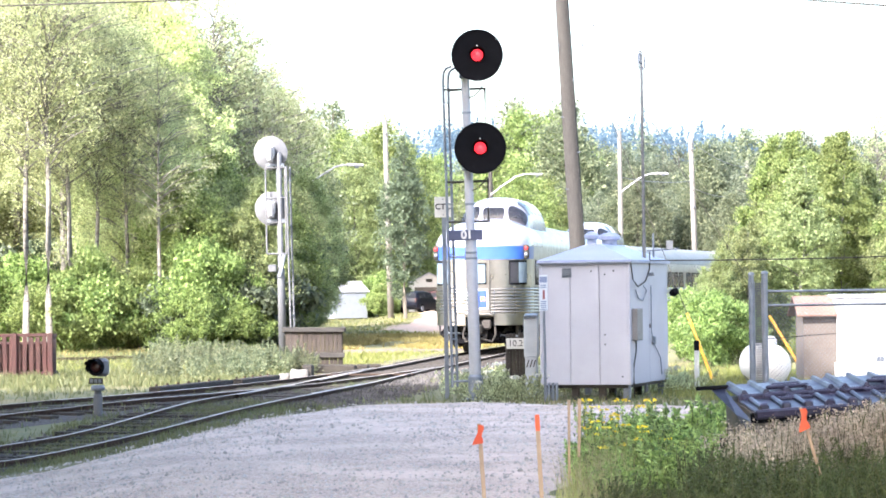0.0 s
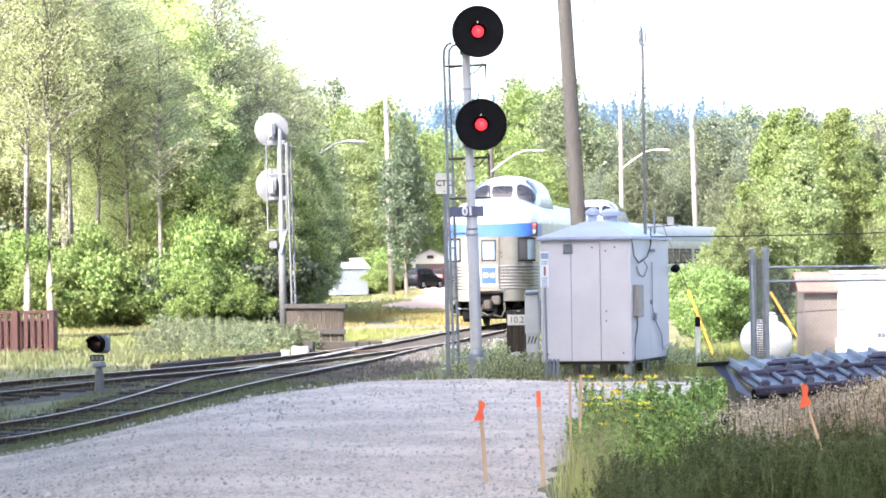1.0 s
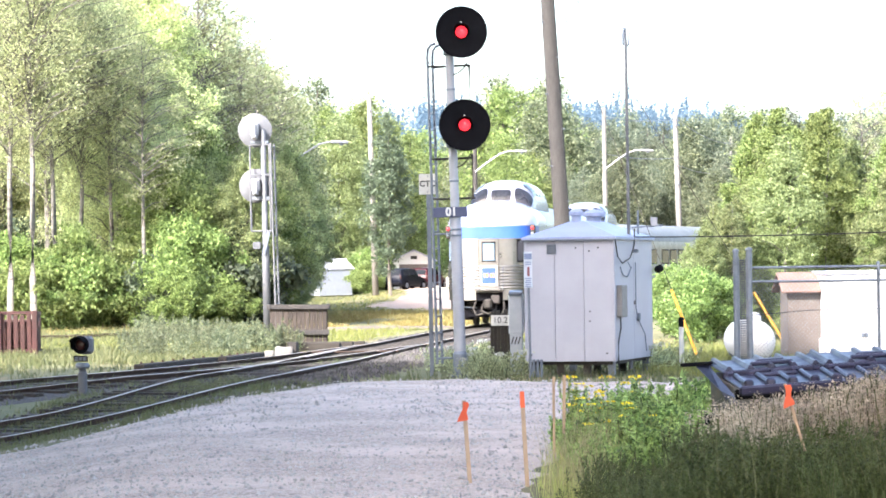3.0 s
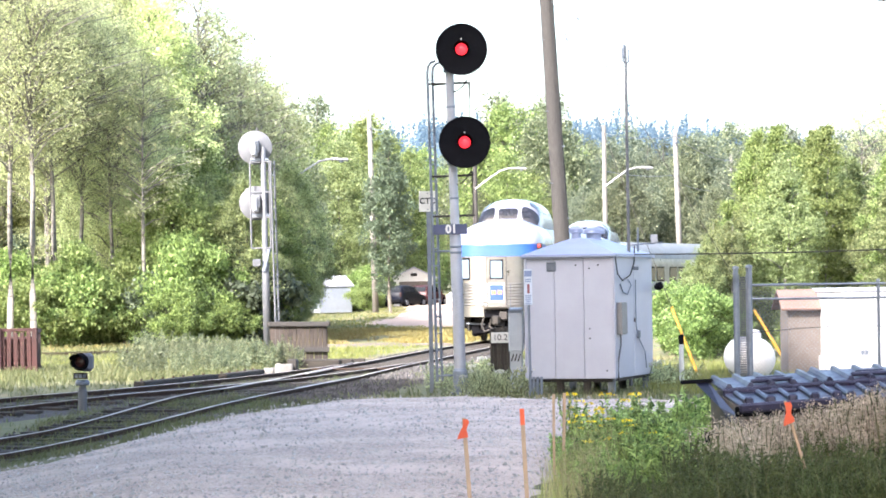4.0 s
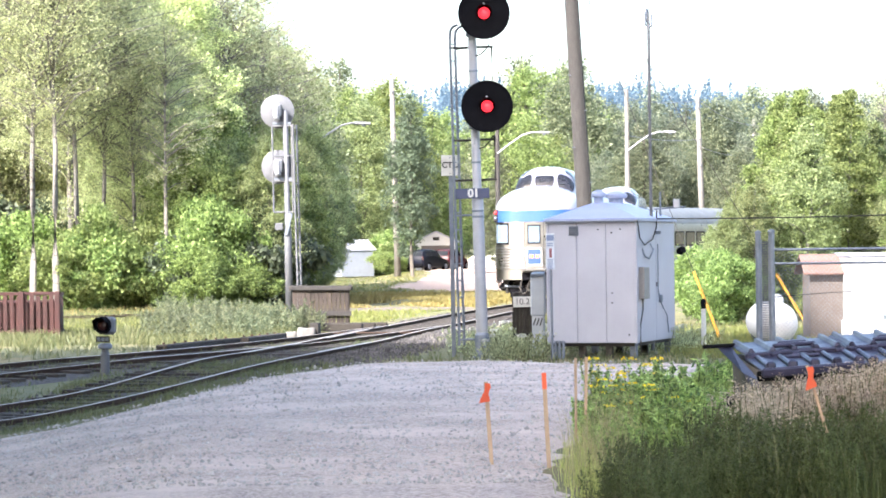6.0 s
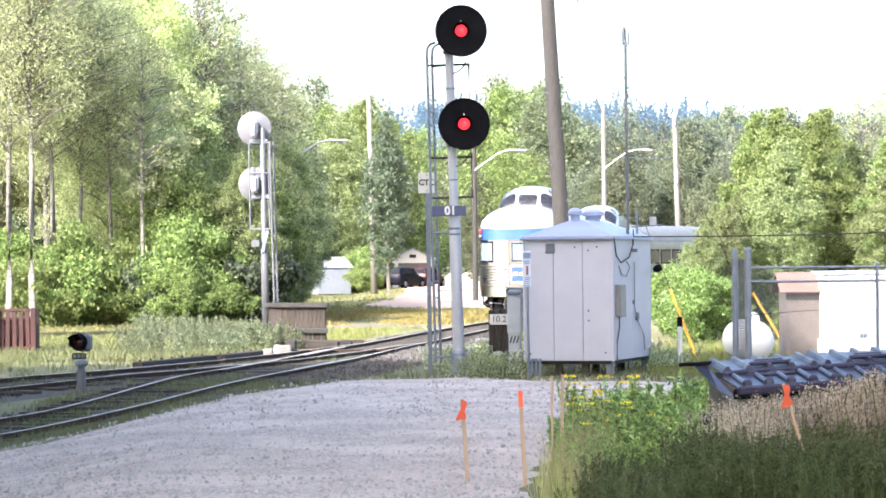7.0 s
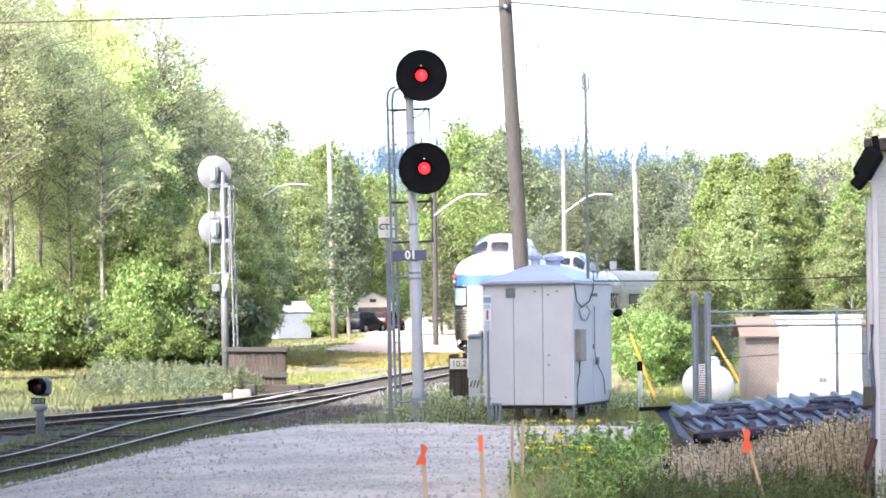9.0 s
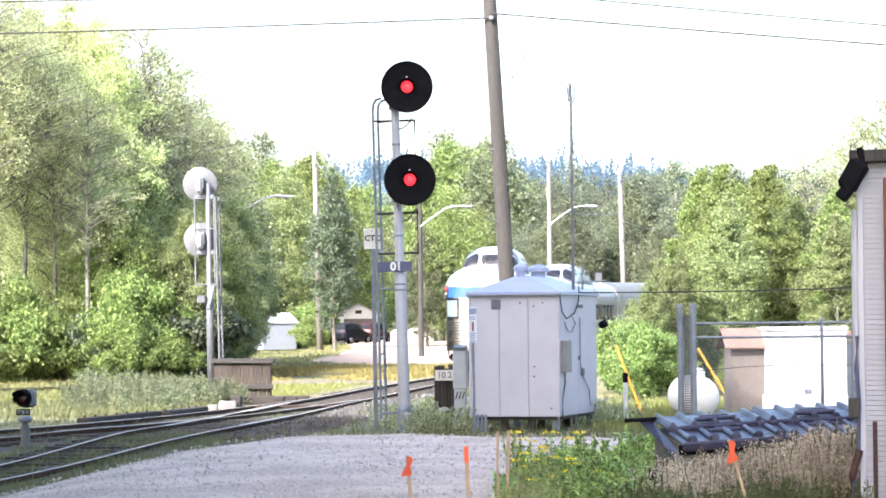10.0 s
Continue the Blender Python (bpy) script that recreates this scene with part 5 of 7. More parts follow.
def switch_timbers():
    """Long dark head timbers and a throw rod beside the points."""
    for y0, off, length, group in ((53.6, -1.5, 4.4, 1), (58.4, -1.4, 3.2, 2)):
        i = min(range(len(SIDE)), key=lambda k: abs(SIDE[k].y - y0 - length / 2))
        s, d = side_of(SIDE, i)
        c = SIDE[i] + s * off
        t = thing("switch_timber", pose(c.x, c.y, ground_z(c.x, c.y) + 0.06, 0, 0, math.degrees(math.atan2(d.y, d.x))), "long dark creosoted timber lying beside the points", "timber", "switch timbers")
        part("beam", boxed((length, 0.24, 0.22), 0, 0, 0, 0, 0, 0.6 * group, 0.015), TIE, t)
        for k in range(int(length / 0.6)):
            part("spike", boxed((0.04, 0.04, 0.05), -length / 2 + 0.3 + 0.6 * k, 0.05, 0.125), RAIL_SIDE, t)
    t = thing("throw_rod", pose(-1.9, 63.4, 0.10, 0, 0, -6), "rusty throw rod and lever of the points", "switch rod")
    part("rod", tube(bmesh.new(), (-1.1, 0, 0), (1.2, 0, 0), 0.022, n=8), RAIL_SIDE, t)
    part("lever_stand", boxed((0.22, 0.3, 0.28), -1.2, 0, 0.10, bevel=0.02), DARK_IRON, t)


timber_crib()
red_cart()
sacks()
switch_timbers()


# ---- fenced yard ----
def fence():
    t = thing("chain_link_fence", pose(0, 50.0, 0), "galvanised chain-link fence with top rails", "fence")
    for x, r, h in ((5.50, 0.05, 2.16), (5.74, 0.055, 2.18), (8.05, 0.03, 1.90), (8.62, 0.04, 1.95), (10.9, 0.04, 1.95)):
        part("post", lathe(bmesh.new(), [(r, -0.2), (r, h), (r * 1.25, h + 0.005), (r * 1.1, h + 0.04), (0.01, h + 0.06)], pose(x, 0, 0), 12), GREY_METAL, t)
    for z in (1.87, 1.62, 0.12):
        part("rail", tube(bmesh.new(), (5.74, 0, z), (11.0, 0, z), 0.024, n=10), GREY_METAL, t)
    part("tie_wire", pipe(bmesh.new(), [(5.74, 0.01, 1.02), (6.6, 0.01, 1.08), (7.4, 0.01, 1.12), (8.6, 0.01, 1.1), (11.0, 0.01, 1.12)], 0.008, 5), DARK_IRON, t)
    verts, faces = [], []

    def bar(p, q, r=0.0024):
        p, q = Vector(p), Vector(q)
        d = (q - p).normalized()
        s = d.cross(Vector((0, 1, 0))).normalized() * r
        o = Vector((0, r, 0))
        i = len(verts)
        for e in (p, q):
            verts.extend((e + s, e - s * 0.5 + o, e - s * 0.5 - o))
        for k in range(3):
            faces.append((i + k, i + (k + 1) % 3, i + 3 + (k + 1) % 3, i + 3 + k))

    def mesh(x0, x1, z0, z1, pitch, along=None):
        h = z1 - z0
        k = x0 - h
        while k < x1:
            a, b = max(k, x0), min(k + h, x1)
            if b > a:
                bar((a, 0, z0 + a - k), (b, 0, z0 + b - k))
                bar((a, 0, z1 - (a - k)), (b, 0, z1 - (b - k)))
            k += pitch

    mesh(5.8, 10.9, 0.12, 1.86, 0.078)
    raw("chain_link_mesh", verts, faces, GREY_METAL, t)["kind"] = "stuff"
    bm = bmesh.new()
    for k in range(44):
        z = 0.2 + 0.042 * k
        box(bm, (0.17, 0.014, 0.024), pose(5.62, 0, z))
    for k in range(5):
        box(bm, (0.012, 0.012, 1.85), pose(5.56 + 0.03 * k, 0.012, 1.1))
    part("gate_mesh", bm, MESH_GREY, t, "narrow gate leaf seen almost edge-on")["kind"] = "stuff"
    for x in (5.55, 5.69):
        part("gate_stile", tube(bmesh.new(), (x, 0, 0.15), (x, 0, 2.06), 0.016, n=8), GREY_METAL, t)


def propane_tank():
    t = thing("propane_tank", pose(6.42, 55.5, 0), "white propane tank with domed valve cover", "gas tank")
    bm = bmesh.new()
    prof = [(0.02, -1.2)] + [(0.42 * math.sin(a * math.pi / 16), -0.9 - 0.3 * math.cos(a * math.pi / 16)) for a in range(1, 9)] + [(0.42 * math.cos(a * math.pi / 16), 0.9 + 0.3 * math.sin(a * math.pi / 16)) for a in range(0, 8)] + [(0.02, 1.2)]
    lathe(bm, prof, pose(0, 0.6, 0.42, 90, 0, 0), 28)
    part("shell", bm, PLASTER, t, "", True)
    part("valve_cover", lathe(bmesh.new(), [(0.15, 0.72), (0.15, 0.90), (0.11, 0.97), (0.03, 0.99)], pose(0.05, 0.2, 0), 18), PLASTER, t)
    for y in (-0.1, 1.2):
        part("saddle", boxed((0.7, 0.12, 0.25), 0, y, 0.08), GREY_METAL, t)


def yard_sheds():
    t = thing("brown_shed", pose(7.65, 57.5, 0), "small brown-sided shed with faded red roof", "shed")
    for k in range(14):
        part("board", boxed((0.70, 0.03, 0.105), 0.0, -0.65, 0.05 + 0.1 * k, 6), BRICK_BROWN, t)
    part("wall", boxed((0.68, 1.3, 1.42), 0, 0, 0.70), BRICK_BROWN, t)
    bm = bmesh.new()
    box(bm, (0.98, 0.95, 0.05), pose(0, -0.40, 1.56, 24, 0, 0), 0.01)
    box(bm, (0.98, 0.95, 0.05), pose(0, 0.45, 1.56, -24, 0, 0), 0.01)
    part("roof", bm, PINK_ROOF, t, "faded red shingle roof")
    w = thing("white_container", pose(8.72, 56.4, 0), "plain white steel container with rust-stained lower edge", "container")
    part("body", boxed((1.50, 2.2, 1.66), 0, 0.4, 0.93, bevel=0.015), PLASTER, w)
    part("roof_lip", boxed((1.56, 2.26, 0.09), 0, 0.4, 1.75, bevel=0.015), WHITE_METAL, w)
    part("base", boxed((1.56, 2.2, 0.40), -0.02, 0.36, 0.22, bevel=0.02), PLASTER, w)
    part("door_seam", boxed((0.012, 0.01, 1.5), 0.15, -0.702, 0.95), GREY_METAL, w)
    for x in (0.02, 0.10):
        part("latch", boxed((0.07, 0.03, 0.09), x - 0.1, -0.71, 0.50, bevel=0.006), GREY_METAL, w)
    part("side_tank", boxed((0.34, 1.8, 1.4), 0.94, 0.4, 0.75, bevel=0.02), GREY_METAL, w, "grey side cabinet")
    r = thing("red_drum", pose(9.95, 57.5, 0), "dull red shed half hidden behind a container", "shed")
    part("wall", boxed((0.9, 1.0, 1.6), 0, 0, 0.8, bevel=0.02), BRICK_BROWN, r)
    part("roof", boxed((1.1, 1.2, 0.08), 0, 0, 1.64, bevel=0.01), PINK_ROOF, r)


fence()
propane_tank()
yard_sheds()


# ---- dumpster and near wall ----
def dumpster():
    t = thing("dumpster", pose(3.60, 25.3, -0.03, 0, -2.5, 7), "steel dumpster with two ribbed black plastic lids", "dumpster")
    bm = bmesh.new()
    vs = [bm.verts.new(p) for p in ((-0.92, -0.50, 0.12), (0.92, -0.50, 0.12), (0.92, 0.55, 0.12), (-0.92, 0.55, 0.12), (-0.92, -0.58, 0.86), (0.92, -0.58, 0.86), (0.92, 0.55, 0.97), (-0.92, 0.55, 0.97))]
    for f in ((3, 2, 1, 0), (0, 1, 5, 4), (1, 2, 6, 5), (2, 3, 7, 6), (3, 0, 4, 7), (4, 5, 6, 7)):
        bm.faces.new([vs[i] for i in f])
    part("bin", bm, material("grey_brown_steel", (0.16, 0.145, 0.135), 0.7, second=(0.09, 0.08, 0.076), scale=4, spot=(0.2, 0.12, 0.08), spot_scale=5), t, "dull grey-brown steel bin")
    part("bin_rim", boxed((1.92, 0.06, 0.09), 0, -0.59, 0.82, bevel=0.012), BLACK, t, "dark steel front rim")
    rng = random.Random(77)
    for sx in (-1, 1):
        m = pose(sx * 0.465, -0.02, 0.955, 5.4 + 0.6 * sx, 0.6 * sx, 0)
        bm = box(bmesh.new(), (0.915, 0.60, 0.03), m @ pose(0, 0.32, 0.045, 1.5, 0, 0), 0.010)
        box(bm, (0.915, 0.05, 0.075), m @ pose(0, 0.025, 0.012), 0.012)
        box(bm, (0.905, 0.60, 0.03), m @ pose(0, -0.30, -0.022, 3, 0, 0), 0.010)
        lid = part("lid", bm, BLACK_PLASTIC, t, "black plastic lid, bluish with the sky's sheen")
        for k in range(5):
            x = -0.40 + 0.2 * k
            rb = bmesh.new()
            vs = [rb.verts.new(m @ Vector(p)) for p in ((x - 0.035, 0.02, 0.055), (x + 0.035, 0.02, 0.055), (x + 0.030, 0.64, 0.068), (x - 0.030, 0.64, 0.068), (x - 0.012, 0.03, 0.088), (x + 0.012, 0.03, 0.088), (x + 0.016, 0.65, 0.098), (x - 0.016, 0.65, 0.098))]
            for f in ((3, 2, 1, 0), (0, 1, 5, 4), (1, 2, 6, 5), (2, 3, 7, 6), (3, 0, 4, 7), (4, 5, 6, 7)):
                rb.faces.new([vs[i] for i in f])
            part("rib", rb, BLACK_PLASTIC, lid)
            x += 0.03
            part("rib", box(bmesh.new(), (0.05, 0.46, 0.045), m @ pose(x, -0.30, 0.006, 3, 0, 0), 0.014), BLACK_PLASTIC, lid)
            part("bumper", box(bmesh.new(), (0.085, 0.10, 0.085), m @ pose(x, -0.555, -0.008, -14, 0, rng.uniform(-4, 4)), 0.018), BLACK_PLASTIC, lid)
            part("rib_foot", box(bmesh.new(), (0.07, 0.05, 0.05), m @ pose(x - 0.03, 0.01, 0.02), 0.014), BLACK_PLASTIC, lid)
        for y, w, z in ((0.13, 0.40, 0.085), (0.20, 0.27, 0.095), (-0.09, 0.16, 0.015), (-0.13, 0.34, 0.01)):
            part("grip", box(bmesh.new(), (w, 0.045, 0.04), m @ pose(0.02, y, z), 0.014), BLACK_PLASTIC, lid)
        part("lip", box(bmesh.new(), (0.93, 0.05, 0.085), m @ pose(0, -0.61, -0.052), 0.018), BLACK_PLASTIC, lid, "rolled dark front lip")
        part("hinge", tube(bmesh.new(), (sx * 0.465 - 0.4, 0.62, 1.05), (sx * 0.465 + 0.4, 0.62, 1.05), 0.022, n=8), BLACK_PLASTIC, lid)
    part("lid_arm", boxed((0.30, 0.05, 0.035), -1.05, 0.50, 1.06, 0, 0, 0, 0.006), BLACK, t)
    for k in range(3):
        bm = bmesh.new()
        rim = [Vector(p) for p in ((-1.07 + 0.05 * k, 0.50, 1.05), (-0.95 + 0.01 * k, 0.52, 1.05), (-0.94, -0.60 + 0.2 * k, 0.78 + 0.03 * k), (-0.96, -0.60 + 0.1 * k, 0.68), (-1.0, -0.2, 0.84))]
        bm.faces.new([bm.verts.new(p) for p in rim])
        bmesh.ops.solidify(bm, geom=bm.faces[:], thickness=0.02)
        part("side_flap", bm, BLACK_PLASTIC, t, "bent black side flap")
    for sx in (-1, 1):
        part("lift_pocket", boxed((0.10, 0.7, 0.16), sx * 0.97, 0.1, 0.52, bevel=0.01), BLACK, t)


def near_wall():
    t = thing("ribbed_building", pose(3.83, 22.0, 0, 0, 0, -12), "corner of a white ribbed metal building with rusty trim", "building")
    L = 3.0
    part("wall", boxed((L, 2.6, 3.1), L / 2 + 0.12, 1.4, 1.62), WHITE_METAL, t, "white wall core")
    bm = bmesh.new()
    for k in range(76):
        box(bm, (0.20, 0.02, 0.035), pose(0.115, 0.09, 0.10 + 0.040 * k, 9, 0, 0), 0)
    part("siding_ribs", bm, WHITE_METAL, t, "fine horizontal white ribs")["kind"] = "stuff"
    part("corner_trim", boxed((0.05, 0.05, 2.95), 0.025, 0.085, 1.55, bevel=0.006), WHITE_METAL, t)
    part("drain_pipe", tube(bmesh.new(), (-0.02, 0.10, 1.4), (-0.02, 0.10, 2.75), 0.03, n=10), WHITE_METAL, t)
    part("rust_post", boxed((0.30, 0.06, 2.9), 0.36, 0.06, 1.55, bevel=0.01), material("rusty_brown_steel", (0.16, 0.06, 0.035), 0.8, second=(0.09, 0.04, 0.027), scale=5, spot=(0.07, 0.045, 0.035), spot_scale=7), t, "rusty brown steel post")
    part("red_strip", boxed((0.035, 0.02, 0.75), 0.12, 0.045, 0.70, bevel=0.004), RED_WOOD, t)
    part("top_beam", boxed((0.6, 0.3, 0.10), 0.25, 0.12, 3.17, bevel=0.01), OLD_WOOD, t)
    lamp = part("floodlight", boxed((0.16, 0.24, 0.26), -0.02, 0.02, 3.02, 0, 30, 0, 0.03), BLACK, t, "black floodlight")
    part("yoke", boxed((0.05, 0.2, 0.20), 0.05, 0.05, 3.14, 0, -10, 0, 0.01), BLACK, lamp)
    part("visor", boxed((0.10, 0.22, 0.12), -0.09, 0.0, 2.88, 0, 40, 0, 0.015), BLACK, lamp)
    part("cable", pipe(bmesh.new(), [(-0.01, 0.04, 1.75), (-0.02, 0.04, 1.5), (0.0, 0.03, 1.2), (-0.01, 0.03, 0.85), (-0.05, 0.02, 0.6), (-0.045, 0.02, 0.35), (0.0, 0.02, 0.2)], 0.018, 6), NAVY, t)
    part("hose", pipe(bmesh.new(), [(0.0, 0.02, 0.85), (-0.06, 0.0, 0.65), (-0.075, 0.0, 0.45), (-0.04, 0.0, 0.2), (0.02, 0.0, 0.05)], 0.03, 8), RED_WOOD, t, "dull red hose")
    part("tap_box", boxed((0.09, 0.10, 0.16), -0.04, 0.04, 1.18, bevel=0.01), OLD_WOOD, t)


dumpster()
near_wall()


# ---- survey stakes ----
def stake(x, y, h, lean, tip, ribbon=True, w=0.035):
    t = thing("survey_stake", pose(x, y, 0, 2, lean, 0), "raw wooden survey stake with orange ribbon" if ribbon else "bare wooden survey lath", "stake", "survey stakes")
    part("lath", boxed((w, 0.018, h + 0.15), 0, 0, h / 2 - 0.075, bevel=0.003), RAW_WOOD, t)
    if tip:
        part("painted_tip", boxed((w + 0.004, 0.022, tip), 0, 0, h - tip / 2, bevel=0.003), ORANGE, t, "fluorescent orange tip")
    if ribbon:
        bm = bmesh.new()
        rows = [[Vector((-0.01 - 0.05 * k / 5 + 0.012 * math.sin(k), -0.02 - 0.01 * k, h - 0.01 - 0.033 * k)), Vector((0.035 - 0.02 * k / 5 + 0.01 * math.sin(k * 1.7), -0.024 - 0.008 * k, h - 0.015 - 0.03 * k))] for k in range(6)]
        grid_faces(bm, rows)
        bmesh.ops.solidify(bm, geom=bm.faces[:], thickness=0.003)
        part("ribbon", bm, ORANGE, t)


stake(0.335, 24.0, 0.76, -3.4, 0.0)
stake(0.825, 24.0, 0.83, -2.6, 0.14, False)
stake(1.19, 27.0, 0.84, 0.3, 0, False, 0.026)
stake(1.28, 27.0, 0.85, 1.2, 0, False, 0.03)
stake(2.99, 21.4, 1.01, -16.0, 0.0, True, 0.023)


# ---- far houses and cars ----
def far_shed():
    # wall colour is greyed towards blue to hold the shade on the shed
    pale = material("shaded_white_siding", (0.20, 0.22, 0.265), 0.7, second=(0.175, 0.195, 0.235), scale=2)
    t = thing("garden_shed", pose(-8.05, 225, 0.2, 0, 0, -58), "white garden shed with gable roof at the edge of trees", "shed")
    part("wall", boxed((2.4, 3.0, 2.2), 0, 0, 1.1), pale, t)
    bm = bmesh.new()
    box(bm, (1.6, 3.4, 0.08), pose(-0.70, 0, 2.5, 0, -32, 0))
    box(bm, (1.6, 3.4, 0.08), pose(0.60, 0, 2.5, 0, 32, 0))
    part("roof", bm, WHITE_METAL, t)
    gb = bmesh.new()
    vs = [gb.verts.new(p) for p in ((-1.2, -1.5, 2.2), (1.2, -1.5, 2.2), (0, -1.5, 2.9), (-1.2, -1.4, 2.2), (1.2, -1.4, 2.2), (0, -1.4, 2.9))]
    for f in ((0, 1, 2), (5, 4, 3), (0, 3, 4, 1), (1, 4, 5, 2), (2, 5, 3, 0)):
        gb.faces.new([vs[i] for i in f])
    part("gable", gb, pale, t)
    s = thing("lean_to", pose(-9.6, 226, 0.2, 0, 0, -12), "low white and blue tarpaulin shelter beside a shed", "shelter")
    part("cover", boxed((1.6, 2.4, 1.7), 0, 0, 0.85, 0, 0, 0, 0.3), PLASTER, s)
    part("tarp", boxed((1.0, 0.1, 0.5), 0.2, -1.22, 0.5), SIGN_BLUE, s)


def garage():
    t = thing("garage", pose(-1.2, 240, 0.70, 0, 0, 0), "white gabled garage behind parked cars", "garage")
    part("wall", boxed((3.5, 6.0, 2.6), 0, 0, 0.97), PLASTER, t)
    gb = bmesh.new()
    vs = [gb.verts.new(p) for p in ((-1.75, -3.0, 2.26), (1.75, -3.0, 2.26), (0, -3.0, 3.08), (-1.75, 3.0, 2.26), (1.75, 3.0, 2.26), (0, 3.0, 3.08))]
    for f in ((0, 1, 2), (5, 4, 3), (0, 3, 4, 1)):
        gb.faces.new([vs[i] for i in f])
    part("gable", gb, PLASTER, t)
    bm = bmesh.new()
    box(bm, (2.2, 6.5, 0.12), pose(-0.95, 0, 2.70, 0, -25.5, 0))
    box(bm, (2.2, 6.5, 0.12), pose(0.95, 0, 2.70, 0, 25.5, 0))
    part("roof", bm, WHITE_METAL, t)
    part("door", boxed((2.7, 0.08, 2.3), 0.1, -3.03, 0.8), BRICK_BROWN, t, "brown garage door")
    part("gable_vent", boxed((0.55, 0.06, 0.28), 0.0, -3.03, 2.52), DARK_IRON, t)


CAR_GLASS = material("parked_car_glass", (0.012, 0.014, 0.018), 0.75, second=(0.02, 0.022, 0.026), scale=2, spec=0.02)


def parked_car(x, y, turn, paint, label):
    """A hatchback: lofted body with tumblehome, glass set into it, arches, lamps and wheels. Its tail looks towards -y."""
    t = thing("parked_car", pose(x, y, ground_z(x, y) + 0.02, 0, 0, turn), label, "car", "parked cars")
    sections = ((-2.12, 0.74, 0.42, 0.98, 1.02, 0.66), (-2.02, 0.85, 0.30, 1.00, 1.18, 0.70), (-1.78, 0.90, 0.26, 1.02, 1.58, 0.64), (-1.30, 0.92, 0.24, 1.00, 1.68, 0.62), (-0.3, 0.92, 0.24, 0.96, 1.70, 0.63), (0.45, 0.92, 0.24, 0.95, 1.60, 0.62),
                (1.12, 0.91, 0.24, 0.93, 1.02, 0.70), (1.70, 0.88, 0.26, 0.84, 0.90, 0.66), (2.05, 0.80, 0.32, 0.70, 0.74, 0.60), (2.16, 0.68, 0.42, 0.60, 0.62, 0.50))
    rows = []
    for sy, w, z0, zb, zr, wr in sections:
        half = [(w * 0.90, z0), (w, z0 + 0.12), (w, (z0 + zb) / 2), (w * 0.97, zb), ((w + wr) / 2 * 0.98, (zb + zr) / 2), (wr, zr - 0.05), (wr * 0.80, zr), (0.0, zr + 0.03)]
        rows.append([Vector((px, sy, pz)) for px, pz in half] + [Vector((-px, sy, pz)) for px, pz in half[-2::-1]])
    bm = bmesh.new()
    vs = grid_faces(bm, rows)
    bm.faces.new(vs[0][::-1])
    bm.faces.new(vs[-1])
    bmesh.ops.recalc_face_normals(bm, faces=bm.faces)
    part("body", bm, paint, t, "", True).data.set_sharp_from_angle(angle=radians(34))
    part("rear_window", boxed((1.20, 0.03, 0.44), 0, -1.93, 1.36, -33, 0, 0, 0.01), CAR_GLASS, t)
    part("windshield", boxed((1.22, 0.03, 0.80), 0, 0.80, 1.33, 49, 0, 0, 0.01), CAR_GLASS, t)
    part("rear_bumper", boxed((1.62, 0.16, 0.26), 0, -2.12, 0.46, bevel=0.06), BLACK, t, "black plastic bumper")
    for sx in (-1, 1):
        for y0, y1 in ((-1.5, -0.75), (-0.68, 0.2)):
            part("side_window", boxed((0.03, y1 - y0, 0.40), sx * 0.785, (y0 + y1) / 2, 1.34, 0, -sx * 21, 0, 0.01), CAR_GLASS, t)
        part("tail_lamp", boxed((0.16, 0.10, 0.34), sx * 0.76, -2.04, 0.98, bevel=0.03), RED_WOOD, t)
        part("mirror", boxed((0.16, 0.12, 0.12), sx * 0.98, 0.55, 1.04, bevel=0.03), paint, t)
        for y1 in (-1.32, 1.32):
            w = part("wheel", lathe(bmesh.new(), [(0.18, -0.11), (0.35, -0.10), (0.35, 0.10), (0.18, 0.11)], pose(sx * 0.84, y1, 0.34, 0, 90, 0), 18), BLACK, t)
            part("rim", lathe(bmesh.new(), [(0.21, -0.12), (0.21, 0.12)], pose(sx * 0.86, y1, 0.34, 0, 90, 0), 12), GREY_METAL, w)


CAR_NAVY = material("dark_blue_car_paint", (0.0032, 0.0044, 0.0104), 0.4, second=(0.004, 0.0052, 0.012), scale=3, spec=0.2)
CAR_RED = material("dark_red_car_paint", (0.0385, 0.0033, 0.0066), 0.4, second=(0.033, 0.0033, 0.0066), scale=3, spec=0.2)
far_shed()
garage()
parked_car(-1.85, 224, -30, CAR_NAVY, "dark blue car parked before a white garage")
parked_car(-0.05, 229, -22, CAR_RED, "dark red car parked before a white garage")
for bx, bs in ((2.2, 1.25), (3.5, 1.2), (1.0, 0.9), (4.6, 1.1)):
    b = thing("boulder", pose(bx, 236, 0.95), "pale grey boulder at the end of a driveway", "boulder", "boulders")
    bm = bmesh.new()
    bmesh.ops.create_icosphere(bm, subdivisions=2, radius=0.75 * bs)
    for v in bm.verts:
        v.co += v.co.normalized() * 0.2 * noise.noise(v.co * 1.5 + Vector((bx, 0, 0)))
    part("stone", bm, material("pale_boulder", (0.40, 0.39, 0.38), 0.9, second=(0.3, 0.29, 0.28), scale=2), b)


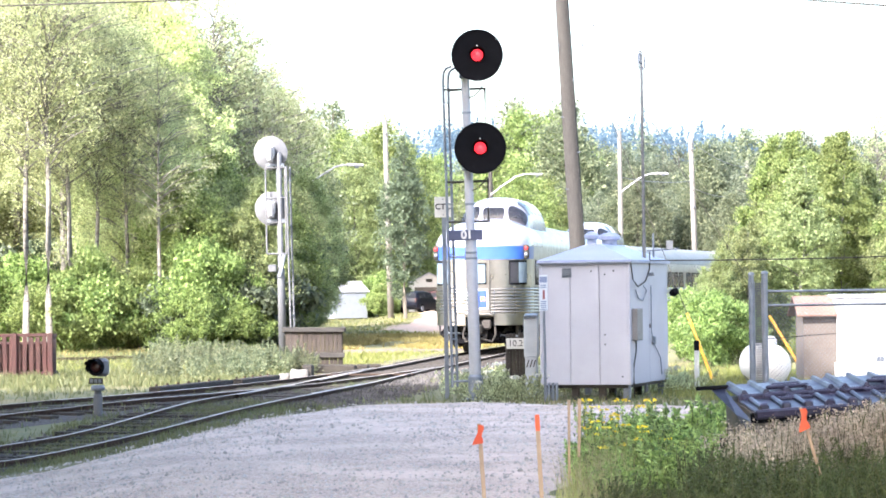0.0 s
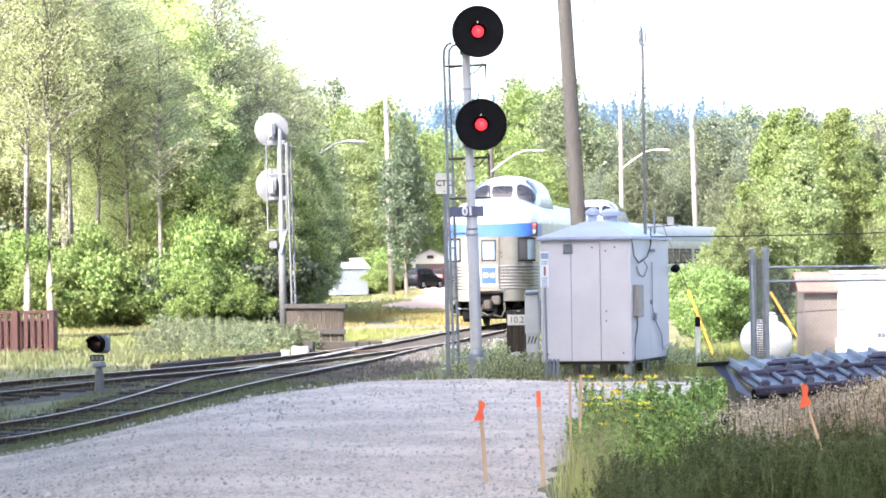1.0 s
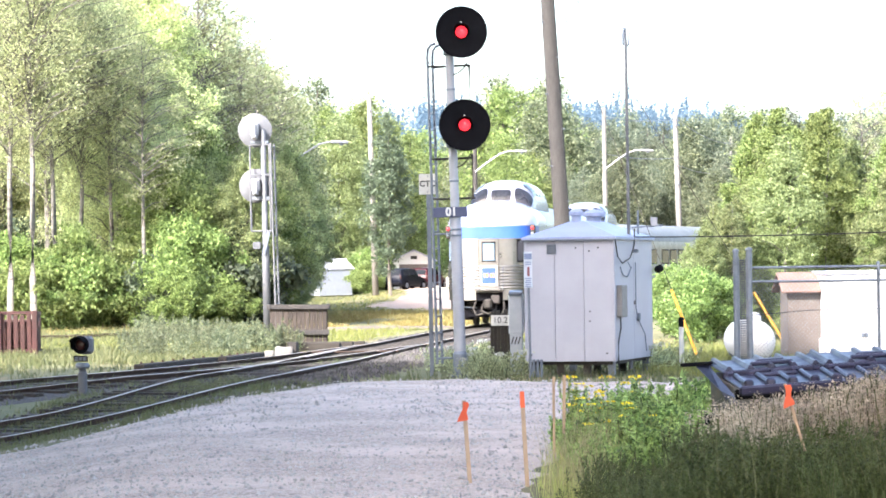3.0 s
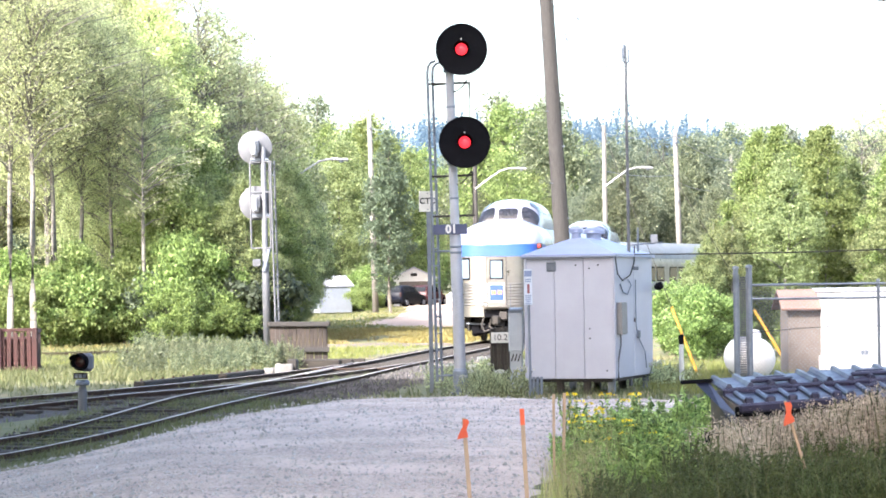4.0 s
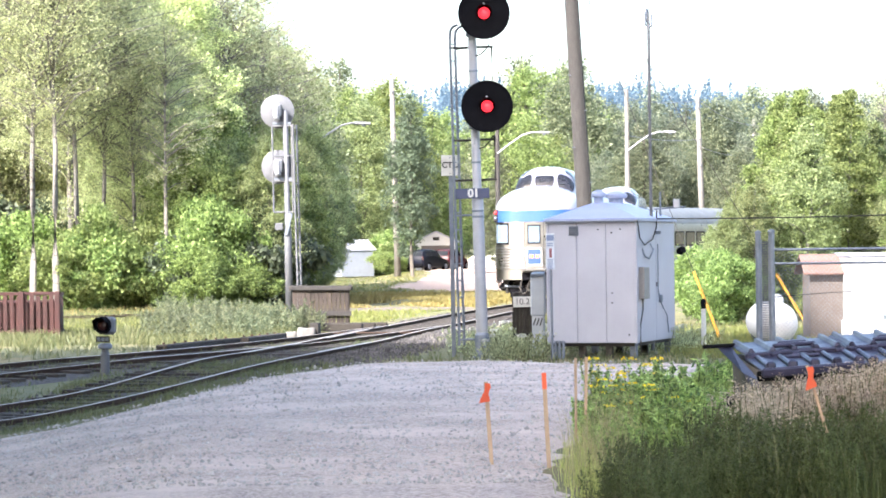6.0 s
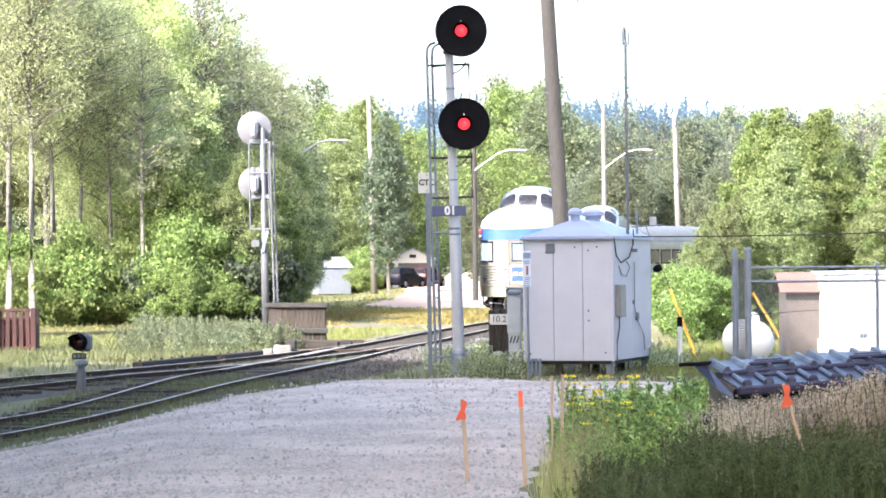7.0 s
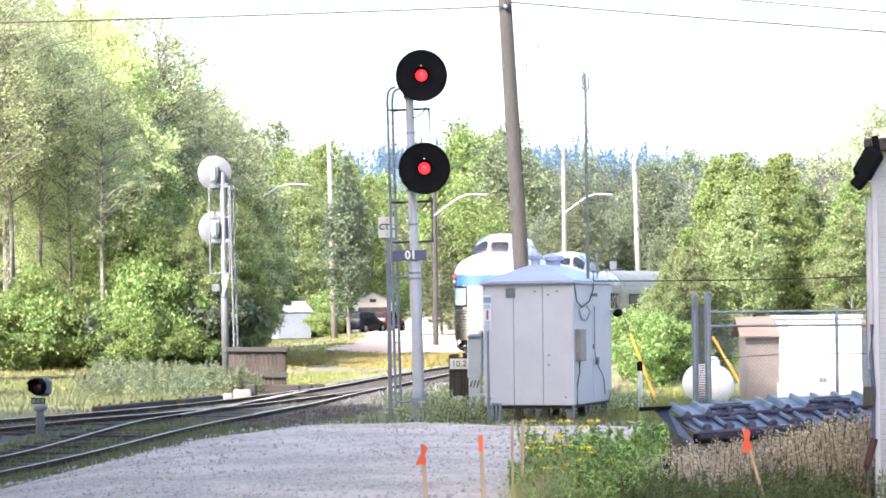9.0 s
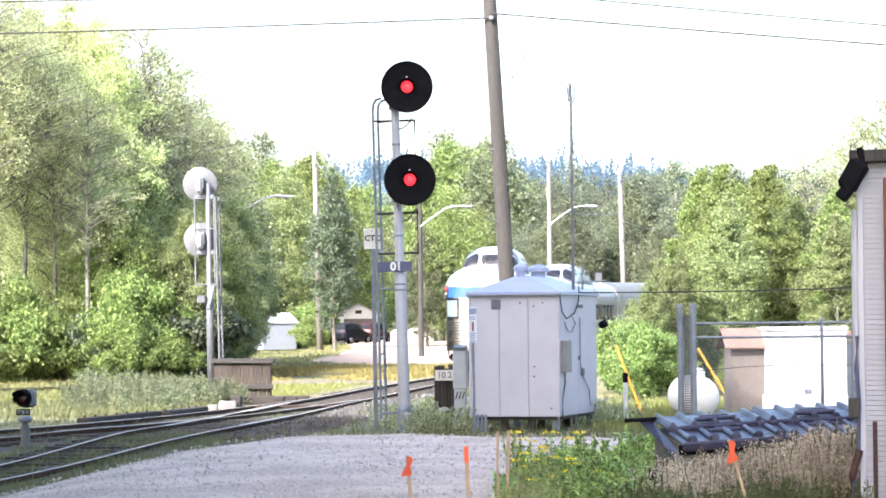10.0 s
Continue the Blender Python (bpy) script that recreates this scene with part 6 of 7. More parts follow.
# ---- plants ----
def leaf_mesh(name, centres, size, mat, parent, rng, slim=0.75, droop=0.0):
    """Many small pointed leaves, each one triangle, at the given centres."""
    n = len(centres)
    d = rng.normal(size=(n, 3))
    d[:, 2] -= droop
    d /= np.linalg.norm(d, axis=1, keepdims=True)
    e = np.cross(d, rng.normal(size=(n, 3)))
    e /= np.linalg.norm(e, axis=1, keepdims=True)
    nrm = np.cross(d, e)
    s = size * 1.15 * rng.uniform(0.6, 1.35, size=(n, 1))
    v = np.empty((n, 3, 3))
    v[:, 0] = centres - d * s * 0.45
    v[:, 1] = centres + e * s * slim * 0.6 + d * s * 0.2
    v[:, 2] = centres - e * s * slim * 0.5 + d * s * rng.uniform(0.25, 0.75, size=(n, 1))
    me = bpy.data.meshes.new(name)
    me.vertices.add(3 * n)
    me.vertices.foreach_set("co", v.reshape(-1).astype(np.float32))
    me.loops.add(3 * n)
    me.loops.foreach_set("vertex_index", np.arange(3 * n, dtype=np.int32))
    me.polygons.add(n)
    me.polygons.foreach_set("loop_start", np.arange(0, 3 * n, 3, dtype=np.int32))
    me.materials.append(mat)
    me.update(calc_edges=True)
    ob = new(name, me)
    ob.parent = parent
    return ob


def cluster_points(rng, height, base, radius, clusters, per, spread, top_heavy=0.5, hollow=0.45):
    """Leaf positions: clumps that fill an uneven crown, denser towards its outside, and the clump centres."""
    cs = []
    while len(cs) < clusters:
        p = rng.uniform(-1, 1, 3)
        q = np.linalg.norm(p)
        if hollow < q < 1:
            lobes = 1 + 0.42 * noise.noise((float(p[0]) * 2.3 + radius, float(p[1]) * 2.3, float(p[2]) * 3.6 + height))
            h = (p[2] + 1) / 2
            taper = (1 - h) ** top_heavy * (0.55 + 0.9 * min(h, 0.5)) * 1.25
            cs.append((p[0] * radius * lobes * taper, p[1] * radius * lobes * taper, base + (height - base) * h * (0.93 + 0.07 * lobes)))
    cs = np.array(cs)
    k = rng.integers(0, clusters, clusters * per)
    sc = spread * rng.uniform(0.35, 1.15, size=(clusters, 1))
    return cs, cs[k] + rng.normal(size=(len(k), 3)) * sc[k] * np.array([1, 1, 0.75])


def wood(name, rng, height, r, bark, parent, targets, bend=0.25, limbs=10, start=0.25):
    """A tapered, slightly bent trunk with limbs that reach into the crown."""
    bm = bmesh.new()
    bx, by = rng.normal(0, bend, 2)
    line = [Vector((bx * (k / 8) ** 1.5 + 0.04 * rng.normal(), by * (k / 8) ** 1.5 + 0.04 * rng.normal(), height * k / 8 - (0.15 if k == 0 else 0))) for k in range(9)]

    def limb(pts, r0, r1, n):
        rings = []
        for i, p in enumerate(pts):
            d = (pts[min(i + 1, len(pts) - 1)] - pts[max(i - 1, 0)]).normalized()
            q = d.to_track_quat("Z", "Y").to_matrix()
            rr = r0 + (r1 - r0) * i / (len(pts) - 1)
            rings.append([bm.verts.new(p + q @ Vector((rr * math.cos(2 * math.pi * j / n), rr * math.sin(2 * math.pi * j / n), 0))) for j in range(n)])
        for u, w in zip(rings, rings[1:]):
            for j in range(n):
                bm.faces.new((u[j], u[(j + 1) % n], w[(j + 1) % n], w[j]))

    limb(line, r, r * 0.15, 8)
    picks = targets[rng.permutation(len(targets))[:limbs]] if len(targets) else []
    for c in picks:
        c = Vector(c)
        h = max(start * height, min(0.92 * height, c.z - 0.5 * math.hypot(c.x, c.y)))
        i = min(7, int(h / height * 8))
        a = line[i].lerp(line[i + 1], h / height * 8 - i)
        mid = a.lerp(c, 0.5) + Vector((0, 0, 0.10 * (c - a).length))
        limb([a, mid, c], r * (0.34 - 0.14 * h / height), 0.012, 4)
    return part(name, bm, bark, parent, "", True)


def tree(label, seed, height, base, radius, trunk, bark, leaf, clusters, per, size, spread, top_heavy=0.5, bend=0.25, limbs=12, hollow=0.45, category="tree", name="broadleaf_tree"):
    rng = np.random.default_rng(seed)
    t = thing(name, pose(0, -400, 0), label, category)
    cs, pts = cluster_points(rng, height, base, radius, clusters, per, spread, top_heavy, hollow)
    wood("trunk", rng, height * 0.96, trunk, bark, t, cs, bend, limbs)
    leaf_mesh("crown", pts, size, leaf, t, rng)
    return t


MASTERS = dict(
    slim_aspen=tree("slender aspen with long pale trunk and thin yellow-green crown", 10, 15.5, 6.0, 3.3, 0.13, BIRCH, LEAF_OLIVE, 240, 72, 0.076, 0.42, 0.30, 0.45, 120, 0.10),
    aspen=tree("tall aspen with pale trunk and thin yellowing leaves", 11, 15.5, 3.2, 3.3, 0.20, BIRCH, LEAF_OLIVE, 300, 115, 0.08, 0.42, 0.35, 0.3, 60, 0.12),
    aspen_green=tree("tall leafy poplar with dense green crown", 12, 14.5, 1.6, 3.0, 0.20, BARK, LEAF_MID, 380, 170, 0.088, 0.34, 0.40, 0.3, 40, 0.3),
    poplar_dark=tree("tall poplar with dark green crown", 13, 14.0, 1.2, 2.8, 0.20, BIRCH, LEAF_DARK, 360, 170, 0.086, 0.33, 0.40, 0.3, 40, 0.3),
    fresh=tree("leafy maple with fresh green crown", 14, 9.0, 0.6, 2.9, 0.16, BARK, LEAF_LIME, 300, 140, 0.12, 0.32, 0.45, 0.2, 12, 0.35),
    olive=tree("broadleaf tree with olive-yellow crown", 15, 12.5, 1.2, 3.1, 0.18, BARK, LEAF_YELLOW, 330, 140, 0.12, 0.36, 0.45, 0.2, 24, 0.3),
    birch=tree("young birch with white trunk and yellow-green leaves", 16, 8.0, 0.7, 1.7, 0.075, BIRCH, LEAF_LIME, 230, 105, 0.085, 0.16, 0.62, 0.15, 26, 0.12),
    birch_green=tree("young poplar with bright green leaves", 17, 7.2, 0.4, 1.6, 0.075, BIRCH, LEAF_YELLOW, 230, 105, 0.085, 0.17, 0.65, 0.15, 20, 0.15),
    wispy=tree("slender half-bare birch with few leaves", 18, 10.5, 4.0, 1.9, 0.10, BIRCH, LEAF_PALE, 130, 42, 0.08, 0.24, 0.18, 0.2, 60, 0.1),
    bush=tree("dense green bush with small leaves", 19, 3.0, 0.0, 1.7, 0.05, BARK, LEAF_HEDGE, 110, 150, 0.1, 0.22, 0.30, 0.1, 10, 0.35, "bush", "bush"),
    # bush_dark carries the shade at the stand's foot in its leaf colour
    bush_dark=tree("dark green bush with shade put into its leaf colour", 20, 3.2, 0.0, 1.7, 0.05, BARK, LEAF_DEEP, 70, 115, 0.145, 0.28, 0.30, 0.1, 10, 0.35, "bush", "bush"),
    bush_lime=tree("bright green sunlit leafy bush", 21, 2.4, 0.0, 1.4, 0.04, BARK, LEAF_LIME, 100, 140, 0.09, 0.18, 0.30, 0.1, 10, 0.35, "bush", "bush"),
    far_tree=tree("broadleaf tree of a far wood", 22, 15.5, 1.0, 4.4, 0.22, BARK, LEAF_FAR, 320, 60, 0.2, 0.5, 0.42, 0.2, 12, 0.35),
    far_lime=tree("light green broadleaf tree of a far wood", 23, 15.0, 1.0, 4.4, 0.22, BARK, LEAF_LIME, 320, 60, 0.2, 0.5, 0.42, 0.2, 12, 0.35),
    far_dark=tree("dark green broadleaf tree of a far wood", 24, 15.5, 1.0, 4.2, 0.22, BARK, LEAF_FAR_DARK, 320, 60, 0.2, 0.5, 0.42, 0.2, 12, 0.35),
    cedar=tree("dense dark green columnar tree", 25, 11.9, 0.9, 1.9, 0.14, BARK, LEAF_DEEP, 320, 60, 0.13, 0.26, 0.42, 0.15, 8, 0.2, "tree", "columnar_tree"),
)


USED = set()


def plant(kind, x, y, scale=1.0, turn=0.0, lean=0.0, tall=1.0):
    m = pose(x, y, ground_z(x, y), 0, lean, turn) @ Matrix.Diagonal((scale, scale, scale * tall, 1))
    if kind not in USED:
        USED.add(kind)
        MASTERS[kind].matrix_basis = m
        return MASTERS[kind]
    c = copy_thing(MASTERS[kind], m)
    c.matrix_basis = m
    return c


def bearing(u, d):
    """Across from the line of sight at distance d, u in hundredths of a radian."""
    return u / 100 * d


def woods():
    rng = random.Random(21)
    # tall stand by the yard track
    for kind, u, d, s in (("slim_aspen", -14.95, 97, 0.98), ("slim_aspen", -14.12, 96.5, 1.0), ("slim_aspen", -16.4, 98, 1.0), ("slim_aspen", -13.3, 99, 0.93), ("slim_aspen", -12.5, 101, 0.84), ("slim_aspen", -11.2, 101, 0.78), ("wispy", -10.2, 99.5, 1.0), ("aspen", -15.2, 110, 1.02), ("aspen", -13.5, 108, 1.0), ("aspen", -16.6, 112, 1.05), ("aspen", -12.4, 112, 0.95),
                          ("aspen_green", -15.5, 118, 1.08), ("aspen_green", -13.2, 119, 1.05), ("poplar_dark", -11.9, 115, 1.08), ("aspen_green", -11.0, 114, 1.06), ("aspen_green", -10.1, 112, 1.0), ("poplar_dark", -11.3, 110, 0.9),
                          ("poplar_dark", -10.9, 121, 1.08), ("aspen", -10.0, 124, 0.98), ("wispy", -9.4, 124, 1.54), ("olive", -8.9, 130, 1.04), ("wispy", -8.7, 118, 1.48), ("wispy", -8.0, 120, 1.40), ("wispy", -7.3, 126, 1.36), ("wispy", -6.7, 128, 1.28), ("wispy", -6.2, 132, 1.28), ("wispy", -5.6, 138, 1.2),
                          ("aspen_green", -18.0, 116, 1.05), ("olive", -17.6, 110, 1.0)):
        plant(kind, bearing(u, d), d, s, rng.uniform(0, 360), rng.uniform(-2, 2))
    for kind, u, d, s in (("olive", -8.3, 134, 1.08), ("fresh", -7.9, 108, 0.86), ("olive", -7.4, 138, 1.1), ("fresh", -7.2, 126, 0.9), ("olive", -6.4, 146, 1.1), ("olive", -5.7, 150, 1.05),
                          ("aspen_green", -7.9, 146, 0.95), ("far_tree", -5.3, 160, 0.80), ("olive", -5.6, 168, 1.08), ("fresh", -5.15, 143, 0.80), ("fresh", -5.6, 121, 0.62), ("olive", -5.05, 117, 0.48), ("fresh", -6.0, 140, 0.7), ("far_lime", -4.2, 246, 0.9)):
        plant(kind, bearing(u, d), d, s, rng.uniform(0, 360), rng.uniform(-2, 2))
    # tall unseen grove by the tracks, added to shade lot, hut and near rails
    for kind, x, y, s in (("aspen_green", -12.4, 35.9, 1.25), ("aspen_green", -14.8, 32.8, 1.42), ("poplar_dark", -17.5, 30.5, 1.45), ("aspen_green", -16.5, 34.6, 1.4), ("aspen_green", -20.5, 27.5, 1.5), ("poplar_dark", -19.6, 32.4, 1.5), ("aspen_green", -23.5, 24.5, 1.5), ("aspen_green", -16.4, 42.2, 1.1),
                          ("aspen_green", -9.3, 28.2, 1.15), ("poplar_dark", -11.0, 24.6, 1.8), ("aspen_green", -12.9, 20.6, 1.3), ("aspen_green", -14.6, 16.6, 1.35), ("poplar_dark", -15.6, 12.2, 1.35), ("aspen_green", -16.2, 7.5, 1.4), ("aspen_green", -17.0, 2.5, 1.4), ("poplar_dark", -18.0, -3.0, 1.4),
                          ("aspen_green", -19.4, 11.0, 1.45), ("aspen_green", -20.0, 5.5, 1.5), ("poplar_dark", -21.5, -1.0, 1.5), ("aspen_green", -12.5, -6.0, 1.4), ("aspen_green", -18.5, 15.6, 1.35),
                          ("aspen_green", -13.2, 31.8, 1.85), ("aspen_green", -9.6, 27.2, 1.85), ("aspen_green", -12.0, 36.6, 1.5), ("poplar_dark", -15.4, 28.9, 1.95), ("aspen_green", -17.3, 26.9, 1.7), ("aspen_green", -16.0, 30.9, 1.65), ("aspen_green", -13.4, 2.8, 1.7), ("poplar_dark", -12.9, 7.8, 1.65), ("aspen_green", -12.4, 12.4, 1.5), ("aspen_green", -10.6, 26.0, 1.9), ("aspen_green", -11.6, 18.2, 1.65), ("aspen_green", -10.6, 22.4, 1.7), ("aspen_green", -15.0, 0.2, 1.75), ("aspen_green", -12.3, -1.0, 1.85), ("aspen_green", -9.8, -4.5, 1.7), ("aspen_green", -10.5, -1.5, 1.6)):
        plant(kind, x, y, s, rng.uniform(0, 360), rng.uniform(-2, 2))
    # low growth at the foot of the stand
    for k in range(26):
        u = -13.9 + 6.6 * (k + rng.uniform(-0.6, 0.6)) / 25
        d = rng.uniform(98, 106)
        plant(rng.choice(("bush", "bush", "bush_lime", "bush")), bearing(u, d), d, rng.uniform(0.6, 1.15), rng.uniform(0, 360), rng.uniform(-8, 8), rng.uniform(0.8, 1.35))
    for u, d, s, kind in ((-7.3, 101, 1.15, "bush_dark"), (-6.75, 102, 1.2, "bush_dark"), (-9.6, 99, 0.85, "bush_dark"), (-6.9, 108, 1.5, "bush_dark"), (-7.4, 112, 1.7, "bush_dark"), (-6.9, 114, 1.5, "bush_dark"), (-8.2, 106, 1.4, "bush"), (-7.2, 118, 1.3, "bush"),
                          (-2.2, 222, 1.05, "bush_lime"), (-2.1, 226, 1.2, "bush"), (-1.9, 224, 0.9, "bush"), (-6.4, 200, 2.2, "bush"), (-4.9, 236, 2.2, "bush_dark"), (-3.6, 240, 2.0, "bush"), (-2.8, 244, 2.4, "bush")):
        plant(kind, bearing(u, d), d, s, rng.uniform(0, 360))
    for kind, u, d, sc in (("poplar_dark", -11.0, 104, 0.85), ("fresh", -9.1, 101, 0.74), ("fresh", -8.5, 102, 0.62), ("olive", -6.5, 101, 0.50), ("olive", -7.9, 103, 0.5), ("fresh", -5.7, 104, 0.62), ("fresh", -5.35, 106, 0.5), ("olive", -6.3, 106, 0.55), ("olive", -5.3, 108, 0.5), ("bush", -15.2, 106, 1.2), ("bush_dark", -16.2, 108, 1.3), ("bush", -17.0, 107, 1.3), ("bush_dark", -17.9, 109, 1.4), ("bush_dark", -14.6, 109, 1.3), ("aspen_green", -17.2, 122, 0.95), ("aspen_green", -16.2, 126, 1.0)):
        plant(kind, bearing(u, d), d, sc, rng.uniform(0, 360))
    plant("cedar", bearing(-1.4, 196), 196, 1.06, 30)
    for u, d, sc in ((-4.9, 119, 0.60), (-4.55, 121, 0.5), (-4.75, 116, 0.42)):
        plant("olive", bearing(u, d), d, sc, rng.uniform(0, 360))
    plant("far_lime", bearing(-2.5, 250), 250, 0.85, 60)
    for u, d, sc in ((-0.65, 262, 0.98), (-0.1, 280, 1.06), (-0.95, 290, 1.05)):
        plant("far_lime", bearing(u, d), d, sc, 90 * u)
    # wood behind the train
    for k in range(46):
        u = -6.4 + 24.5 * (k + rng.uniform(-0.4, 0.4)) / 45
        d = rng.uniform(225, 265) if not -1.9 < u < 1.5 else rng.uniform(335, 360)
        s = rng.uniform(0.93, 1.07) * d / 245
        if -1.9 < u < 1.5:
            s *= 0.72 if -1.3 < u < 0.7 else 0.84
        s *= 1.14 if u < 5 else 0.97
        kind = rng.choice(("far_tree", "far_lime", "far_lime", "olive")) if u < 4.2 else rng.choice(("far_tree", "far_dark", "far_tree", "far_dark"))
        plant(kind, bearing(u, d), d, s * (1.15 if kind == "olive" else 1), rng.uniform(0, 360))
    for k in range(18):
        u = -5 + 16 * (k + rng.uniform(-0.4, 0.4)) / 17
        d = rng.uniform(196, 218)
        if -5.3 < u < 1.2:
            continue
        kind = rng.choice(("far_lime", "far_tree")) if u < 5 else rng.choice(("far_dark", "far_tree"))
        plant(kind, bearing(u, d), d, rng.uniform(0.55, 0.82), rng.uniform(0, 360))
    # young trees on the near side of the curve
    for k in range(34):
        u = 10.75 + 9.4 * (k + rng.uniform(-0.4, 0.4)) / 33
        d = rng.uniform(74, 90)
        kind = rng.choice(("birch", "birch", "birch_green")) if u > 13.2 else rng.choice(("birch_green", "birch_green", "birch"))
        plant(kind, bearing(u, d), d, rng.uniform(0.62, 0.86) * (1 - 0.12 * smooth_step(13, 10.8, u)) * d / 82, rng.uniform(0, 360), rng.uniform(-2, 2))
    for u, d, s in ((9.3, 74, 0.36), (9.9, 72, 0.44), (10.3, 76, 0.52), (10.8, 73, 0.5)):
        plant("birch_green", bearing(u, d), d, s, rng.uniform(0, 360))
    for u, s in ((17.2, 0.80), (17.9, 0.84), (18.6, 0.9), (15.9, 0.72)):
        plant("wispy", bearing(u, 88), 88, s, rng.uniform(0, 360), rng.uniform(-3, 3))
    for k in range(15):
        u = 8.6 + 12 * (k + rng.uniform(-0.4, 0.4)) / 14
        d = rng.uniform(70, 79)
        plant(rng.choice(("bush_lime", "bush_lime", "bush")), bearing(u, d), d, rng.uniform(0.42, 0.72), rng.uniform(0, 360))


woods()


def far_woods():
    """Wooded ridge far behind, hazed blue in its own colour: one mass of ragged spruces and its slope."""
    haze = bpy.data.materials.new("distant_hazed_wood")
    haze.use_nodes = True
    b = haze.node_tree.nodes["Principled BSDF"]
    # distance haze put in as a blue base colour and a faint glow
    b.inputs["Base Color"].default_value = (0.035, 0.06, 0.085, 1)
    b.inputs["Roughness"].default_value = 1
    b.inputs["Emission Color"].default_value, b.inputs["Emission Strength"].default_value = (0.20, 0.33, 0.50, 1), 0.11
    rng = np.random.default_rng(31)

    def ridge_z(x, y):
        r = 57 + 9 * noise.noise((x * 0.008, 0.3, 0)) + 6 * noise.noise((x * 0.03, 1.3, 0))
        return r * smooth_step(1000, 1300, y) + 10

    n = 3000
    xs, ys = rng.uniform(-330, 330, n), rng.uniform(1080, 1330, n)
    zs = np.array([ridge_z(float(x), float(y)) for x, y in zip(xs, ys)])
    hs = rng.uniform(7, 12, n) * np.where(rng.random(n) < 0.10, 1.45, 1.0)
    k = np.repeat(np.arange(n), 70)
    f = rng.uniform(0, 1, len(k)) ** 1.4
    rr = hs[k] * 0.24 * (1.05 - f) * rng.uniform(0, 1, len(k)) ** 0.5
    a = rng.uniform(0, 6.283, len(k))
    pts = np.stack([xs[k] + rr * np.cos(a), ys[k] + rr * np.sin(a), zs[k] + hs[k] * f], axis=1)
    verts, faces = [], []
    cols = [-700 + 35 * i for i in range(41)]
    for y in (900, 1000, 1080, 1160, 1240, 1320, 1400):
        for x in cols:
            verts.append((x, y, ridge_z(x, y) + 1))
    for r in range(6):
        for c in range(40):
            q = r * 41 + c
            faces.append((q, q + 1, q + 42, q + 41))
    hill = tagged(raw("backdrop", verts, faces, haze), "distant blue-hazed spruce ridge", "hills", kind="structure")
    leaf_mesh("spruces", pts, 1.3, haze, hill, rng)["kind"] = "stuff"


far_woods()


def on_track_bed(x, y, margin=1.5):
    for line in (MAIN, SIDE):
        for p in line[::2]:
            if abs(p.x - x) < margin and abs(p.y - y) < margin and math.hypot(p.x - x, p.y - y) < margin:
                return True
    return False


def inside_outline(outline, x, y):
    c = False
    for (x1, y1), (x2, y2) in zip(outline, outline[1:] + outline[:1]):
        if (y1 > y) != (y2 > y) and x < (x2 - x1) * (y - y1) / (y2 - y1) + x1:
            c = not c
    return c


def in_lot(x, y):
    c = False
    for (x1, y1), (x2, y2) in zip(LOT, LOT[1:] + LOT[:1]):
        if (y1 > y) != (y2 > y) and x < (x2 - x1) * (y - y1) / (y2 - y1) + x1:
            c = not c
    return c


def blades(name, spots, h, w, per, mat, label, spread=0.12, seed=1, lean=0.35):
    """Tufts of grass: narrow bent triangles; spots are x, y, height factor."""
    rng = np.random.default_rng(seed)
    s = np.repeat(np.array(spots), per, axis=0)
    n = len(s)
    root = s[:, :2] + rng.normal(size=(n, 2)) * spread
    z = np.array([ground_z(float(a), float(b)) for a, b in root]) - 0.02
    hh = h * s[:, 2] * rng.uniform(0.45, 1.15, n)
    a = rng.uniform(0, 2 * math.pi, n)
    bend = hh[:, None] * rng.normal(size=(n, 2)) * lean
    side = np.stack([np.cos(a), np.sin(a)], axis=1) * w * rng.uniform(0.6, 1.4, (n, 1))
    v = np.empty((n, 5, 3))
    for k, (f, g, ht) in enumerate(((-1, 0, 0), (1, 0, 0), (0.7, 0.3, 0.6), (-0.7, 0.3, 0.6), (0, 1.0, 1.0))):
        v[:, k, :2] = root + side * f + bend * g
        v[:, k, 2] = z + hh * ht
    me = bpy.data.meshes.new(name)
    me.vertices.add(5 * n)
    me.vertices.foreach_set("co", v.reshape(-1).astype(np.float32))
    idx = (np.arange(n)[:, None] * 5 + np.array([0, 1, 2, 3, 3, 2, 4])).reshape(-1).astype(np.int32)
    me.loops.add(7 * n)
    me.loops.foreach_set("vertex_index", idx)
    me.polygons.add(2 * n)
    st = np.stack([np.arange(n) * 7, np.arange(n) * 7 + 4], axis=1).reshape(-1).astype(np.int32)
    me.polygons.foreach_set("loop_start", st)
    me.materials.append(mat)
    me.update(calc_edges=True)
    return tagged(new(name, me), label, "grass", kind="stuff")


def scatter(n, x0, x1, y0, y1, seed, ok=None, f0=0.5, f1=1.2):
    rng = random.Random(seed)
    out = []
    for k in range(n):
        y = y0 + (y1 - y0) * rng.random() ** 1.3
        half = 0.185 * y
        x = rng.uniform(max(x0, -half - 2), min(x1, half + 2))
        if ok is None or ok(x, y):
            out.append((x, y, rng.uniform(f0, f1)))
    return out


def open_ground(x, y):
    return not in_lot(x, y) and not inside_outline(DRIVE, x, y) and not on_track_bed(x, y, 2.3 + 0.5 * noise.noise((x * 0.5, y * 0.5, 7)))


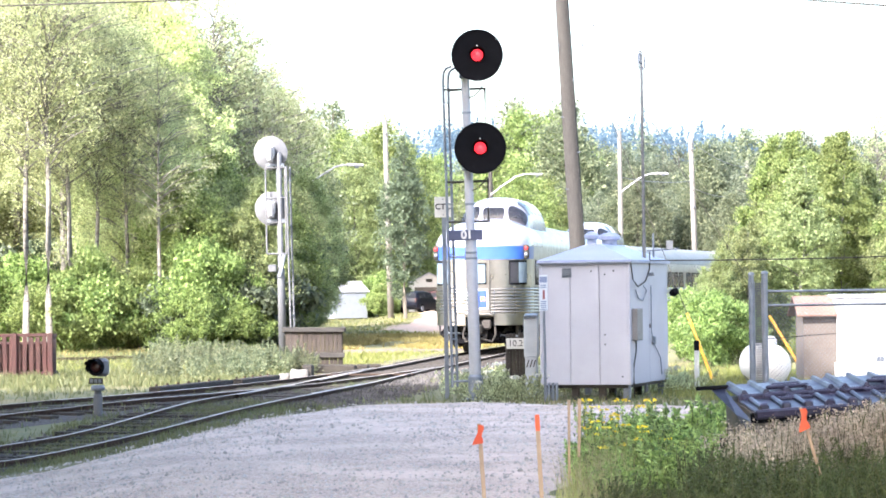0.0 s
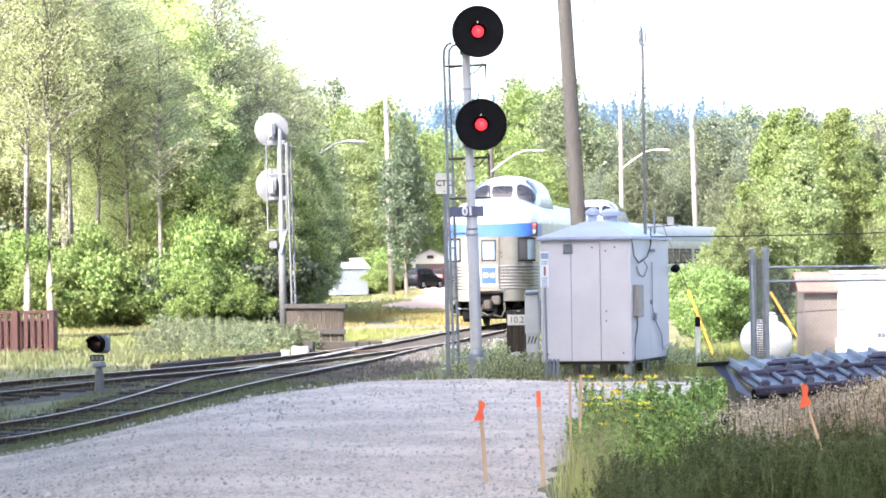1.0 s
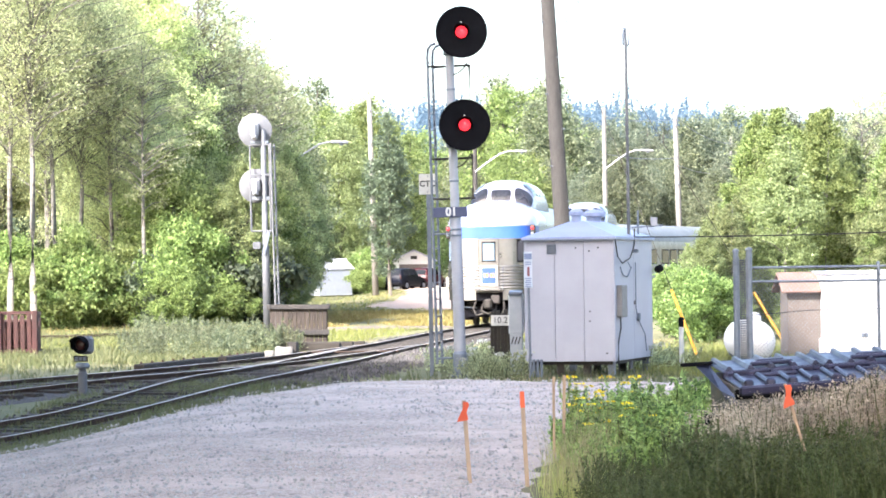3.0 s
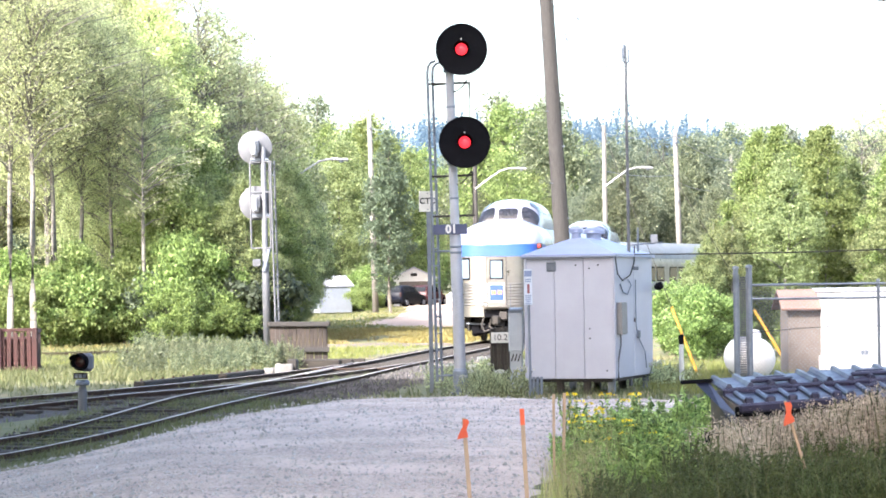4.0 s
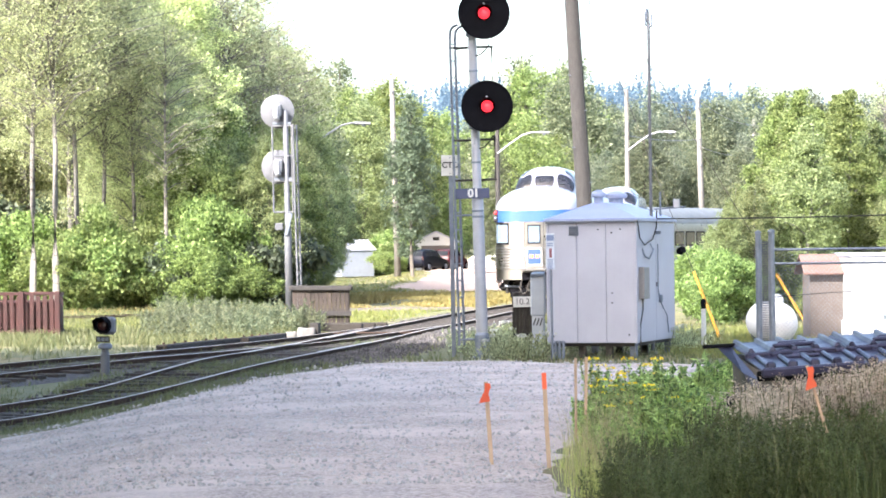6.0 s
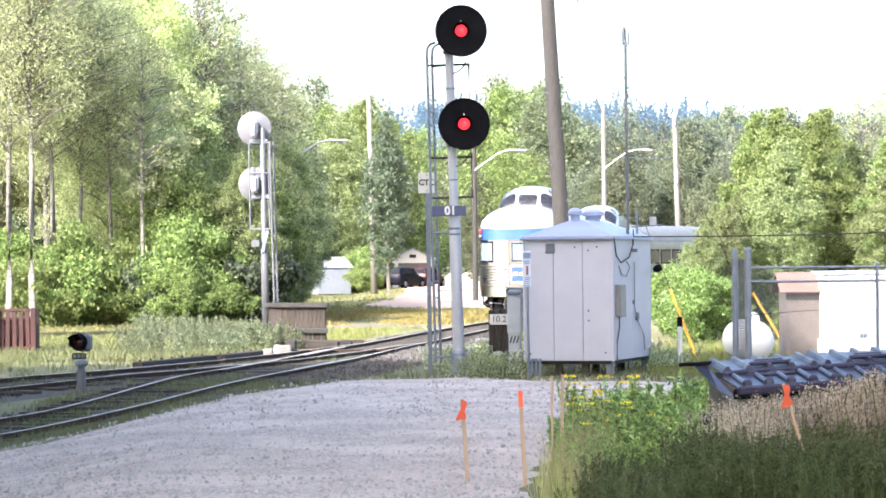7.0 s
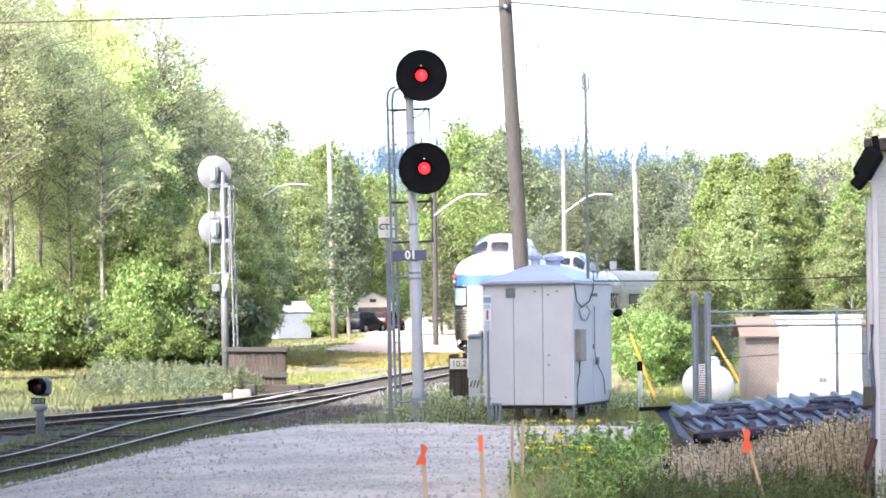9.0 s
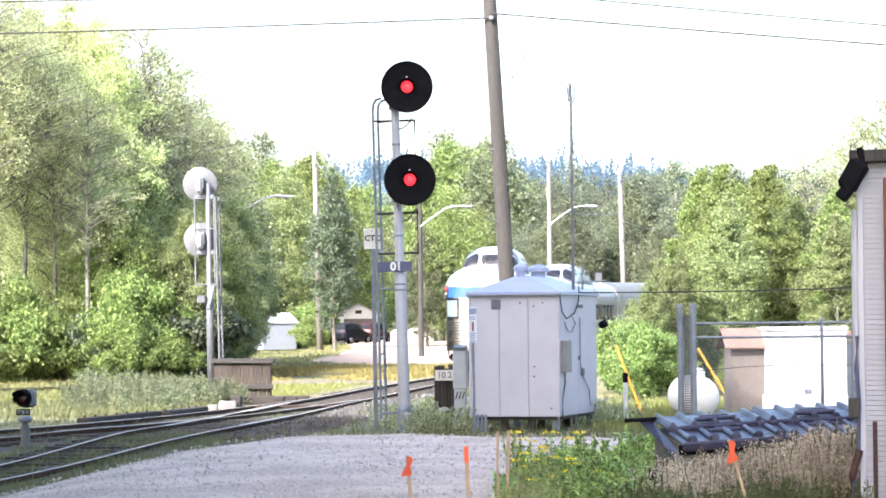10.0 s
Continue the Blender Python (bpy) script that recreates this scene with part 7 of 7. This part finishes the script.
blades("grass", scatter(5200, -18, 14, 33, 72, 1, open_ground), 0.19, 0.008, 10, GRASS_GREEN, "green and yellowing rough grass", 0.14, 1)
blades("grass", scatter(5200, -26, 3, 60, 100, 2, lambda x, y: open_ground(x, y) and (x < -0.06 * y or y < 74)), 0.20, 0.012, 10, GRASS_GREEN, "green and yellowing rough grass", 0.25, 2)
blades("grass", scatter(3000, -12, 3, 72, 93, 8, open_ground), 0.15, 0.012, 10, GRASS_LIME, "sunlit fresh green grass", 0.25, 8)
blades("grass", scatter(2600, -16, 6, 128, 226, 9, open_ground), 0.11, 0.03, 8, GRASS_LIME, "sunlit fresh green grass", 0.4, 9)
blades("grass", scatter(2400, 4.0, 12, 48.5, 66, 10, open_ground), 0.20, 0.008, 11, GRASS_LIME, "sunlit fresh green grass", 0.18, 10)
blades("dry_grass", scatter(140, -16, -8, 93, 100, 13, open_ground), 0.24, 0.012, 8, GRASS_DRY, "golden dry grass", 0.4, 13)
blades("dry_grass", scatter(4600, -9, 6, 97, 136, 3, lambda x, y: open_ground(x, y) and noise.noise((x * 0.25, y * 0.12, 4)) > -0.3), 0.17, 0.022, 9, GRASS_DRY, "golden dry grass", 0.3, 3)
blades("grass", scatter(2600, -9, 2, 34, 62, 4, lambda x, y: on_track_bed(x, y, 2.2) and noise.noise((x * 0.7, y * 0.4, 9)) > (0.05 if y > 48 else -0.35)), 0.15, 0.007, 9, GRASS_GREEN, "weedy grass between the rails", 0.12, 4)


def along(line, n, y0, y1, lo, hi, seed):
    """Spots beside a track's middle line, both sides or between the rails."""
    rng = random.Random(seed)
    rows = [i for i, p in enumerate(line) if y0 < p.y < y1]
    out = []
    for k in range(n):
        i = rng.choice(rows)
        s, d = side_of(line, i)
        q = line[i] + s * rng.uniform(lo, hi) + d * rng.uniform(-0.25, 0.25)
        if noise.noise((q.x * 0.9, q.y * 0.5, 3)) > -0.12:
            out.append((q.x, q.y, rng.uniform(0.4, 1.2)))
    return out


blades("grass", along(MAIN, 1500, 33, 49, -0.66, 0.66, 11) + along(MAIN, 900, 34, 47, 0.85, 1.9, 12) + along(MAIN, 500, 34, 46, -1.9, -0.85, 13), 0.15, 0.006, 10, GRASS_GREEN, "weedy grass in and beside the near track", 0.10, 14)
blades("grass", scatter(1600, -14, 12, 130, 240, 5, lambda x, y: open_ground(x, y) and not (-3.4 < x < 4.6)), 0.16, 0.04, 6, GRASS_GREEN, "far mown and rough grass", 0.5, 5)


def weed(label, seed, height, stems, leaf, size, per, flower=None, bushy=0.25, seeds=None):
    """A clump of leafy stems, some with flower heads."""
    rng = np.random.default_rng(seed)
    t = thing("weed_clump", pose(0, -300, 0), label, "weeds")
    bm = bmesh.new()
    pts, tops, heads = [], [], []
    for k in range(stems):
        a, r = rng.uniform(0, 6.28), bushy * rng.uniform(0, 1) ** 0.5
        foot = Vector((r * math.cos(a), r * math.sin(a), 0))
        h = height * rng.uniform(0.6, 1.1)
        tip = foot + Vector((rng.normal(0, 0.10), rng.normal(0, 0.10), h))
        mid = foot.lerp(tip, 0.5) + Vector((rng.normal(0, 0.03), rng.normal(0, 0.03), 0))
        pipe(bm, [foot, mid, tip], 0.006, 3)
        for j in range(per):
            f = rng.uniform(0.12, 1.0)
            c = foot.lerp(tip, f) + Vector(rng.normal(0, 0.042 if seeds and f > 0.66 else 0.075 * (1.15 - f), 3))
            (heads if seeds and f > 0.66 else pts).append(tuple(c))
        if flower and rng.random() < (0.32 if flower is FLOWER else 0.08):
            tops.extend([tuple(tip + Vector((rng.normal(0, 0.06), rng.normal(0, 0.06), rng.normal(0, 0.012)))) for _ in range(18)])
    part("stalk", bm, GRASS_GREEN, t)["kind"] = "stuff"
    leaf_mesh("foliage", np.array(pts), size, leaf, t, rng, 0.32, 0.3)["kind"] = "stuff"
    if heads:
        leaf_mesh("seed_head", np.array(heads), 0.034, seeds, t, rng, 0.5)["kind"] = "stuff"
    if tops:
        leaf_mesh("blossom", np.array(tops), 0.036, flower, t, rng, 0.9)["kind"] = "stuff"
    return t


MASTERS.update(
    tansy=weed("green weeds topped with yellow flowers", 41, 0.95, 16, LEAF_WEED, 0.075, 95, FLOWER),
    nettle=weed("dense dark green leafy weeds", 42, 0.85, 18, LEAF_WEED, 0.10, 85, None, 0.30),
    fireweed=weed("tall dry brown seeding weeds", 43, 1.05, 24, LEAF_SHADE, 0.055, 230, None, 0.34, SEED_BROWN),
    shadeweed=weed("dull dark green weeds mixed with grass", 46, 0.75, 22, LEAF_SHADE, 0.036, 190, None, 0.34),
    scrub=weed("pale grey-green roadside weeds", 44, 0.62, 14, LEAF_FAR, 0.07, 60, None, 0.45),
    lowweed=weed("low leafy weeds with pale flowers", 45, 0.35, 14, LEAF_OLIVE, 0.05, 50, FLOWER_WHITE, 0.30),
)


def roadside():
    rng = random.Random(51)
    for k in range(80):                                   # green weeds in front of the lot
        u, d = rng.uniform(4.8, 11.8), rng.uniform(23.5, 31)
        plant("nettle", bearing(u, d), d, rng.uniform(0.42, 0.66) * (1.0 if u > 7 else 0.75), rng.uniform(0, 360))
    for u, d, s in ((5.3, 31, 1.05), (5.9, 30, 0.95), (6.5, 30.5, 1.08), (7.1, 30, 1.1), (5.6, 28, 0.9), (6.3, 28.5, 0.9), (6.9, 27.5, 0.85), (8.2, 27, 0.7)):
        plant("tansy", bearing(u, d), d, s * 0.64, rng.uniform(0, 360))
    for u, d, s in ((7.6, 29, 0.62), (8.1, 28.5, 0.70), (8.6, 29, 0.62), (9.0, 28, 0.58), (9.4, 27.5, 0.5), (7.3, 27, 0.52), (8.7, 25.5, 0.48), (8.9, 29, 0.86), (9.5, 28.5, 0.92), (9.9, 27.5, 0.84), (8.3, 29.5, 0.80), (10.3, 28, 0.78)):
        plant("nettle", bearing(u, d), d, s, rng.uniform(0, 360))
    for k in range(46):                                   # brown seeding weeds before the dumpster
        u, d = rng.uniform(10.7, 18.2), rng.uniform(22.9, 24.2)
        plant("fireweed", bearing(u, d), d, rng.uniform(0.52, 0.70) * (1 + 0.22 * smooth_step(13.5, 16, u)), rng.uniform(0, 360))
    for k in range(22):
        u, d = rng.uniform(11.6, 18.4), rng.uniform(23.7, 24.2)
        plant("fireweed", bearing(u, d), d, rng.uniform(0.56, 0.72) * (1 + 0.2 * smooth_step(13.5, 16, u)), rng.uniform(0, 360))
    for k in range(34):
        u, d = rng.uniform(9.4, 18.2), rng.uniform(20.4, 23.0)
        plant("shadeweed", bearing(u, d), d, rng.uniform(0.5, 0.85), rng.uniform(0, 360))
    for k in range(34):                                   # scrub round the crib and left of the track
        u, d = rng.uniform(-10.6, -6.4), rng.uniform(64, 88)
        x = bearing(u, d)
        if not on_track_bed(x, d, 1.8):
            plant("scrub", x, d, rng.uniform(0.6, 1.15), rng.uniform(0, 360))
    for k in range(16):
        u, d = rng.uniform(5.6, 9.6), rng.uniform(19.8, 22.2)
        plant("shadeweed", bearing(u, d), d, rng.uniform(0.38, 0.55), rng.uniform(0, 360))
    for u, d, s in ((-5.3, 68.8, 1.1), (-4.95, 68.6, 0.9), (-6.7, 69, 1.2), (-5.9, 69, 1.2), (-5.55, 68.5, 1.0), (-6.3, 70, 1.3)):
        plant("scrub", bearing(u, d), d, s, rng.uniform(0, 360))
    for k in range(44):                                   # low weeds by the mast and the hut
        u, d = rng.uniform(0.5, 8.8), rng.uniform(47.2, 56)
        x = bearing(u, d)
        if not on_track_bed(x, d, 3.0) and not (1.3 < x < 4.3 and d < 52):
            plant("lowweed", x, d, rng.uniform(0.7, 1.4), rng.uniform(0, 360))


roadside()
near_spots = scatter(3600, 0.3, 6, 21, 38, 6, lambda x, y: not in_lot(x - 0.25, y) and x > 0.4 + 0.02 * (y - 24) and x < 0.066 * y)
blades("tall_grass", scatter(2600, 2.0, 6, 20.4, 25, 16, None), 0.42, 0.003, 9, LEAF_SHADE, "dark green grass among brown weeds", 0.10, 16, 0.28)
blades("tall_grass", near_spots, 0.34, 0.003, 13, GRASS_TALL, "tall green grass at the lot's edge", 0.10, 6, 0.28)
blades("tall_grass", scatter(420, 0.4, 2.2, 22, 30, 7, lambda x, y: not in_lot(x - 0.2, y) and x < 0.07 * y), 0.55, 0.0022, 8, STRAW, "straw-coloured seeding grass", 0.08, 7, 0.2)


def loose_stones():
    """Stones on the lot."""
    rng = np.random.default_rng(61)
    verts, faces = [], []
    base = [(1, 0, 0), (-0.5, 0.87, 0), (-0.5, -0.87, 0), (0.1, 0.1, 0.8), (0, 0, -0.5)]
    tri = [(0, 1, 3), (1, 2, 3), (2, 0, 3), (1, 0, 4), (2, 1, 4), (0, 2, 4)]
    made = 0
    while made < 7500:
        y = 22 + 40 * rng.random() ** 1.5
        x = rng.uniform(-0.185 * y, 5)
        if in_lot(x, y):
            s = rng.uniform(0.008, 0.024) * (1.8 if rng.random() < 0.08 + 0.25 * (36 < y < 47.5) else 1)
            a = rng.uniform(0, 6.28)
            i = len(verts)
            z = ground_z(x, y) + 0.055
            for p in base:
                q = np.array(p) * s * rng.uniform(0.6, 1.3, 3)
                verts.append((x + q[0] * math.cos(a) - q[1] * math.sin(a), y + q[0] * math.sin(a) + q[1] * math.cos(a), z + q[2]))
            faces.extend(tuple(i + k for k in f) for f in tri)
            made += 1
    tagged(raw("gravel_stones", verts, faces, material("loose_stone", (0.42, 0.40, 0.385), 0.95, second=(0.25, 0.235, 0.228), scale=9, low=0.42, high=0.58)), "loose grey stones on the gravel lot", "gravel", kind="stuff")


loose_stones()


def ballast_stones():
    """Coarse stones between and beside the rails."""
    rng = np.random.default_rng(62)
    verts, faces = [], []
    tri = [(0, 1, 3), (1, 2, 3), (2, 0, 3)]
    for line, n in ((MAIN, 5200), (SIDE, 1600)):
        rows = [i for i, p in enumerate(line) if 38 < p.y < 88]
        for k in range(n):
            i = int(rng.choice(rows))
            s, d = side_of(line, i)
            off = rng.uniform(-2.3, 2.4)
            if abs(abs(off) - 0.753) < 0.09:
                continue
            q = line[i] + s * off + d * rng.uniform(-0.3, 0.3)
            size = rng.uniform(0.025, 0.06)
            z = ground_z(q.x, q.y) + 0.015 - 0.12 * max(0.0, abs(off) - 1.5)
            i0 = len(verts)
            a = rng.uniform(0, 6.28)
            for j in range(3):
                verts.append((q.x + size * math.cos(a + 2.09 * j) * rng.uniform(0.6, 1.2), q.y + size * math.sin(a + 2.09 * j), z))
            verts.append((q.x, q.y, z + size * rng.uniform(0.5, 1.1)))
            faces.extend(tuple(i0 + m for m in f) for f in tri)
    shoulder = [i for i, p in enumerate(MAIN) if 46.5 < p.y < 70]
    for k in range(5200):                                 # coarse shoulder between the near rail and the mast
        i = int(rng.choice(shoulder))
        s, d = side_of(MAIN, i)
        off = 0.95 + 2.2 * rng.random() ** 1.2
        q = MAIN[i] + s * off + d * rng.uniform(-0.3, 0.3)
        size = rng.uniform(0.03, 0.085)
        z = ground_z(q.x, q.y) + 0.01 - 0.10 * max(0.0, off - 1.5) + 0.05
        i0, a = len(verts), rng.uniform(0, 6.28)
        for j in range(3):
            verts.append((q.x + size * math.cos(a + 2.09 * j) * rng.uniform(0.6, 1.2), q.y + size * math.sin(a + 2.09 * j), z - 0.04))
        verts.append((q.x, q.y, z + size * rng.uniform(0.3, 0.8)))
        faces.extend(tuple(i0 + m for m in f) for f in tri)
    tagged(raw("ballast_stones", verts, faces, material("ballast_stone", (0.10, 0.092, 0.092), 0.95, second=(0.035, 0.031, 0.03), scale=3.1, low=0.42, high=0.58)), "coarse dark and pale ballast stones", "gravel", kind="stuff")


ballast_stones()
motions()
